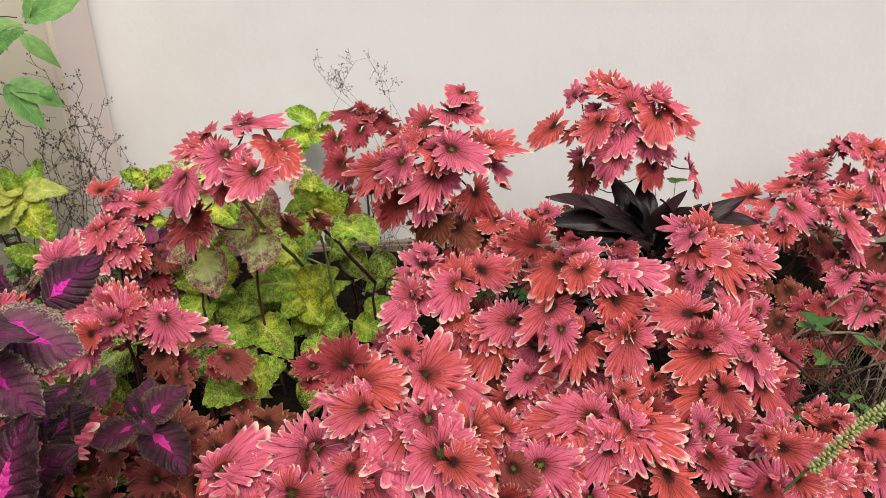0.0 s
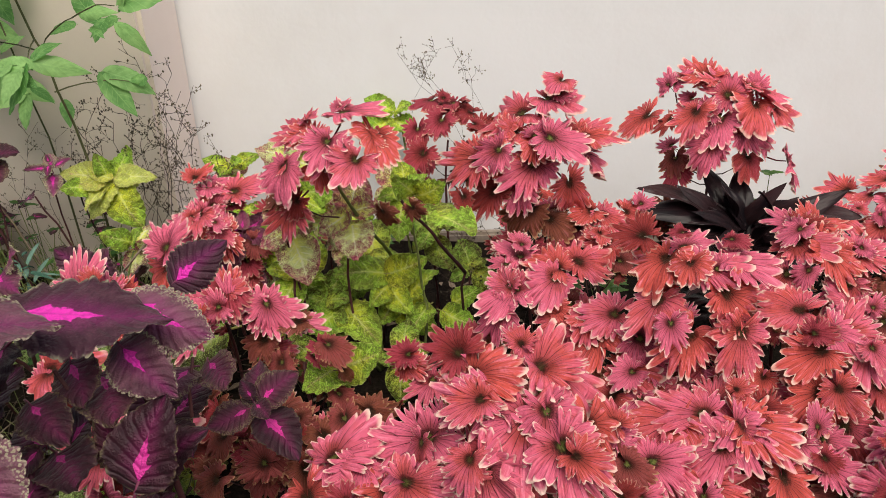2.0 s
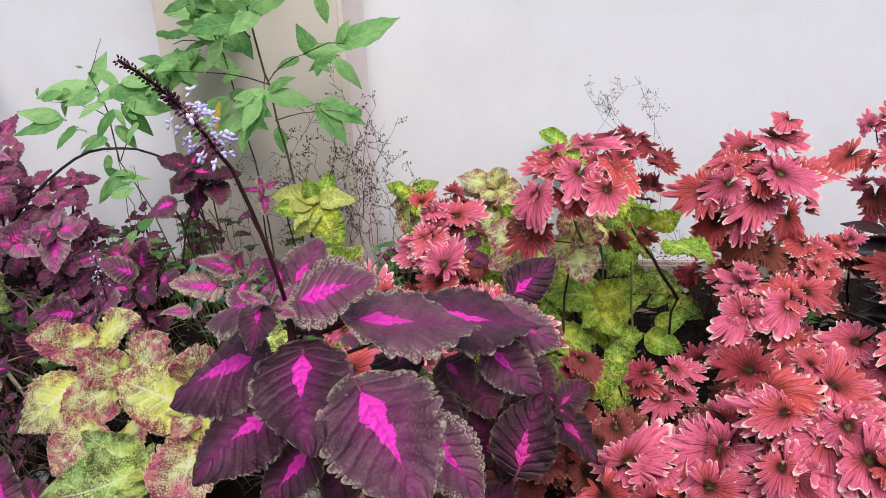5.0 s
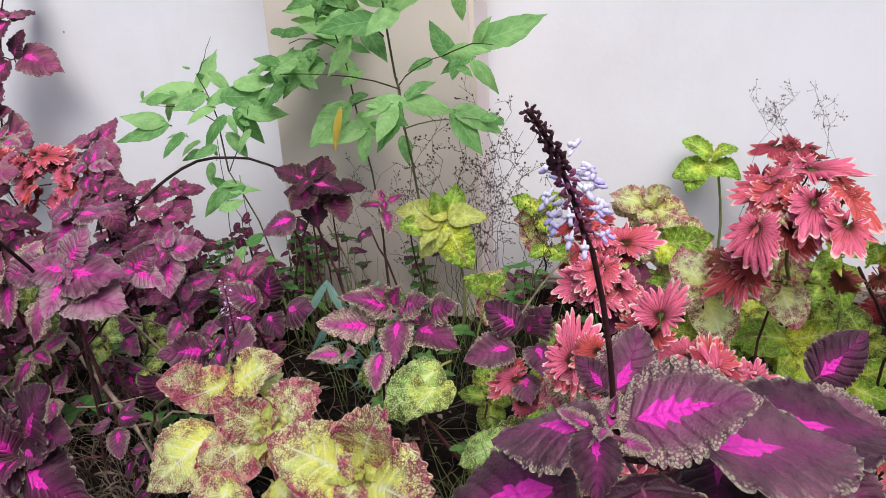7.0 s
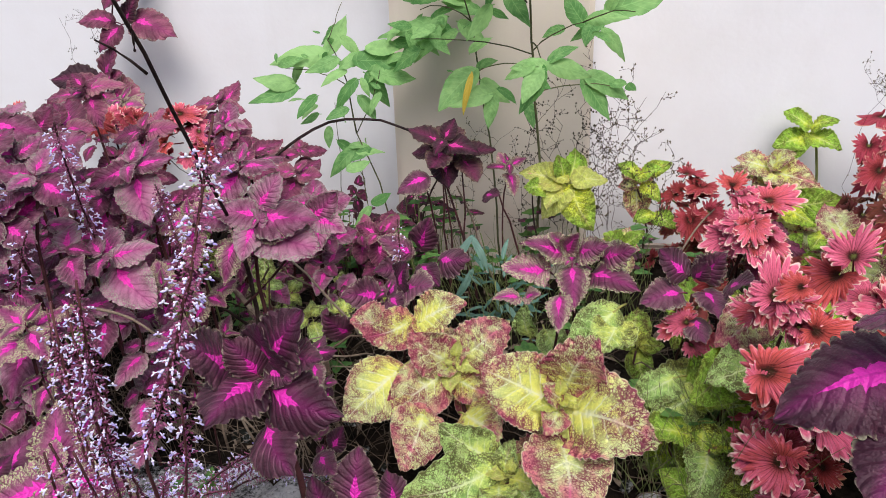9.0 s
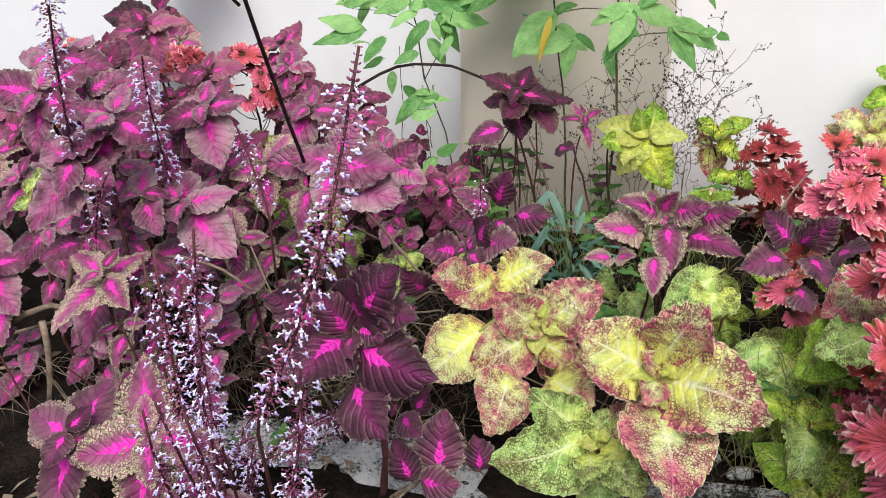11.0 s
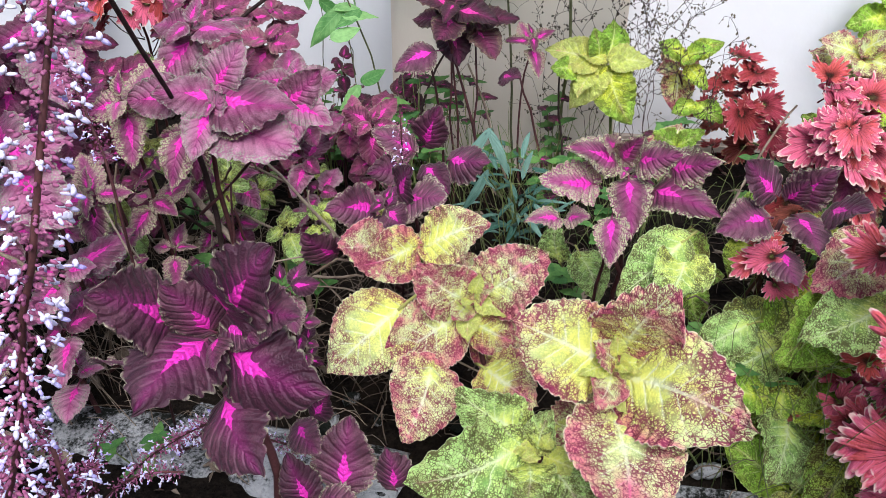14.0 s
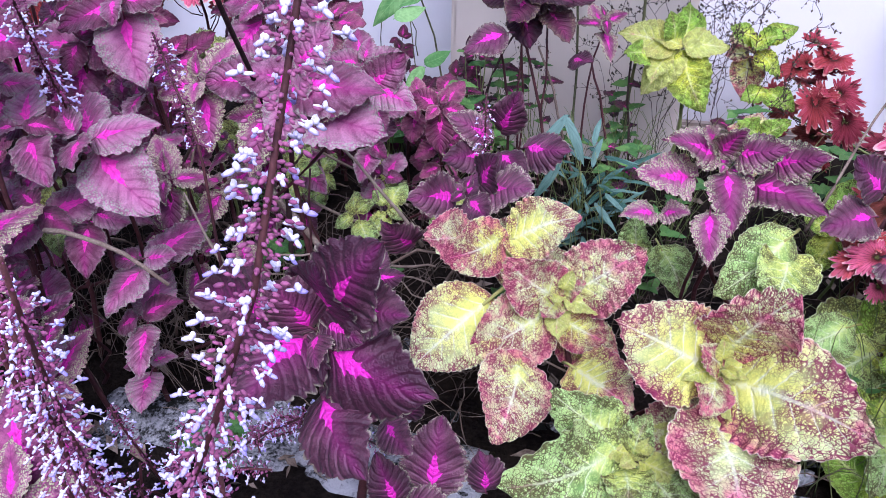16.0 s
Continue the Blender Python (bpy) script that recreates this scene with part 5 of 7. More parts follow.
lime.rosette(FRESH, (-0.972, 0.778, 0.158), 0.050, (0, -0.5, 0.85), 10, 3, 0.9)
limeg = Plant("coleus_plant", -0.72, 1.05, "pale green coleus with faint brown leaf netting", "coleus", "yellow coleus plants")
limeg.loose, limeg.face = 0.36, Vector((0.05, -0.42, 0.90))
limeg.leaf(PALE, (-0.829, 0.987, 0.316), (-0.896, 0.921, 0.283))
limeg.leaf(PALE, (-0.824, 0.977, 0.300), (-0.851, 0.891, 0.293))
limeg.leaf(PALE, (-0.940, 1.140, 0.192), (-0.909, 1.081, 0.158))
limeg.leaf(PALE, (-0.971, 1.134, 0.188), (-0.983, 1.131, 0.247))
limeg.leaf(PALE, (-0.692, 0.989, 0.178), (-0.766, 0.936, 0.175))
limeg.leaf(LIME, (-0.679, 0.991, 0.178), (-0.633, 0.918, 0.207))
limeg.leaf(PALE, (-0.682, 0.917, 0.125), (-0.704, 0.829, 0.120))
limeg.leaf(LIME, (-0.649, 0.925, 0.131), (-0.632, 0.847, 0.173))
limeg.leaf(SPECKLED, (-0.591, 0.880, 0.118), (-0.667, 0.800, 0.086))
limeg.leaf(SPECKLED, (-0.687, 0.940, 0.148), (-0.681, 0.860, 0.083))
limeg.leaf(PALE, (-0.690, 1.060, 0.190), (-0.748, 0.970, 0.133))
limeg.leaf(LIME, (-0.600, 1.070, 0.210), (-0.712, 0.985, 0.165))
limeg.leaf(PALE, (-0.529, 1.060, 0.240), (-0.615, 1.000, 0.200))
limeg.leaf(LIME, (-0.650, 1.025, 0.224), (-0.600, 0.979, 0.298))
limeg.leaf(PALE, (-0.729, 0.998, 0.200), (-0.798, 0.960, 0.187))
limeg.leaf(LIME, (-0.717, 0.926, 0.147), (-0.788, 0.898, 0.170))
limeg.leaf(PALE, (-0.634, 0.956, 0.176), (-0.599, 0.913, 0.247))
limeg.leaf(YELLOW, (-0.610, 1.010, 0.325), (-0.675, 0.950, 0.295))
limeg.leaf(PALE, (-0.600, 0.960, 0.270), (-0.700, 0.900, 0.262))
limeg.leaf(LIME, (-0.640, 0.980, 0.240), (-0.712, 0.905, 0.215))
limeg.rise((-0.62, 0.99, 0.29), 0.004, 0.003), limeg.rise((-0.90, 1.02, 0.26), 0.004, 0.003), limeg.rise((-0.69, 0.98, 0.18), 0.004, 0.003), limeg.rise((-0.62, 0.93, 0.12), 0.004, 0.003)


def yellow_shoot(c, size, kinds=YELLOW, tiers=3, label=YELLOW_LABEL, spin=None, axis=None):
    c = Vector(c)
    p = Plant("coleus_plant", c.x, c.y + 0.05, label, "coleus", "yellow coleus plants")
    r = p.rng
    p.rise(c - Vector((0, 0, 0.02)), 0.0028, 0.0020, r.choice((M_GREENSTEM, M_STEM)))
    p.rosette(kinds, c, size, axis or (r.uniform(-0.25, 0.25), r.uniform(-1.05, -0.6), 0.8), r.uniform(0, 90) if spin is None else spin, tiers)
    return p


LIME_LABEL = "lime-green coleus with dark-speckled leaves"
wall_lime = Plant("coleus_plant", -0.92, 1.62, "lime-green coleus with broad leaves before the pilaster", "coleus", "yellow coleus plants")
wall_lime.leaf(FRESH + LIME[:1], (-0.941, 1.551, 0.355), (-1.027, 1.535, 0.379))
wall_lime.leaf(FRESH + LIME[:1], (-0.932, 1.557, 0.363), (-0.945, 1.543, 0.415))
wall_lime.leaf(FRESH + LIME[:1], (-0.908, 1.560, 0.360), (-0.832, 1.573, 0.362))
wall_lime.leaf(FRESH + LIME[:1], (-0.913, 1.551, 0.338), (-0.860, 1.524, 0.251))
wall_lime.leaf(FRESH + LIME[:1], (-0.969, 1.540, 0.340), (-1.010, 1.499, 0.356))
wall_lime.leaf(FRESH + LIME[:1], (-0.943, 1.544, 0.336), (-0.965, 1.495, 0.309))
wall_lime.rosette(FRESH + LIME[:1], (-0.915, 1.545, 0.365), 0.095, (0.1, -0.75, 0.65), 20, 2, 0.3), wall_lime.rise((-0.92, 1.56, 0.35), 0.004, 0.003, M_GREENSTEM)
back_yellow = Plant("coleus_plant", -0.49, 1.58, YELLOW_LABEL, "coleus", "yellow coleus plants")
back_yellow.leaf(YELLOW, (-0.511, 1.521, 0.403), (-0.581, 1.512, 0.428))
back_yellow.leaf(YELLOW, (-0.499, 1.520, 0.396), (-0.432, 1.469, 0.391))
back_yellow.leaf(YELLOW, (-0.504, 1.525, 0.409), (-0.479, 1.500, 0.445))
back_yellow.leaf(YELLOW, (-0.513, 1.515, 0.390), (-0.540, 1.495, 0.353))
back_yellow.leaf(YELLOW, (-0.465, 1.509, 0.351), (-0.379, 1.474, 0.325))
back_yellow.leaf(YELLOW, (-0.494, 1.501, 0.346), (-0.545, 1.478, 0.325))
back_yellow.leaf(YELLOW, (-0.502, 1.522, 0.403), (-0.516, 1.512, 0.433))
back_yellow.rosette(YELLOW, (-0.50, 1.515, 0.395), 0.100, (0.05, -0.6, 0.75), 30, 3, 0.3)
back_yellow.rise((-0.50, 1.53, 0.385), 0.004, 0.003, M_GREENSTEM)
high_lime = Plant("coleus_plant", -0.30, 1.86, LIME_LABEL, "coleus", "yellow coleus plants")
high_lime.leaf(LIME, (-0.347, 1.909, 0.409), (-0.409, 1.892, 0.449))
high_lime.leaf(LIME, (-0.336, 1.911, 0.409), (-0.300, 1.868, 0.441))
high_lime.leaf(LIME, (-0.353, 1.896, 0.380), (-0.432, 1.868, 0.367))
high_lime.leaf(LIME, (-0.338, 1.902, 0.386), (-0.282, 1.839, 0.371))
high_lime.leaf(LIME, (-0.360, 1.897, 0.386), (-0.396, 1.850, 0.333))
high_lime.leaf(LIME, (-0.755, 1.796, 0.307), (-0.801, 1.778, 0.340))
high_lime.leaf(LIME, (-0.747, 1.798, 0.307), (-0.705, 1.765, 0.334))
high_lime.leaf(LIME, (-0.740, 1.790, 0.284), (-0.700, 1.752, 0.261))
high_lime.leaf(LIME, (-0.715, 1.777, 0.208), (-0.762, 1.740, 0.204))
high_lime.leaf(LIME, (-0.706, 1.779, 0.208), (-0.665, 1.724, 0.196))
high_lime.rise((-0.325, 1.91, 0.41), 0.004, 0.003, M_GREENSTEM), high_lime.rise((-0.75, 1.80, 0.29), 0.003, 0.002, M_GREENSTEM), high_lime.rise((-0.71, 1.78, 0.19), 0.003, 0.002, M_GREENSTEM)
mass = Plant("coleus_plant", -0.32, 1.30, "spreading lime-green coleus with dark-speckled leaves", "coleus", "yellow coleus plants")
mass.loose = 0.50
mass.leaf(LIME, (-0.289, 1.263, 0.250), (-0.378, 1.238, 0.271))
mass.leaf(LIME, (-0.282, 1.263, 0.250), (-0.210, 1.250, 0.283))
mass.leaf(LIME, (-0.279, 1.253, 0.224), (-0.239, 1.213, 0.192))
mass.leaf(LIME, (-0.284, 1.254, 0.229), (-0.310, 1.202, 0.216))
mass.leaf(LIME, (-0.408, 1.439, 0.294), (-0.442, 1.399, 0.276))
mass.leaf(LIME, (-0.391, 1.440, 0.295), (-0.334, 1.429, 0.309))
mass.leaf(LIME, (-0.399, 1.443, 0.302), (-0.401, 1.427, 0.339))
mass.leaf(LIME, (-0.408, 1.435, 0.285), (-0.371, 1.409, 0.264))
mass.leaf(LIME, (-0.520, 1.295, 0.288), (-0.548, 1.252, 0.269))
mass.leaf(LIME, (-0.511, 1.299, 0.295), (-0.461, 1.283, 0.309))
mass.leaf(LIME, (-0.517, 1.303, 0.305), (-0.496, 1.286, 0.347))
mass.leaf(LIME, (-0.508, 1.293, 0.280), (-0.470, 1.265, 0.264))
mass.leaf(LIME, (-0.319, 0.985, 0.225), (-0.253, 0.951, 0.267))
mass.leaf(LIME, (-0.324, 0.984, 0.223), (-0.356, 0.906, 0.237))
mass.leaf(LIME, (-0.215, 1.255, 0.184), (-0.242, 1.199, 0.163))
mass.leaf(LIME, (-0.184, 1.253, 0.175), (-0.126, 1.215, 0.168))
mass.leaf(LIME, (-0.168, 1.260, 0.189), (-0.124, 1.245, 0.227))
mass.leaf(LIME, (-0.362, 1.236, 0.197), (-0.292, 1.170, 0.169))
mass.leaf(LIME, (-0.378, 1.230, 0.186), (-0.409, 1.147, 0.198))
mass.leaf(LIME, (-0.245, 1.264, 0.212), (-0.195, 1.256, 0.260))
mass.leaf(LIME, (-0.214, 1.141, 0.443), (-0.236, 1.099, 0.480))
mass.leaf(LIME, (-0.205, 1.140, 0.439), (-0.165, 1.105, 0.467))
mass.leaf(LIME, (-0.171, 1.129, 0.408), (-0.115, 1.059, 0.410))
mass.leaf(LIME, (-0.475, 1.456, 0.347), (-0.396, 1.422, 0.373))
mass.leaf(LIME, (-0.486, 1.453, 0.342), (-0.426, 1.427, 0.319))
mass.leaf(LIME, (-0.739, 1.809, 0.304), (-0.759, 1.753, 0.305))
mass.leaf(LIME, (-0.731, 1.812, 0.311), (-0.678, 1.808, 0.339))
mass.leaf(LIME, (-0.804, 1.353, 0.287), (-0.832, 1.309, 0.318))
mass.leaf(LIME, (-0.799, 1.353, 0.287), (-0.771, 1.335, 0.325))
mass.leaf(LIME, (-0.467, 1.269, 0.215), (-0.494, 1.206, 0.202))
mass.leaf(LIME, (-0.446, 1.278, 0.234), (-0.395, 1.232, 0.220))
for q in ((-0.517, 1.30, 0.27), (-0.402, 1.44, 0.27), (-0.284, 1.26, 0.23), (-0.197, 1.26, 0.17), (-0.316, 0.99, 0.21)):
    mass.stem(bent((-0.32, 1.30, 0.02), q, (0, 0, 0.03), 6, 0.003, mass.rng), 0.0026, 0.0016, M_GREENSTEM)
yellow_shoot((-0.755, 1.80, 0.285), 0.075, YELLOW, 2), yellow_shoot((-0.44, 1.50, 0.30), 0.085, YELLOW, 2), yellow_shoot((-0.402, 1.45, 0.255), 0.080, YELLOW, 2)
yellow_shoot((-0.27, 1.28, 0.20), 0.09, LIME, 2, LIME_LABEL), yellow_shoot((-0.52, 1.32, 0.25), 0.08, YELLOW, 2)
yellow_shoot((-0.804, 1.36, 0.285), 0.060, YELLOW, 2)
for x, y, z, s in ((-0.66, 0.90, 0.11, 0.085), (-0.60, 0.99, 0.15, 0.085), (-0.73, 0.98, 0.13, 0.08), (-0.55, 0.92, 0.10, 0.08), (-0.68, 0.84, 0.08, 0.075), (-0.62, 1.06, 0.17, 0.08)):
    yellow_shoot((x, y, z), s, PALE + LIME, 2, "pale green coleus with faint brown leaf netting")
yellow_shoot((-0.283, 1.40, 0.375), 0.075, YELLOW, 2), yellow_shoot((-0.20, 1.40, 0.31), 0.075, SPECKLED, 2, LIME_LABEL), yellow_shoot((-0.433, 1.20, 0.285), 0.085, LIME, 2, LIME_LABEL)
yellow_shoot((-0.33, 1.19, 0.40), 0.085, YELLOW, 2)
yellow_shoot((-0.24, 1.20, 0.43), 0.070, LIME, 2, LIME_LABEL)
yellow_shoot((-0.44, 1.19, 0.37), 0.085, YELLOW, 2)
for x, y, z, s in ((-0.40, 1.22, 0.22, 0.08), (-0.33, 1.35, 0.25, 0.09), (-0.22, 1.42, 0.27, 0.08), (-0.46, 1.15, 0.22, 0.08), (-0.25, 1.13, 0.16, 0.08), (-0.38, 1.08, 0.18, 0.07),
                   (-0.14, 1.36, 0.22, 0.07), (-0.52, 1.45, 0.27, 0.08), (-0.60, 1.15, 0.24, 0.08), (-0.68, 1.25, 0.2, 0.08), (-0.78, 1.15, 0.18, 0.08), (-0.56, 1.02, 0.2, 0.08)):
    yellow_shoot((x, y, z), s, SPECKLED, 2, "dark-speckled green coleus under its neighbours")
for x, y, z, s in ((-1.43, 1.41, 0.11, 0.05), (-1.597, 1.41, 0.10, 0.06), (-1.52, 1.34, 0.12, 0.06), (-1.66, 1.12, 0.15, 0.07), (-1.36, 1.22, 0.14, 0.05)):
    yellow_shoot((x, y, z + 0.03), s, PALE, 2, "small pale green coleus seedling in the shade")
for x, y, z, s in green_places:
    yellow_shoot((x, y, z), s, PALE, 2, "pale green coleus among purple shoots in the thicket")
for x, y, z, s in ((-1.47, 1.12, 0.27, 0.055), (-1.38, 1.10, 0.22, 0.05), (-1.25, 1.16, 0.22, 0.045)):
    yellow_shoot((x, y, z), s, PALE, 2, "pale green coleus among purple shoots in the thicket")


# ---- green shrub in front of the pilaster ----
shrub = Plant("shrub", -1.02, 1.62, "leggy green shrub with pointed compound leaves on dark stems", "shrub", "green shrubs")
shrub.leaf(GREEN, (-0.977, 1.429, 0.619), (-1.023, 1.396, 0.543))
shrub.leaf(GREEN, (-0.967, 1.433, 0.624), (-1.035, 1.412, 0.626))
shrub.leaf(GREEN, (-0.957, 1.435, 0.626), (-0.868, 1.449, 0.609))
shrub.leaf(GREEN, (-0.959, 1.438, 0.634), (-0.909, 1.438, 0.666))
shrub.leaf(GREEN, (-0.893, 1.561, 0.576), (-0.832, 1.550, 0.495))
shrub.leaf(GREEN, (-0.885, 1.565, 0.583), (-0.793, 1.568, 0.541))
shrub.leaf(GREEN, (-0.899, 1.591, 0.688), (-0.938, 1.587, 0.762))
shrub.leaf(GREEN, (-0.882, 1.593, 0.685), (-0.895, 1.557, 0.646))
shrub.leaf(GREEN, (-0.844, 1.613, 0.716), (-0.711, 1.625, 0.764))
shrub.leaf(GREEN, (-0.849, 1.610, 0.712), (-0.825, 1.586, 0.761))
shrub.leaf(GREEN, (-0.863, 1.598, 0.687), (-0.927, 1.582, 0.670))
shrub.leaf(GREEN, (-0.856, 1.594, 0.674), (-0.795, 1.594, 0.623))
shrub.leaf(GREEN, (-0.943, 1.579, 0.682), (-0.982, 1.549, 0.669))
shrub.leaf(GREEN, (-0.972, 1.443, 0.786), (-1.019, 1.396, 0.752))
shrub.leaf(GREEN, (-1.011, 1.430, 0.773), (-1.107, 1.394, 0.765))
shrub.leaf(GREEN, (-1.114, 1.697, 0.767), (-1.252, 1.641, 0.783))
shrub.leaf(GREEN, (-1.161, 1.673, 0.733), (-1.243, 1.642, 0.760))
shrub.leaf(GREEN, (-0.982, 1.449, 0.806), (-0.927, 1.423, 0.840))
shrub.leaf(GREEN, (-0.992, 1.449, 0.813), (-1.035, 1.393, 0.850))
shrub.leaf(GREEN, (-1.137, 1.672, 0.715), (-1.208, 1.647, 0.743))
shrub.leaf(GREEN, (-1.126, 1.698, 0.777), (-1.155, 1.647, 0.832))
shrub.leaf(GREEN, (-1.174, 1.691, 0.785), (-1.273, 1.650, 0.803))
shrub.leaf(GREEN, (-1.138, 1.607, 0.586), (-1.212, 1.559, 0.509))
shrub.leaf(GREEN, (-1.129, 1.614, 0.599), (-1.087, 1.595, 0.617))
shrub.leaf(GREEN, (-1.104, 1.597, 0.541), (-1.196, 1.557, 0.524))
shrub.leaf(GREEN, (-1.092, 1.596, 0.533), (-1.103, 1.571, 0.468))
shrub.leaf(GREEN, (-1.080, 1.605, 0.549), (-1.038, 1.599, 0.523))
shrub.leaf(GREEN, (-1.018, 1.606, 0.518), (-1.000, 1.570, 0.474))
shrub.leaf(GREEN, (-1.147, 1.637, 0.630), (-1.104, 1.654, 0.662))
shrub.leaf(GREEN, (-1.226, 1.644, 0.690), (-1.345, 1.588, 0.691))
shrub.leaf(GREEN, (-1.206, 1.643, 0.676), (-1.330, 1.583, 0.663))
shrub.leaf(GREEN, (-1.172, 1.655, 0.688), (-1.116, 1.667, 0.646))
shrub.leaf(GREEN, (-1.255, 1.625, 0.658), (-1.312, 1.593, 0.615))
shrub.leaf(GREEN, (-1.233, 1.647, 0.702), (-1.184, 1.667, 0.734))
main = bent((-1.00, 1.63, 0.0), (-1.002, 1.547, 0.632), (0.012, 0.02, 0), 8, 0.004, shrub.rng) + bent((-1.004, 1.53, 0.66), (-1.03, 1.40, 1.05), (0.01, 0, 0), 5, 0.003, shrub.rng)
shrub.stem(main, 0.0034, 0.0018, M_SHRUB)
shrub.stem(bent((-1.08, 1.66, 0.0), (-1.147, 1.655, 0.683), (0.01, 0.01, 0), 8, 0.004, shrub.rng), 0.0028, 0.0018, M_SHRUB)
shrub.stem(bent((-1.147, 1.655, 0.683), (-1.20, 1.60, 1.0), (-0.01, 0, 0), 5), 0.0018, 0.0012, M_SHRUB)
for a, b, sag in (((-1.002, 1.547, 0.632), (-1.26, 1.56, 0.665), 0.012), ((-1.002, 1.545, 0.64), (-0.90, 1.50, 0.70), 0.01), ((-1.0, 1.55, 0.55), (-0.84, 1.56, 0.565), 0.01),
                  ((-1.01, 1.49, 0.74), (-1.13, 1.50, 0.80), 0.02), ((-1.14, 1.655, 0.58), (-1.03, 1.64, 0.60), 0.01), ((-1.005, 1.53, 0.66), (-0.97, 1.43, 0.62), 0.01),
                  ((-1.147, 1.655, 0.69), (-1.26, 1.63, 0.72), 0.02), ((-0.90, 1.50, 0.70), (-0.80, 1.48, 0.72), 0.01)):
    shrub.stem(bent(a, b, (0, 0, sag), 5, 0.002, shrub.rng), 0.0017, 0.0010, M_SHRUB, "branch", 5)
for i in range(46):
    r = shrub.rng
    q = Vector(r.choice(((-1.26, 1.57, 0.665), (-0.90, 1.50, 0.70), (-0.84, 1.56, 0.565), (-1.13, 1.52, 0.79), (-0.97, 1.44, 0.62), (-1.26, 1.63, 0.72), (-1.16, 1.62, 0.58), (-1.05, 1.50, 0.76), (-1.18, 1.60, 0.70))))
    q += Vector((r.uniform(-0.05, 0.05), r.uniform(-0.03, 0.03), r.uniform(-0.04, 0.04)))
    shrub.leaf(GREEN, q, q + Vector((r.uniform(-0.065, 0.065), r.uniform(-0.04, 0.02), r.uniform(-0.06, 0.02))))
# the crown above, cut off by the view
for i in range(26):
    r = shrub.rng
    q = Vector((-1.05 + r.uniform(-0.22, 0.20), 1.52 + r.uniform(-0.12, 0.12), r.uniform(0.80, 1.08)))
    shrub.leaf(GREEN, q, q + Vector((r.uniform(-0.09, 0.09), r.uniform(-0.06, 0.03), r.uniform(-0.06, 0.03))))
shrub.leaf(GOLD, (-1.135, 1.56, 0.585), (-1.15, 1.545, 0.50), (0.3, -1, 0.2))
left_shrub = Plant("shrub", -1.37, 1.66, "slim green shrub with pale green oval leaves", "shrub", "green shrubs")
left_shrub.leaf(GREEN, (-1.481, 1.601, 0.629), (-1.581, 1.537, 0.634))
left_shrub.leaf(GREEN, (-1.473, 1.605, 0.635), (-1.433, 1.633, 0.714))
left_shrub.leaf(GREEN, (-1.425, 1.557, 0.609), (-1.365, 1.593, 0.659))
left_shrub.leaf(GREEN, (-1.392, 1.568, 0.619), (-1.285, 1.614, 0.618))
left_shrub.leaf(GREEN, (-1.356, 1.567, 0.596), (-1.266, 1.601, 0.574))
left_shrub.leaf(GREEN, (-1.368, 1.560, 0.586), (-1.314, 1.570, 0.519))
left_shrub.leaf(GREEN, (-1.343, 1.551, 0.548), (-1.363, 1.515, 0.520))
left_shrub.leaf(GREEN, (-1.547, 1.561, 0.560), (-1.630, 1.499, 0.549))
left_shrub.leaf(GREEN, (-1.552, 1.563, 0.569), (-1.621, 1.520, 0.594))
left_shrub.leaf(GREEN, (-1.483, 1.520, 0.546), (-1.520, 1.487, 0.507))
left_shrub.leaf(GREEN, (-1.369, 1.582, 0.642), (-1.290, 1.617, 0.648))
left_shrub.leaf(GREEN, (-1.411, 1.548, 0.422), (-1.460, 1.503, 0.376))
left_shrub.leaf(GREEN, (-1.399, 1.547, 0.415), (-1.346, 1.555, 0.429))
left_shrub.leaf(GREEN, (-1.377, 1.555, 0.421), (-1.424, 1.523, 0.404))
left_shrub.leaf(GREEN, (-1.371, 1.507, 0.294), (-1.404, 1.475, 0.262))
left_shrub.leaf(GREEN, (-1.362, 1.513, 0.305), (-1.318, 1.514, 0.330))
left_shrub.leaf(GREEN, (-1.413, 1.524, 0.518), (-1.454, 1.496, 0.502))
left_shrub.leaf(GREEN, (-1.421, 1.554, 0.600), (-1.457, 1.506, 0.591))
left_shrub.leaf(GREEN, (-1.397, 1.550, 0.576), (-1.445, 1.512, 0.529))
left_shrub.leaf(GREEN, (-1.577, 1.698, 0.507), (-1.594, 1.657, 0.530))
left_shrub.leaf(GREEN, (-1.550, 1.699, 0.493), (-1.571, 1.653, 0.487))
left_shrub.leaf(GREEN, (-1.384, 1.539, 0.541), (-1.348, 1.544, 0.490))
left_shrub.leaf(GREEN, (-1.440, 1.559, 0.623), (-1.500, 1.519, 0.607))
for a, b, sag, r0 in (((-1.35, 1.66, 0.02), (-1.40, 1.545, 0.46), 0.02, 0.003), ((-1.40, 1.545, 0.46), (-1.47, 1.60, 0.66), 0.01, 0.0024), ((-1.36, 1.62, 0.02), (-1.435, 1.66, 0.42), -0.01, 0.0018),
                      ((-1.41, 1.56, 0.56), (-1.57, 1.58, 0.60), 0.01, 0.0016), ((-1.40, 1.55, 0.46), (-1.34, 1.56, 0.60), 0.01, 0.0016), ((-1.39, 1.56, 0.30), (-1.43, 1.55, 0.41), 0.01, 0.0014),
                      ((-1.47, 1.60, 0.66), (-1.44, 1.63, 0.74), 0.0, 0.0014), ((-1.52, 1.70, 0.05), (-1.50, 1.70, 0.50), 0.01, 0.0016)):
    left_shrub.stem(bent(a, b, (sag, 0, sag), 6, 0.003, left_shrub.rng), r0 * 0.85, r0 * 0.5, M_SHRUB, "stem", 5)
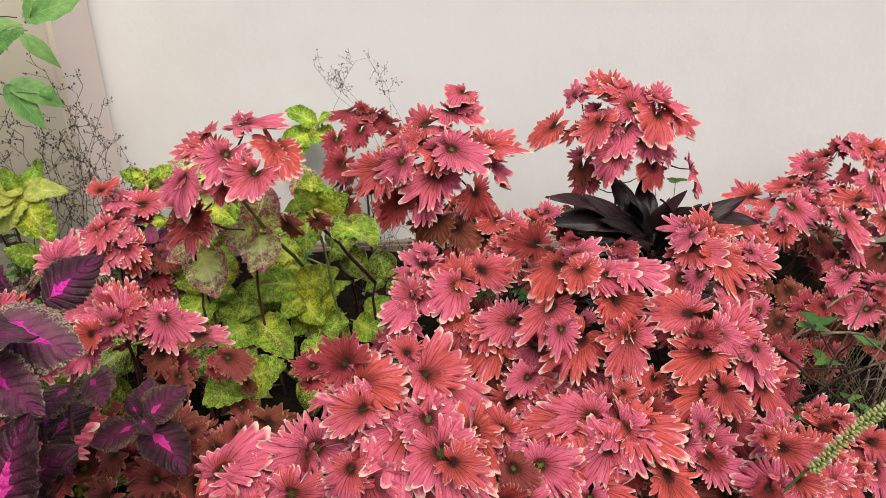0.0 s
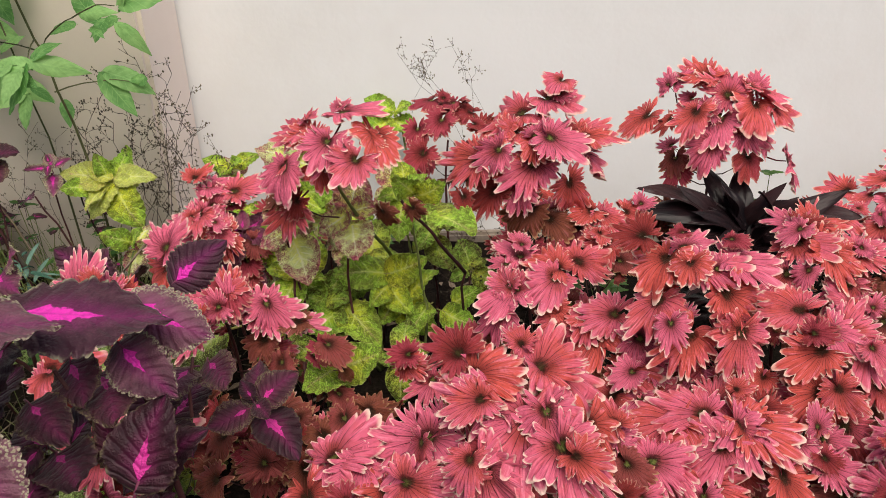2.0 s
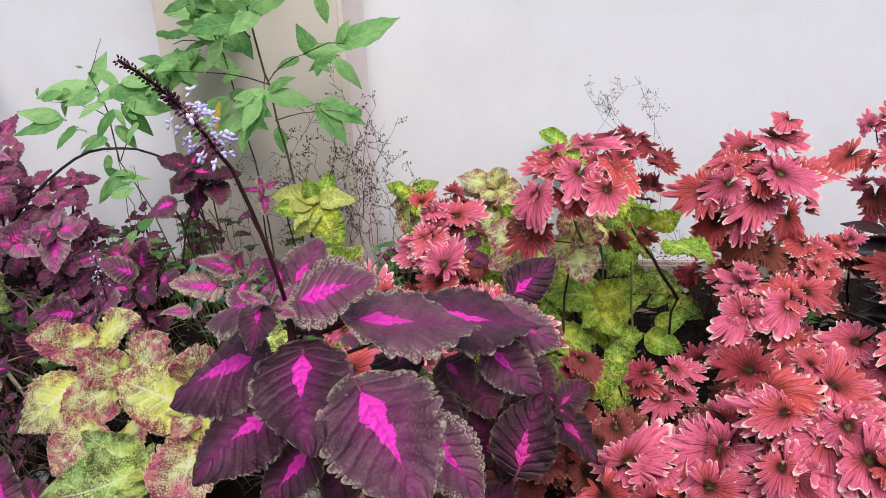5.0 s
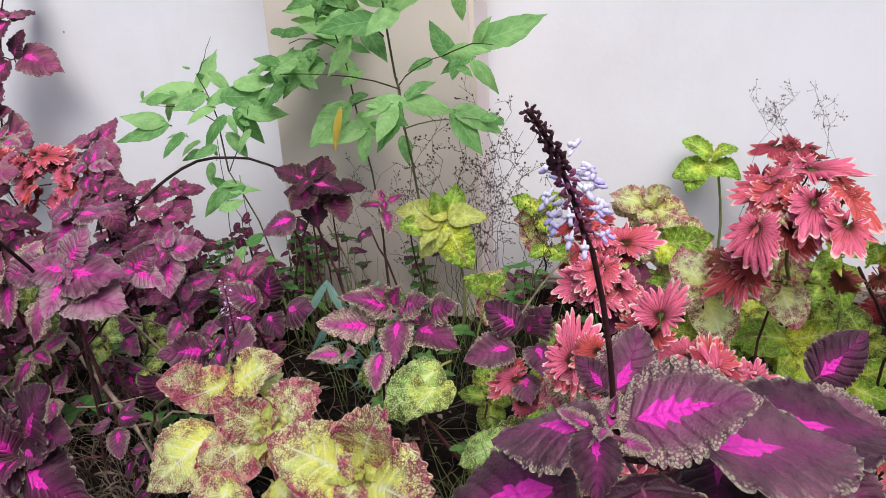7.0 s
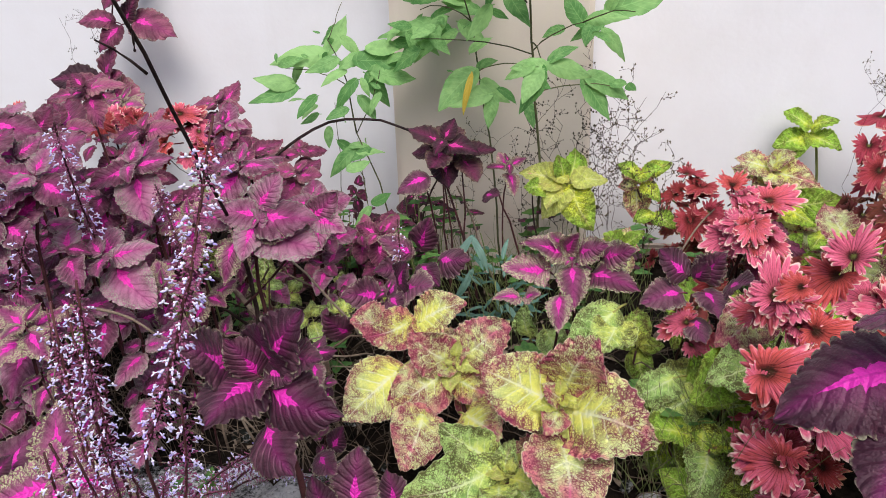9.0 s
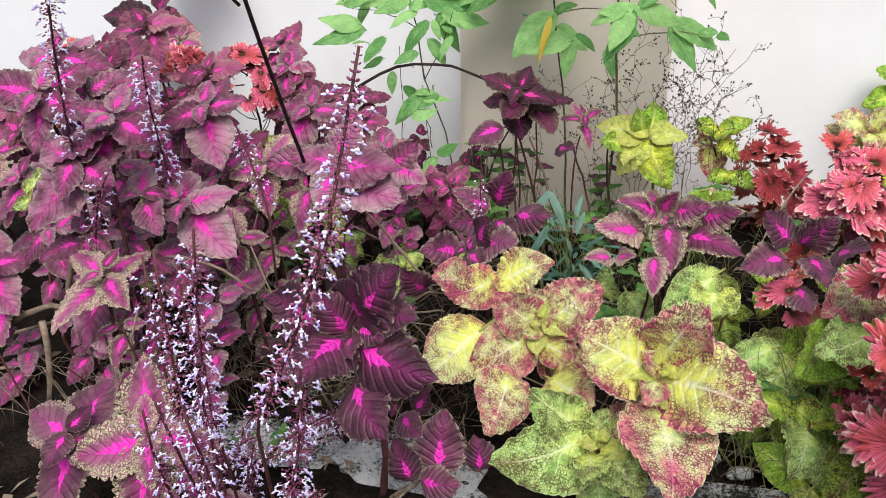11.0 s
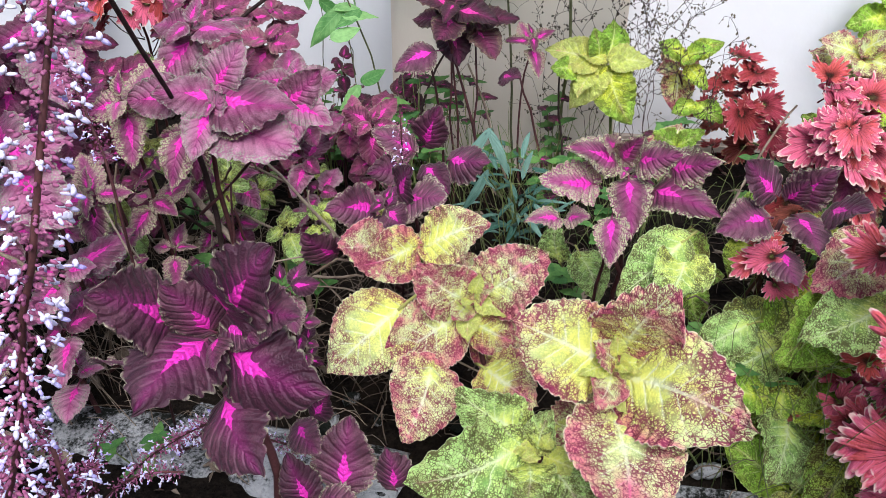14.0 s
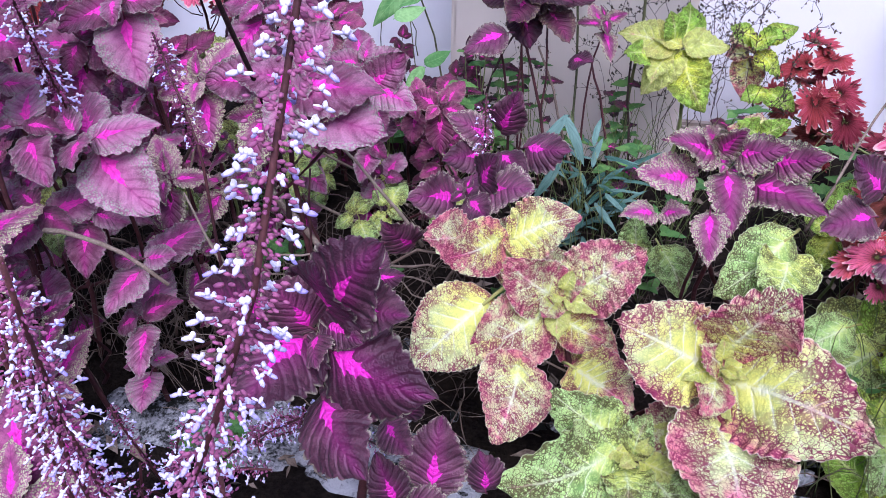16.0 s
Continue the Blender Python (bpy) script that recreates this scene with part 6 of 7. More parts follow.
for i in range(26):
    r = left_shrub.rng
    q = Vector(r.choice(((-1.47, 1.60, 0.64), (-1.56, 1.58, 0.60), (-1.36, 1.56, 0.59), (-1.42, 1.55, 0.41), (-1.44, 1.62, 0.70), (-1.40, 1.55, 0.50), (-1.50, 1.66, 0.46))))
    q += Vector((r.uniform(-0.04, 0.04), r.uniform(-0.03, 0.03), r.uniform(-0.04, 0.04)))
    left_shrub.leaf(GREEN, q, q + Vector((r.uniform(-0.055, 0.055), r.uniform(-0.03, 0.02), r.uniform(-0.05, 0.02))))
arch = Plant("fallen_branch", -1.74, 1.47, "dark bare branch arching over the coleus", "branch", z=0.10)
arch.stem(bent((-1.74, 1.47, 0.22), (-1.60, 1.50, 0.40), (-0.01, 0, 0.01), 5) + bent((-1.57, 1.505, 0.425), (-1.25, 1.52, 0.465), (0, 0, 0.055), 8, 0.003, arch.rng), 0.0042, 0.0026, M_BARK)
stick = Plant("fallen_branch", -1.45, 1.0, "straight dark bare stick leaning out of the coleus", "branch")
stick.stem(bent((-1.455, 1.02, 0.40), (-1.36, 0.55, 0.94), (0.006, 0, 0.004), 8, 0.002, stick.rng), 0.0030, 0.0022, M_BARK)
stick.stem(bent((-1.50, 1.10, 0.03), (-1.455, 1.02, 0.40), (0.02, 0, 0), 5), 0.0044, 0.0038, M_BARK)
stick.stem(bent((-1.40, 0.745, 0.715), (-1.43, 0.70, 0.76), (0, 0, 0.004), 3), 0.0022, 0.0012, M_BARK, "twig", 5)
stick.stem(bent((-1.395, 0.72, 0.745), (-1.375, 0.69, 0.775), (0, 0, 0.0), 3), 0.0018, 0.0010, M_BARK, "twig", 5)

# ---- flower spikes ----
def floret_mesh(seed):
    """A small lipped flower 1 long along +Y: white hood and tube, lavender boat-shaped lower lip."""
    rng = random.Random(seed)
    bm = bmesh.new()
    for (cx, cy, cz), (sx, sy, sz), mi in (((0, 0.20, 0.02), (0.07, 0.22, 0.07), 0), ((0.07, 0.42, 0.12), (0.11, 0.10, 0.15), 0), ((-0.07, 0.41, 0.13), (0.11, 0.10, 0.14), 0), ((0, 0.60, -0.03), (0.11, 0.24, 0.10), 1)):
        made = bmesh.ops.create_icosphere(bm, subdivisions=1, radius=1.0)["verts"]
        tilt = Matrix.Rotation(rng.uniform(-0.2, 0.2) - (0.35 if mi else 0.0), 4, "X")
        for v in made:
            v.co = tilt @ Vector((v.co.x * sx, v.co.y * sy, v.co.z * sz)) + Vector((cx, cy, cz))
        for f in {f for v in made for f in v.link_faces}:
            f.material_index, f.smooth = mi, True
    me = bpy.data.meshes.new("floret")
    bm.to_mesh(me)
    bm.free()
    me.materials.append(M_PETAL), me.materials.append(M_LIP)
    return me


def bud_mesh(name, mat, seed):
    rng = random.Random(seed)
    bm = bmesh.new()
    bmesh.ops.create_icosphere(bm, subdivisions=1, radius=1.0)
    for v in bm.verts:
        v.co = Vector((v.co.x * 0.34, v.co.y * 0.70 + 0.4, v.co.z * 0.34)) * rng.uniform(0.88, 1.12)
    for f in bm.faces:
        f.smooth = True
    me = bpy.data.meshes.new(name)
    bm.to_mesh(me)
    bm.free()
    me.materials.append(mat)
    return me


FLORETS = [floret_mesh(s) for s in (41, 42, 43)]
CALYXES = [bud_mesh("calyx", M_CALYX, s) for s in (44, 45)]
BUDS = [bud_mesh("bud", M_BUD, s) for s in (46, 47)]


def aim(p, d, size, spin=0.0):
    """A pose at p with +Y along d."""
    d = Vector(d).normalized()
    x = d.cross(Vector((0, 0, 1)))
    x = x.normalized() if x.length > 1e-3 else Vector((1, 0, 0))
    turn = Matrix((x, d, x.cross(d))).transposed().to_4x4()
    return Matrix.Translation(p) @ turn @ Matrix.Rotation(spin, 4, "Y") @ Matrix.Diagonal((size, size, size, 1))


def along(points, f):
    """The place and direction at the share f of a line of points."""
    x = f * (len(points) - 1)
    i = min(int(x), len(points) - 2)
    a, b = Vector(points[i]), Vector(points[i + 1])
    return a.lerp(b, x - i), (b - a).normalized()


def flowering_spike(p, points, step=0.011, petal=0.011, first=0.3, bare_top=0.12, many=0.75, ring=6, buds=False, r0=0.0026, joined=False, reach=0.007):
    """A stalk with whorls: calyxes all the way, open flowers on most of it, dark buds at the tip."""
    r = p.rng
    spike = p.stem(points, r0, 0.0012, M_STEM, "flower_spike", 6)
    length = sum((Vector(b) - Vector(a)).length for a, b in zip(points, points[1:]))
    n = int(length * (1 - first) / step)
    cv, cf = [], []
    for i in range(n):
        f = first + (1 - first) * i / max(n - 1, 1)
        c, d = along(points, min(f, 0.999))
        s = d.orthogonal().normalized()
        t = d.cross(s)
        taper = 1.0 if f < 1 - bare_top else max(0.5, (1.02 - f) / bare_top)
        for k in range(ring):
            w = 2 * math.pi * (k + 0.5 * (i % 2)) / ring + r.uniform(-0.3, 0.3)
            out = (math.cos(w) * s + math.sin(w) * t)
            if f > 1 - bare_top:
                p.put("bud", r.choice(BUDS if buds else CALYXES), aim(c + out * 0.0020, out + d * 0.6, (0.0046 if buds else 0.0024) * taper), spike)
                continue
            m = aim(c + out * 0.0026, out + d * 0.2 - Vector((0, 0, 0.2)), 0.0036)
            if joined:
                for rad in (0.7, 1.6, 2.5):
                    m = aim(c + out * 0.0032 * rad * r.uniform(0.7, 1.3) + d * r.uniform(-0.004, 0.004), out + d * r.uniform(-0.5, 0.5) - Vector((0, 0, 0.3)), r.uniform(0.0018, 0.0031))
                    q = len(cv)
                    cv.extend(tuple(m @ v.co) for v in CALYXES[0].vertices)
                    cf.extend(tuple(q + i for i in g.vertices) for g in CALYXES[0].polygons)
            else:
                p.put("calyx", r.choice(CALYXES), m, spike)
            if r.random() < many / 2.4:
                p.put("floret", r.choice(FLORETS), aim(c + out * reach * r.uniform(0.7, 1.3), out - Vector((0, 0, 0.25)) + Vector((r.uniform(-0.3, 0.3), r.uniform(-0.3, 0.3), r.uniform(-0.2, 0.3))), petal * r.uniform(0.8, 1.2)), spike)
    if cv:
        ring = part("calyx", cv, cf, M_CALYX, None, kind="stuff")
        ring.parent = spike


flowering_spike(front, bent((-0.592, 0.47, 0.585), (-0.607, 0.432, 0.717), (0.003, 0, 0), 4) + bent((-0.612, 0.424, 0.731), (-0.633, 0.347, 0.809), (0.0, 0.004, 0.006), 6),
                0.0065, 0.0140, 0.46, 0.30, 1.7, 5, True, 0.0020)

FLOWER_LABEL = "flowering purple coleus with white and lavender flower spikes"


def flowering_plant(x, y, spikes, z=0.04):
    p = Plant("flowering_coleus", x, y, FLOWER_LABEL, "coleus", "flowering coleus plants", z)
    for points, step, petal, first, many in spikes:
        flowering_spike(p, points, step, petal * 0.98, first, 0.05, many * 1.35, 5, r0=0.0019, joined=True, reach=0.0085)
    return p


flowering_plant(-1.29, 0.52, [(bent((-1.30, 0.52, 0.06), (-1.250, 0.40, 0.42), (0.0, 0, 0), 5) + bent((-1.240, 0.390, 0.45), (-1.170, 0.372, 0.60), (0.004, 0, 0), 4) + bent((-1.163, 0.376, 0.62), (-1.148, 0.418, 0.735), (0, 0, 0), 4), 0.0085, 0.0100, 0.40, 1.1),
                              (bent((-1.29, 0.52, 0.06), (-1.235, 0.42, 0.34), (0.01, 0, 0), 5) + bent((-1.230, 0.41, 0.36), (-1.205, 0.40, 0.50), (0.004, 0, 0), 4), 0.0100, 0.0095, 0.42, 1.1)])
flowering_plant(-1.38, 0.54, [(bent((-1.37, 0.56, 0.06), (-1.335, 0.47, 0.36), (0, 0, 0), 4) + bent((-1.330, 0.46, 0.39), (-1.275, 0.395, 0.605), (-0.004, 0, 0), 5), 0.0105, 0.0100, 0.42, 1.0)]
                + [(bent((-1.37, 0.55, 0.06), top, (sag, -0.02, 0.0), 8), 0.0115, 0.0098, 0.52, 1.0) for top, sag in (
                    ((-1.315, 0.425, 0.565), 0.004), ((-1.352, 0.450, 0.555), -0.006), ((-1.405, 0.505, 0.520), -0.010), ((-1.330, 0.385, 0.450), 0.012), ((-1.290, 0.365, 0.460), 0.016), ((-1.372, 0.420, 0.410), -0.014))])
flowering_plant(-1.60, 0.88, [(bent((-1.62, 0.90, 0.06), (-1.575, 0.825, 0.44), (0, 0, 0), 4) + bent((-1.57, 0.815, 0.47), (-1.485, 0.675, 0.67), (-0.006, 0, 0.01), 6), 0.011, 0.011, 0.48, 1.0)])
flowering_plant(-1.45, 0.84, [(bent((-1.44, 0.83, 0.06), (-1.415, 0.785, 0.44), (0, 0, 0), 4) + bent((-1.42, 0.79, 0.46), (-1.470, 0.83, 0.55), (0, 0, 0.004), 4), 0.009, 0.008, 0.55, 0.9)])
flowering_plant(-1.66, 0.75, [(bent((-1.67, 0.77, 0.06), (-1.645, 0.73, 0.50), (0, 0, 0), 4) + bent((-1.64, 0.725, 0.54), (-1.52, 0.61, 0.80), (-0.006, 0, 0.01), 6), 0.012, 0.011, 0.46, 1.0),
                              (bent((-1.66, 0.74, 0.30), (-1.58, 0.70, 0.52), (-0.01, 0, 0.02), 6), 0.012, 0.010, 0.5, 1.0)])
flowering_plant(-1.42, 0.80, [(bent((-1.42, 0.80, 0.05), (-1.38 + 0.05 * i, 0.74 + 0.03 * (i % 2), 0.11 + 0.02 * (i % 3)), (0, 0, 0.03), 6), 0.010, 0.008, 0.25, 1.0) for i in range(4)], 0.05)
flowering_plant(-1.47, 0.70, [(bent((-1.47, 0.70, 0.05), (-1.55 + 0.055 * i, 0.62 + 0.05 * (i % 3), 0.17 + 0.05 * (i % 2)), (0, -0.01, 0.03), 6), 0.010, 0.0095, 0.3, 1.0) for i in range(6)], 0.05)
flowering_plant(-1.40, 0.62, [(bent((-1.40, 0.62, 0.04), (-1.46 + 0.06 * i, 0.54 + 0.03 * (i % 2), 0.20 + 0.04 * (i % 3)), (0, -0.01, 0.02), 6), 0.010, 0.0095, 0.3, 1.0) for i in range(4)], 0.04)
flowering_plant(-1.19, 1.11, [(bent((-1.20, 1.11, 0.10), (-1.188, 1.07, 0.425), (0.003, 0, 0), 7), 0.009, 0.009, 0.70, 0.9)])
p = Plant("flowering_coleus", 0.36, 0.80, "pale seeding flower spike leaning out of the red coleus", "coleus", "flowering coleus plants")
pts = bent((0.36, 0.79, 0.08), (0.405, 0.735, 0.225), (0, 0, 0), 3) + bent((0.412, 0.725, 0.238), (0.56, 0.735, 0.352), (-0.012, 0, 0.012), 6)
spike = p.stem(pts, 0.002, 0.0014, M_GREENSTEM, "flower_spike")
GREEN_CALYX = [bud_mesh("calyx", M_SPIKE, 48), bud_mesh("calyx", M_SPIKE, 49)]
for i in range(46):
    c, d = along(pts, 0.35 + 0.64 * i / 45)
    for k in range(4):
        w = k * 1.5708 + i * 0.8
        s = d.orthogonal().normalized()
        out = math.cos(w) * s + math.sin(w) * d.cross(s)
        p.put("calyx", p.rng.choice(GREEN_CALYX), aim(c + out * 0.002, out + d * 0.3, 0.0062), spike)
    if i < 18 and i % 2:
        p.put("floret", p.rng.choice(FLORETS), aim(c + out * 0.005, out, 0.009), spike)


# ---- thin weeds with seed heads ----
def wisp(x, y, tops, label, z=0.03, r0=0.0007, twigs=5, spread=0.045, fork=0.45):
    """A thin dry weed: forked hair-thin stems that end in tiny capsules."""
    p = Plant("seeding_weed", x, y, label, "weed", "thin seeding weeds", z)
    r = p.rng
    sv, sf, cv, cf = [], [], [], []
    ball = [Vector(q) for q in ((1, 0, 0), (-1, 0, 0), (0, 1, 0), (0, -1, 0), (0, 0, 1.3), (0, 0, -1.3))]
    tri = ((0, 2, 4), (2, 1, 4), (1, 3, 4), (3, 0, 4), (2, 0, 5), (1, 2, 5), (3, 1, 5), (0, 3, 5))

    def seed(q, s):
        n = len(cv)
        cv.extend(tuple(q + b * s) for b in ball)
        cf.extend(tuple(n + i for i in t) for t in tri)

    for top in tops:
        pts = bent((x + r.uniform(-0.03, 0.03), y + r.uniform(-0.02, 0.02), z), top, (r.uniform(-0.10, 0.10), r.uniform(-0.03, 0.03), r.uniform(-0.02, 0.03)), 14, 0.012, r)
        tube_into(sv, sf, pts, r0, r0 * 0.55, 4)
        for k in range(twigs):
            c, d = along(pts, fork + (1 - fork) * k / twigs + r.uniform(0, 0.05))
            side = Vector((r.uniform(-1, 1), r.uniform(-0.7, 0.5), r.uniform(0.0, 0.9))).normalized()
            e = c + side * spread * r.uniform(0.6, 1.5)
            twig = bent(c, e, (r.uniform(-0.008, 0.008), 0, r.uniform(-0.004, 0.014)), 5, 0.003, r)
            tube_into(sv, sf, twig, r0 * 0.65, r0 * 0.4, 3)
            seed(e, r.uniform(0.0010, 0.0019))
            for m in range(5):
                c2, d2 = along(twig, r.uniform(0.25, 0.98))
                e2 = c2 + (d2 * 0.6 + Vector((r.uniform(-1, 1), r.uniform(-0.6, 0.6), r.uniform(-0.6, 1)))).normalized() * r.uniform(0.006, 0.018)
                tube_into(sv, sf, [c2, e2], r0 * 0.4, r0 * 0.35, 3)
                seed(e2, r.uniform(0.9, 2.3) * (0.0003 + r0))
        for k in range(6):
            c, d = along(pts, r.uniform(0.35, 0.97))
            seed(c + Vector((r.uniform(-0.004, 0.004), -0.002, 0)), r.uniform(0.0012, 0.0024))
    part("stem", sv, sf, M_BARK, p.ob), part("capsule", cv, cf, M_SEED, p.ob, kind="stuff")
    return p


wisp(-0.80, 1.66, [(-0.722, 1.60, 0.545), (-0.76, 1.62, 0.53), (-0.70, 1.58, 0.42), (-0.79, 1.6, 0.42), (-0.83, 1.62, 0.46), (-0.73, 1.63, 0.36), (-0.86, 1.63, 0.35)], "thin dark weed with tiny seed capsules before the wall", r0=0.0009, twigs=7)
wisp(-0.86, 1.68, [(-0.79, 1.64, 0.60), (-0.82, 1.66, 0.52), (-0.72, 1.64, 0.45), (-0.90, 1.66, 0.62)], "bushy dark weed with tiny seed capsules beside the pilaster", r0=0.0009, twigs=8)
wisp(-0.93, 1.66, [(-0.90, 1.62, 0.56), (-0.88, 1.60, 0.50), (-0.96, 1.64, 0.52), (-1.02, 1.62, 0.48), (-0.93, 1.66, 0.58), (-0.86, 1.66, 0.44), (-1.06, 1.62, 0.40), (-0.98, 1.6, 0.42)],
     "bushy dark weed with tiny seed capsules before the pilaster", r0=0.0009, twigs=9)
wisp(-1.10, 1.68, [(-1.11, 1.64, 0.47), (-1.16, 1.62, 0.40), (-1.05, 1.65, 0.45), (-1.20, 1.64, 0.34)], "thin dark weed with tiny seed capsules before the pilaster")
wisp(-0.20, 1.80, [(-0.298, 1.73, 0.575), (-0.275, 1.73, 0.535), (-0.245, 1.73, 0.555), (-0.205, 1.73, 0.580), (-0.170, 1.73, 0.575), (-0.150, 1.73, 0.545)], "thin weed with pale seed heads above the red coleus", fork=0.88, spread=0.022, twigs=4, r0=0.0006)
wisp(-0.10, 1.33, [(-0.16, 1.30, 0.37), (-0.08, 1.30, 0.36), (-0.20, 1.32, 0.33), (-0.05, 1.32, 0.30), (-0.14, 1.28, 0.31)], "tangled thin dry weed between coleus shoots", twigs=9, spread=0.06, fork=0.3)
wisp(-2.28, 1.86, [(-2.25, 1.84, 0.72), (-2.20, 1.84, 0.66), (-2.32, 1.84, 0.70)], "thin pale weed against the wall", fork=0.6, spread=0.03)

# ---- black strap-leaved plant ----
black = Plant("cordyline", 0.39, 1.40, "blackish strap-leaved plant with glossy arching leaves", "plant")
black.rise((0.385, 1.38, 0.26), 0.012, 0.009, M_BARK)
for i in range(64):
    r = black.rng
    w = i * 2.39996
    out = Vector((math.cos(w), math.sin(w) * 0.7 - 0.15, 0))
    b = Vector((0.375, 1.38, 0.08 + 0.18 * (i % 34) / 34.0)) + out * r.uniform(0.01, 0.07)
    black.set_leaf(BLACK, b, out + Vector((0, 0, 0.25 + 0.5 * r.random())), Vector((0, -0.3, 1)) - out * 0.4, r.uniform(0.08, 0.115))
for b, t in (((0.34, 1.37, 0.29), (0.205, 1.32, 0.385)), ((0.33, 1.38, 0.30), (0.215, 1.35, 0.405)), ((0.335, 1.37, 0.285), (0.285, 1.33, 0.375)), ((0.355, 1.38, 0.29), (0.350, 1.34, 0.385)),
             ((0.375, 1.38, 0.29), (0.388, 1.33, 0.37)), ((0.425, 1.37, 0.295), (0.395, 1.32, 0.378)), ((0.435, 1.37, 0.295), (0.515, 1.33, 0.372)), ((0.45, 1.37, 0.30), (0.562, 1.33, 0.330)),
             ((0.46, 1.37, 0.285), (0.560, 1.32, 0.296)), ((0.34, 1.37, 0.28), (0.258, 1.32, 0.315)), ((0.395, 1.37, 0.295), (0.466, 1.32, 0.352)), ((0.32, 1.37, 0.295), (0.240, 1.33, 0.300)),
             ((0.36, 1.36, 0.28), (0.31, 1.31, 0.345)), ((0.41, 1.36, 0.28), (0.43, 1.31, 0.35)), ((0.35, 1.39, 0.29), (0.32, 1.42, 0.40)), ((0.44, 1.36, 0.28), (0.50, 1.30, 0.31))):
    black.leaf(BLACK, b, t, (0.0, -0.55, 0.9))

for i in range(20):
    r = black.rng
    w = i * 2.39996
    out = Vector((math.cos(w), math.sin(w) * 0.6 - 0.25, 0))
    b = Vector((0.385, 1.365, 0.24 + 0.06 * (i % 5) / 5.0)) + out * r.uniform(0.01, 0.04)
    black.set_leaf(BLACK, b, out * r.uniform(0.5, 1.1) + Vector((0, 0, r.uniform(0.2, 0.9))), Vector((0, -0.5, 0.9)) - out * 0.3, r.uniform(0.075, 0.110))

# ---- small weeds ----
blue = Plant("grassy_weed", -1.06, 1.40, "low bluish-green weed with narrow leaves", "weed", "small weeds")
for i in range(70):
    r = blue.rng
    w = i * 2.39996
    out = Vector((math.cos(w), math.sin(w), 0))
    h = r.uniform(0.05, 0.24)
    b = Vector((-1.05, 1.37, h)) + out * r.uniform(0.0, 0.075)
    blue.set_leaf(GLAUCOUS, b, out + Vector((0, 0, r.uniform(-0.1, 1.0))), Vector((0, -0.2, 1)), r.uniform(0.032, 0.062))
blue.leaf(GLAUCOUS, (-1.10, 1.28, 0.315), (-1.155, 1.26, 0.245)), blue.leaf(GLAUCOUS, (-1.095, 1.28, 0.315), (-1.06, 1.25, 0.255)), blue.leaf(GLAUCOUS, (-1.10, 1.29, 0.24), (-1.135, 1.25, 0.185))
for i in range(7):
    r = blue.rng
    blue.rise((-1.06 + r.uniform(-0.06, 0.06), 1.36 + r.uniform(-0.08, 0.04), r.uniform(0.16, 0.32)), 0.0014, 0.0009, M_GREENSTEM)


def small_weed(x, y, h, n, size, kinds=WEED, label="small green weed in the shade of the bed"):
    p = Plant("small_weed", x, y, label, "weed", "small weeds", ground_height(x, y))
    r = p.rng
    for i in range(n):
        top = Vector((x + r.uniform(-0.04, 0.04), y + r.uniform(-0.04, 0.03), p.base.z + h * r.uniform(0.4, 1.0)))
        p.stem(bent(p.base, top, (0, 0, 0), 3), 0.0011, 0.0008, M_GREENSTEM, "stem", 4)
        w = r.uniform(0, 6.28)
        for k in range(3):
            out = Vector((math.cos(w + 2.1 * k), math.sin(w + 2.1 * k), r.uniform(0.0, 0.4)))
            p.set_leaf(kinds, top, out, (0, -0.3, 1), size * r.uniform(0.7, 1.1))


weed_rng = random.Random(12)
for x, y, h, n, s in ((0.63, 1.12, 0.27, 4, 0.035), (0.67, 1.06, 0.07, 5, 0.025), (0.58, 1.10, 0.06, 4, 0.03), (0.44, 1.48, 0.36, 5, 0.03), (0.05, 1.40, 0.30, 5, 0.03), (0.13, 1.42, 0.22, 5, 0.035),
                      (-0.72, 0.98, 0.16, 8, 0.022), (-0.66, 1.02, 0.14, 8, 0.022), (-0.78, 1.02, 0.15, 7, 0.022), (-0.95, 1.22, 0.10, 6, 0.03), (-1.14, 1.12, 0.08, 6, 0.03), (-1.35, 1.12, 0.10, 6, 0.035),
                      (-1.50, 1.10, 0.12, 6, 0.035), (-1.44, 0.76, 0.07, 4, 0.025), (-0.55, 1.38, 0.15, 6, 0.03), (-0.35, 1.55, 0.2, 6, 0.03), (-1.25, 1.55, 0.14, 8, 0.035), (-1.1, 1.58, 0.12, 8, 0.03),
                      (-0.9, 1.4, 0.14, 7, 0.03), (-1.62, 1.3, 0.1, 6, 0.04), (-0.45, 1.2, 0.1, 6, 0.03), (-0.15, 1.18, 0.1, 5, 0.03), (-0.62, 1.5, 0.16, 6, 0.035), (-0.78, 1.62, 0.16, 7, 0.03)):
    small_weed(x, y, h, n, s)


for i in range(16):
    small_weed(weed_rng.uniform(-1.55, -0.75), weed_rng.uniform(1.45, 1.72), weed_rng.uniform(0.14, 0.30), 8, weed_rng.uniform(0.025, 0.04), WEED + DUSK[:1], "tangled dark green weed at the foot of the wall")


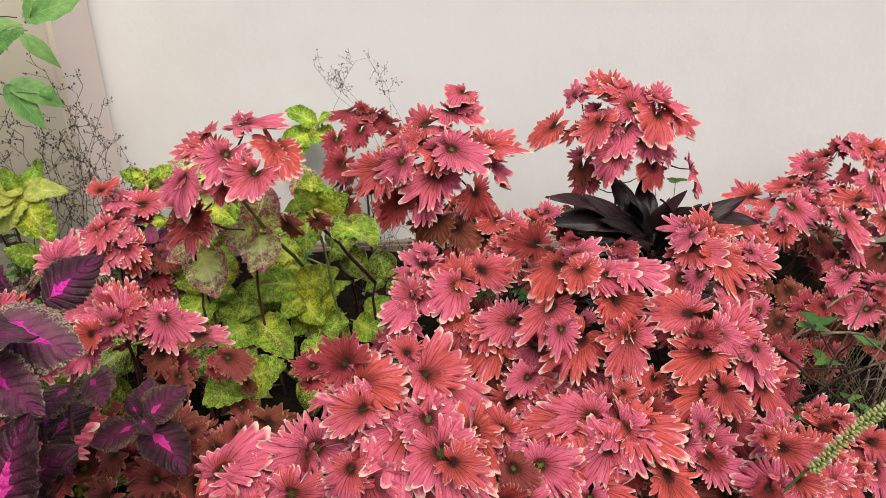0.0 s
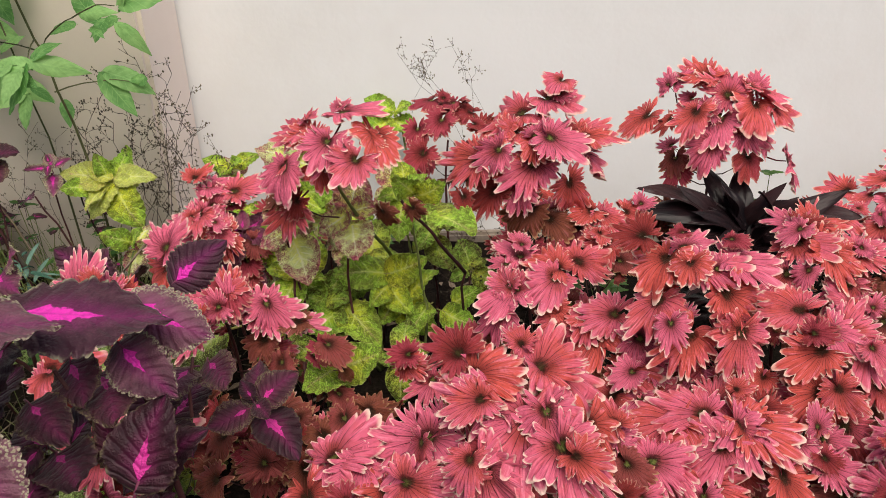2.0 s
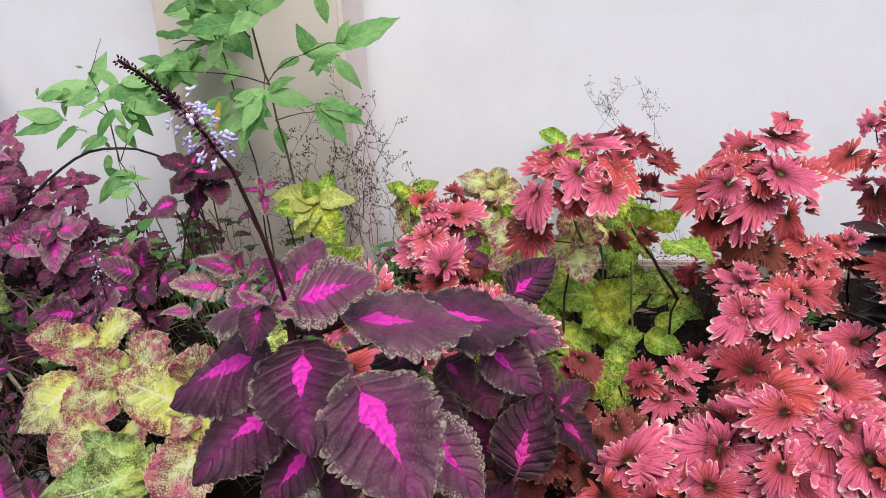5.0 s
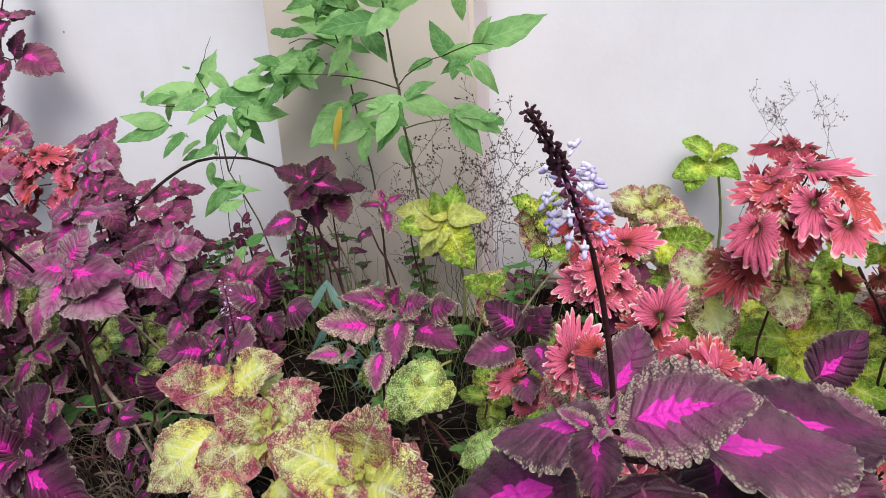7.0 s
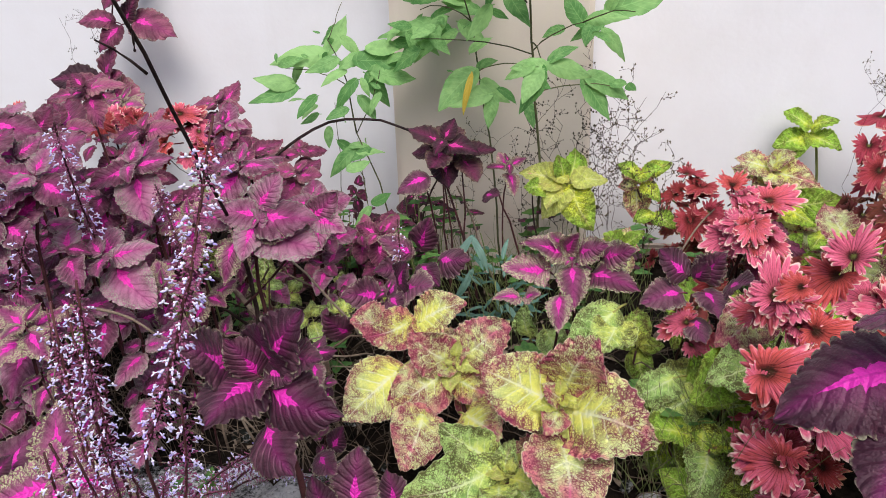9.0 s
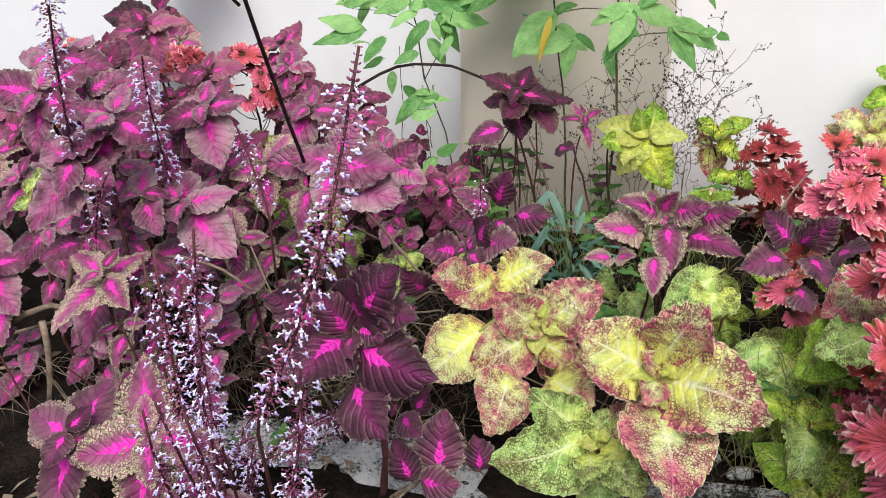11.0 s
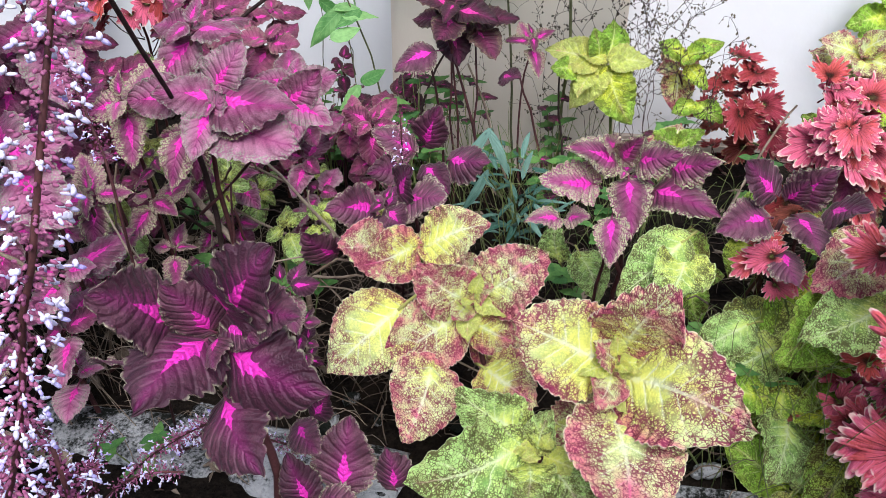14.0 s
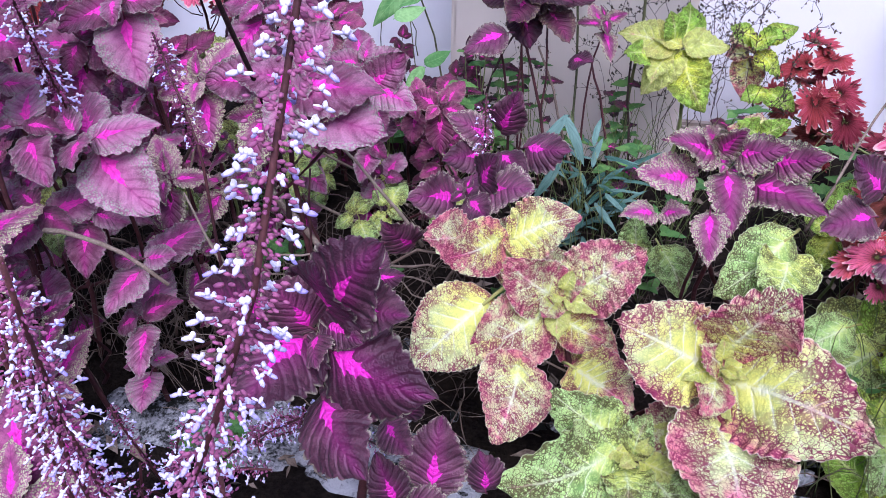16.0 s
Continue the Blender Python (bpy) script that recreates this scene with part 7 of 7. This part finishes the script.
def fine_grass(x, y, n, h, spread, mat, label):
    """Hair-thin green and straw-coloured stalks in one tuft."""
    p = Plant("grass_tuft", x, y, label, "grass", "fine grass tufts", ground_height(x, y))
    v, f = [], []
    r = p.rng
    for i in range(n):
        a = p.base + Vector((r.uniform(-spread, spread), r.uniform(-spread, spread), -0.005))
        b = a + Vector((r.uniform(-0.10, 0.10), r.uniform(-0.10, 0.06), h * r.uniform(0.35, 1.0)))
        tube_into(v, f, bent(a, b, (r.uniform(-0.02, 0.02), 0, 0.03), 5), 0.0009, 0.0004, 3)
    part("grass", v, f, mat, p.ob, kind="stuff")


for x, y, n, h, s in ((-0.70, 0.92, 60, 0.24, 0.09), (-0.62, 0.98, 50, 0.26, 0.08), (-0.74, 0.96, 40, 0.20, 0.07), (-0.68, 1.02, 34, 0.24, 0.07), (-1.12, 1.45, 26, 0.20, 0.08), (-0.92, 1.55, 36, 0.22, 0.09), (-1.25, 1.50, 30, 0.18, 0.09), (-1.02, 1.30, 20, 0.22, 0.08), (-0.82, 1.50, 30, 0.23, 0.10), (-0.72, 1.46, 26, 0.20, 0.09), (-0.95, 1.42, 30, 0.22, 0.10), (-1.08, 1.54, 26, 0.24, 0.10)):
    fine_grass(x, y, n, h, s, M_GREENSTEM, "tuft of fine green grass stalks")
for x, y, n, h, s in ((-1.48, 1.02, 40, 0.14, 0.12), (-1.35, 0.98, 34, 0.12, 0.10), (-1.58, 0.90, 40, 0.14, 0.14), (-1.80, 0.85, 40, 0.16, 0.14), (0.60, 1.10, 46, 0.16, 0.14), (0.75, 1.12, 40, 0.16, 0.12), (-1.22, 0.98, 26, 0.12, 0.08), (-1.42, 1.05, 60, 0.12, 0.16), (-1.65, 1.0, 60, 0.16, 0.16), (-1.30, 0.90, 30, 0.08, 0.10), (-1.02, 1.12, 30, 0.10, 0.12), (0.64, 1.18, 50, 0.2, 0.14),
                      (-1.30, 1.25, 30, 0.14, 0.12), (-1.55, 1.25, 30, 0.16, 0.12)):
    fine_grass(x, y, n, h, s, M_TWIG, "tangle of dry straw-coloured stalks")


# ---- dead stems, twigs and stones on the soil ----
def dead_stem(points, r0, r1, mat=M_TWIG, label="dry bare stem lying in the bed"):
    a = Vector(points[0])
    p = Plant("dead_stem", a.x, a.y, label, "branch", "dead stems", a.z)
    p.stem(points, r0, r1, mat)
    return p


dead_stem(bent((-1.66, 1.18, 0.30), (-1.47, 1.07, 0.235), (0, 0, 0.012), 5, 0.004) + bent((-1.45, 1.06, 0.225), (-1.28, 0.97, 0.06), (0, 0, 0.01), 6, 0.004), 0.0055, 0.0038)
dead_stem(bent((-1.318, 1.02, 0.02), (-1.316, 1.01, 0.19), (0.004, 0, 0), 5, 0.002), 0.0055, 0.004)
dead_stem(bent((-1.735, 0.83, 0.38), (-1.79, 0.82, 0.26), (-0.012, 0, 0), 4, 0.003) + bent((-1.80, 0.82, 0.245), (-1.93, 0.82, 0.19), (0, 0, 0.015), 5, 0.003), 0.0035, 0.006)
dead_stem(bent((-1.85, 0.82, 0.215), (-1.88, 0.82, 0.05), (0.006, 0, 0), 4, 0.002), 0.0055, 0.005)
dead_stem(bent((-0.76, 1.15, 0.24), (-0.735, 1.17, 0.30), (0, 0, 0), 3) + bent((-0.73, 1.18, 0.305), (-0.64, 1.34, 0.37), (0, 0, 0.014), 5), 0.0024, 0.0016, label="pale bare stalk rising between coleus")
dead_stem(bent((-1.24, 0.80, 0.02), (-1.20, 0.72, 0.14), (0.02, 0, 0), 5, 0.003), 0.0048, 0.0035)
dead_stem(bent((-1.30, 0.69, 0.02), (-1.20, 0.74, 0.10), (0, 0, -0.01), 5, 0.003), 0.004, 0.003)
dead_stem(bent((-1.20, 0.99, 0.12), (-1.02, 0.90, 0.14), (0, 0, 0.006), 5, 0.002), 0.0018, 0.0012)
dead_stem(bent((-1.46, 0.62, 0.46), (-1.35, 0.60, 0.44), (0, 0, 0.012), 6, 0.001), 0.0022, 0.0015, label="pale bent dry stalk hanging in the flowers")
for a, b, r0 in (((0.50, 1.06, 0.205), (0.64, 1.05, 0.09), 0.003), ((0.56, 1.04, 0.235), (0.72, 1.06, 0.15), 0.0025), ((0.53, 1.10, 0.02), (0.62, 1.02, 0.18), 0.003), ((0.45, 1.08, 0.16), (0.70, 1.10, 0.13), 0.002),
                 ((0.60, 1.12, 0.03), (0.63, 1.05, 0.30), 0.002), ((0.70, 1.16, 0.03), (0.58, 1.10, 0.22), 0.0025), ((0.66, 1.20, 0.03), (0.80, 1.10, 0.16), 0.003), ((0.50, 1.15, 0.02), (0.56, 0.98, 0.10), 0.004),
                 ((0.62, 0.98, 0.03), (0.82, 1.04, 0.12), 0.0025), ((0.55, 1.2, 0.05), (0.72, 1.25, 0.2), 0.003), ((-1.62, 0.92, 0.03), (-1.40, 0.98, 0.12), 0.0035), ((-1.70, 1.02, 0.05), (-1.50, 0.94, 0.16), 0.003),
                 ((-1.90, 0.95, 0.05), (-1.62, 1.0, 0.14), 0.004), ((-2.05, 0.92, 0.10), (-1.80, 0.90, 0.16), 0.004), ((-2.1, 0.98, 0.20), (-1.85, 0.96, 0.24), 0.004), ((-1.36, 1.28, 0.05), (-1.18, 1.33, 0.14), 0.0025),
                 ((-1.42, 1.32, 0.04), (-1.22, 1.25, 0.20), 0.003), ((-1.06, 1.52, 0.05), (-1.16, 1.48, 0.36), 0.003), ((-1.12, 1.5, 0.05), (-1.20, 1.47, 0.42), 0.0035), ((-1.0, 1.55, 0.05), (-1.07, 1.5, 0.34), 0.003),
                 ((-1.3, 1.52, 0.05), (-1.2, 1.5, 0.38), 0.003), ((-0.96, 1.6, 0.04), (-1.0, 1.55, 0.36), 0.0028)):
    dead_stem(bent(a, b, (weed_rng.uniform(-0.02, 0.02), 0, weed_rng.uniform(-0.01, 0.03)), 6, 0.004, weed_rng), r0, r0 * 0.6, weed_rng.choice((M_TWIG, M_TWIG, M_STEM, M_BARK)))


for i in range(14):
    x, y = weed_rng.uniform(-1.85, -1.40), weed_rng.uniform(0.62, 1.05)
    z = weed_rng.uniform(0.20, 0.42)
    dead_stem(bent((x, y, 0.04), (x + weed_rng.uniform(-0.12, 0.12), y - weed_rng.uniform(0, 0.06), z), (weed_rng.uniform(-0.03, 0.03), 0, 0), 6, 0.006, weed_rng), weed_rng.uniform(0.0018, 0.0034), 0.0012, weed_rng.choice((M_TWIG, M_TWIG, M_STEM)))

for i in range(30):
    # brown twigs lying and leaning under the thicket
    a = Vector((weed_rng.uniform(-1.80, -1.22), weed_rng.uniform(0.95, 1.36), weed_rng.uniform(0.04, 0.20)))
    b = a + Vector((weed_rng.uniform(-0.22, 0.22), weed_rng.uniform(-0.14, 0.05), weed_rng.uniform(0.02, 0.20)))
    r0 = weed_rng.uniform(0.0014, 0.0036)
    dead_stem(bent(a, b, (weed_rng.uniform(-0.03, 0.03), 0, weed_rng.uniform(-0.01, 0.03)), 7, 0.005, weed_rng), r0, r0 * 0.55, weed_rng.choice((M_TWIG, M_TWIG, M_TWIG, M_BARK)), "thin dry twig lying under the coleus thicket")


def stone(x, y, z, sx, sy, sz, seed, turn=0.0, label="pale weathered edging stone", group="edging stones", square=0.75):
    bm = bmesh.new()
    bmesh.ops.create_icosphere(bm, subdivisions=3, radius=1.0)
    for v in bm.verts:
        c = v.co.copy()
        k = 1 + 0.38 * noise.noise(c * 1.5 + Vector((seed, 0, 0))) + 0.20 * noise.noise(c * 4.5 + Vector((seed, 3, 0)))
        c = Vector([math.copysign(abs(q) ** square, q) for q in c]) * k
        v.co = Vector((c.x * sx, c.y * sy, c.z * sz))
    for f in bm.faces:
        f.smooth = True
    me = bpy.data.meshes.new("stone")
    bm.to_mesh(me)
    bm.free()
    me.materials.append(M_STONE)
    ob = tagged(new("stone", me), label, "stone", group)
    ob.matrix_world = pose(x, y, z, 0, 0, turn)
    return ob


for i, (x, half, top) in enumerate(((-1.78, 0.13, 0.044), (-1.51, 0.14, 0.052), (-1.23, 0.13, 0.056), (-0.97, 0.12, 0.050), (-0.73, 0.13, 0.054), (-0.48, 0.12, 0.048))):
    stone(x, 0.815 + 0.010 * math.sin(3 * i), top - 0.040, half, 0.050, 0.042, 40.0 + 3.7 * i, 3 * math.sin(2 * i), "broken weathered concrete kerb block with dark moss", "edging stones", 0.40)
for i in range(9):
    stone(-1.70 + 0.145 * i, 0.745 + 0.014 * math.sin(5 * i), 0.012, 0.040 + 0.012 * math.sin(3 * i), 0.026, 0.022, i * 3.7, 20 * math.sin(2 * i), "loose weathered stone at the foot of the kerb", "edging stones")
for i in range(14):
    stone(weed_rng.uniform(-1.7, -0.6), weed_rng.uniform(0.86, 1.05), 0.045, weed_rng.uniform(0.010, 0.022), weed_rng.uniform(0.008, 0.018), 0.010, i * 2.1 + 50, weed_rng.uniform(0, 180),
          "small pale stone on the soil", "small stones")

for i in range(22):
    x, y = weed_rng.uniform(-1.3, -0.6), weed_rng.uniform(0.70, 0.95)
    stone(x, y, ground_height(x, y) + 0.004, weed_rng.uniform(0.006, 0.016), weed_rng.uniform(0.005, 0.012), 0.007, i * 1.3 + 80, weed_rng.uniform(0, 180), "small pale stone on the soil", "small stones")
for i in range(26):
    x, y = weed_rng.uniform(-1.75, -0.65), weed_rng.uniform(0.88, 1.18)
    a = weed_rng.uniform(0, 6.28)
    d = Vector((math.cos(a), 0.5 * math.sin(a), 0)) * weed_rng.uniform(0.06, 0.16)
    z = ground_height(x, y) + 0.01
    dead_stem(bent((x, y, z), (x + d.x, y + d.y, z + weed_rng.uniform(0.02, 0.12)), (0, 0, weed_rng.uniform(0, 0.03)), 5, 0.006, weed_rng), weed_rng.uniform(0.0014, 0.0034), 0.001)

for i in range(18):
    x, y = weed_rng.uniform(0.50, 0.74), weed_rng.uniform(0.98, 1.22)
    a = weed_rng.uniform(0, 6.28)
    dead_stem(bent((x, y, 0.03), (x + 0.10 * math.cos(a), y + 0.05 * math.sin(a), weed_rng.uniform(0.07, 0.22)), (0, 0, weed_rng.uniform(0, 0.03)), 5, 0.006, weed_rng),
              weed_rng.uniform(0.0014, 0.0030), 0.001, weed_rng.choice((M_TWIG, M_STEM)))

# dead leaves and crumbs on the soil
v, f = [], []
for i in range(900):
    x, y = weed_rng.uniform(-2.2, 1.0), weed_rng.uniform(0.6, 1.9)
    c = Vector((x, y, ground_height(x, y) + weed_rng.uniform(0.002, 0.012)))
    a = weed_rng.uniform(0, 6.28)
    d = Vector((math.cos(a), math.sin(a), weed_rng.uniform(-0.3, 0.3))) * weed_rng.uniform(0.005, 0.022)
    s = Vector((-d.y, d.x, weed_rng.uniform(-0.006, 0.006))) * weed_rng.uniform(0.25, 0.6)
    n = len(v)
    v += [tuple(c - d), tuple(c + s * 0.9 + Vector((0, 0, 0.003))), tuple(c + d), tuple(c - s * 0.9 + Vector((0, 0, 0.003))), tuple(c + Vector((0, 0, -0.002)))]
    f += [(n, n + 4, n + 1), (n + 1, n + 4, n + 2), (n + 2, n + 4, n + 3), (n + 3, n + 4, n)]
litter = part("leaf_litter", v, f, M_TWIG, None)
tagged(litter, "dry brown leaf scraps scattered over the soil", "litter", kind="stuff")

# fine roots and broken stalks matted over the soil
v, f = [], []
for i in range(520):
    x, y = weed_rng.uniform(-1.95, -0.55), weed_rng.uniform(0.84, 1.45)
    a = Vector((x, y, ground_height(x, y) + weed_rng.uniform(0.0, 0.05)))
    w = weed_rng.uniform(0, 6.28)
    b = a + Vector((math.cos(w), 0.7 * math.sin(w), weed_rng.uniform(-0.1, 0.45))) * weed_rng.uniform(0.04, 0.15)
    r0 = weed_rng.uniform(0.0004, 0.0014)
    tube_into(v, f, bent(a, b, (weed_rng.uniform(-0.02, 0.02), weed_rng.uniform(-0.02, 0.02), weed_rng.uniform(0, 0.025)), 5, 0.004, weed_rng), r0, r0 * 0.6, 3)
roots = part("root_mat", v, f, M_TWIG, None)
tagged(roots, "mat of fine dry roots and broken stalks on the soil", "litter", kind="stuff")
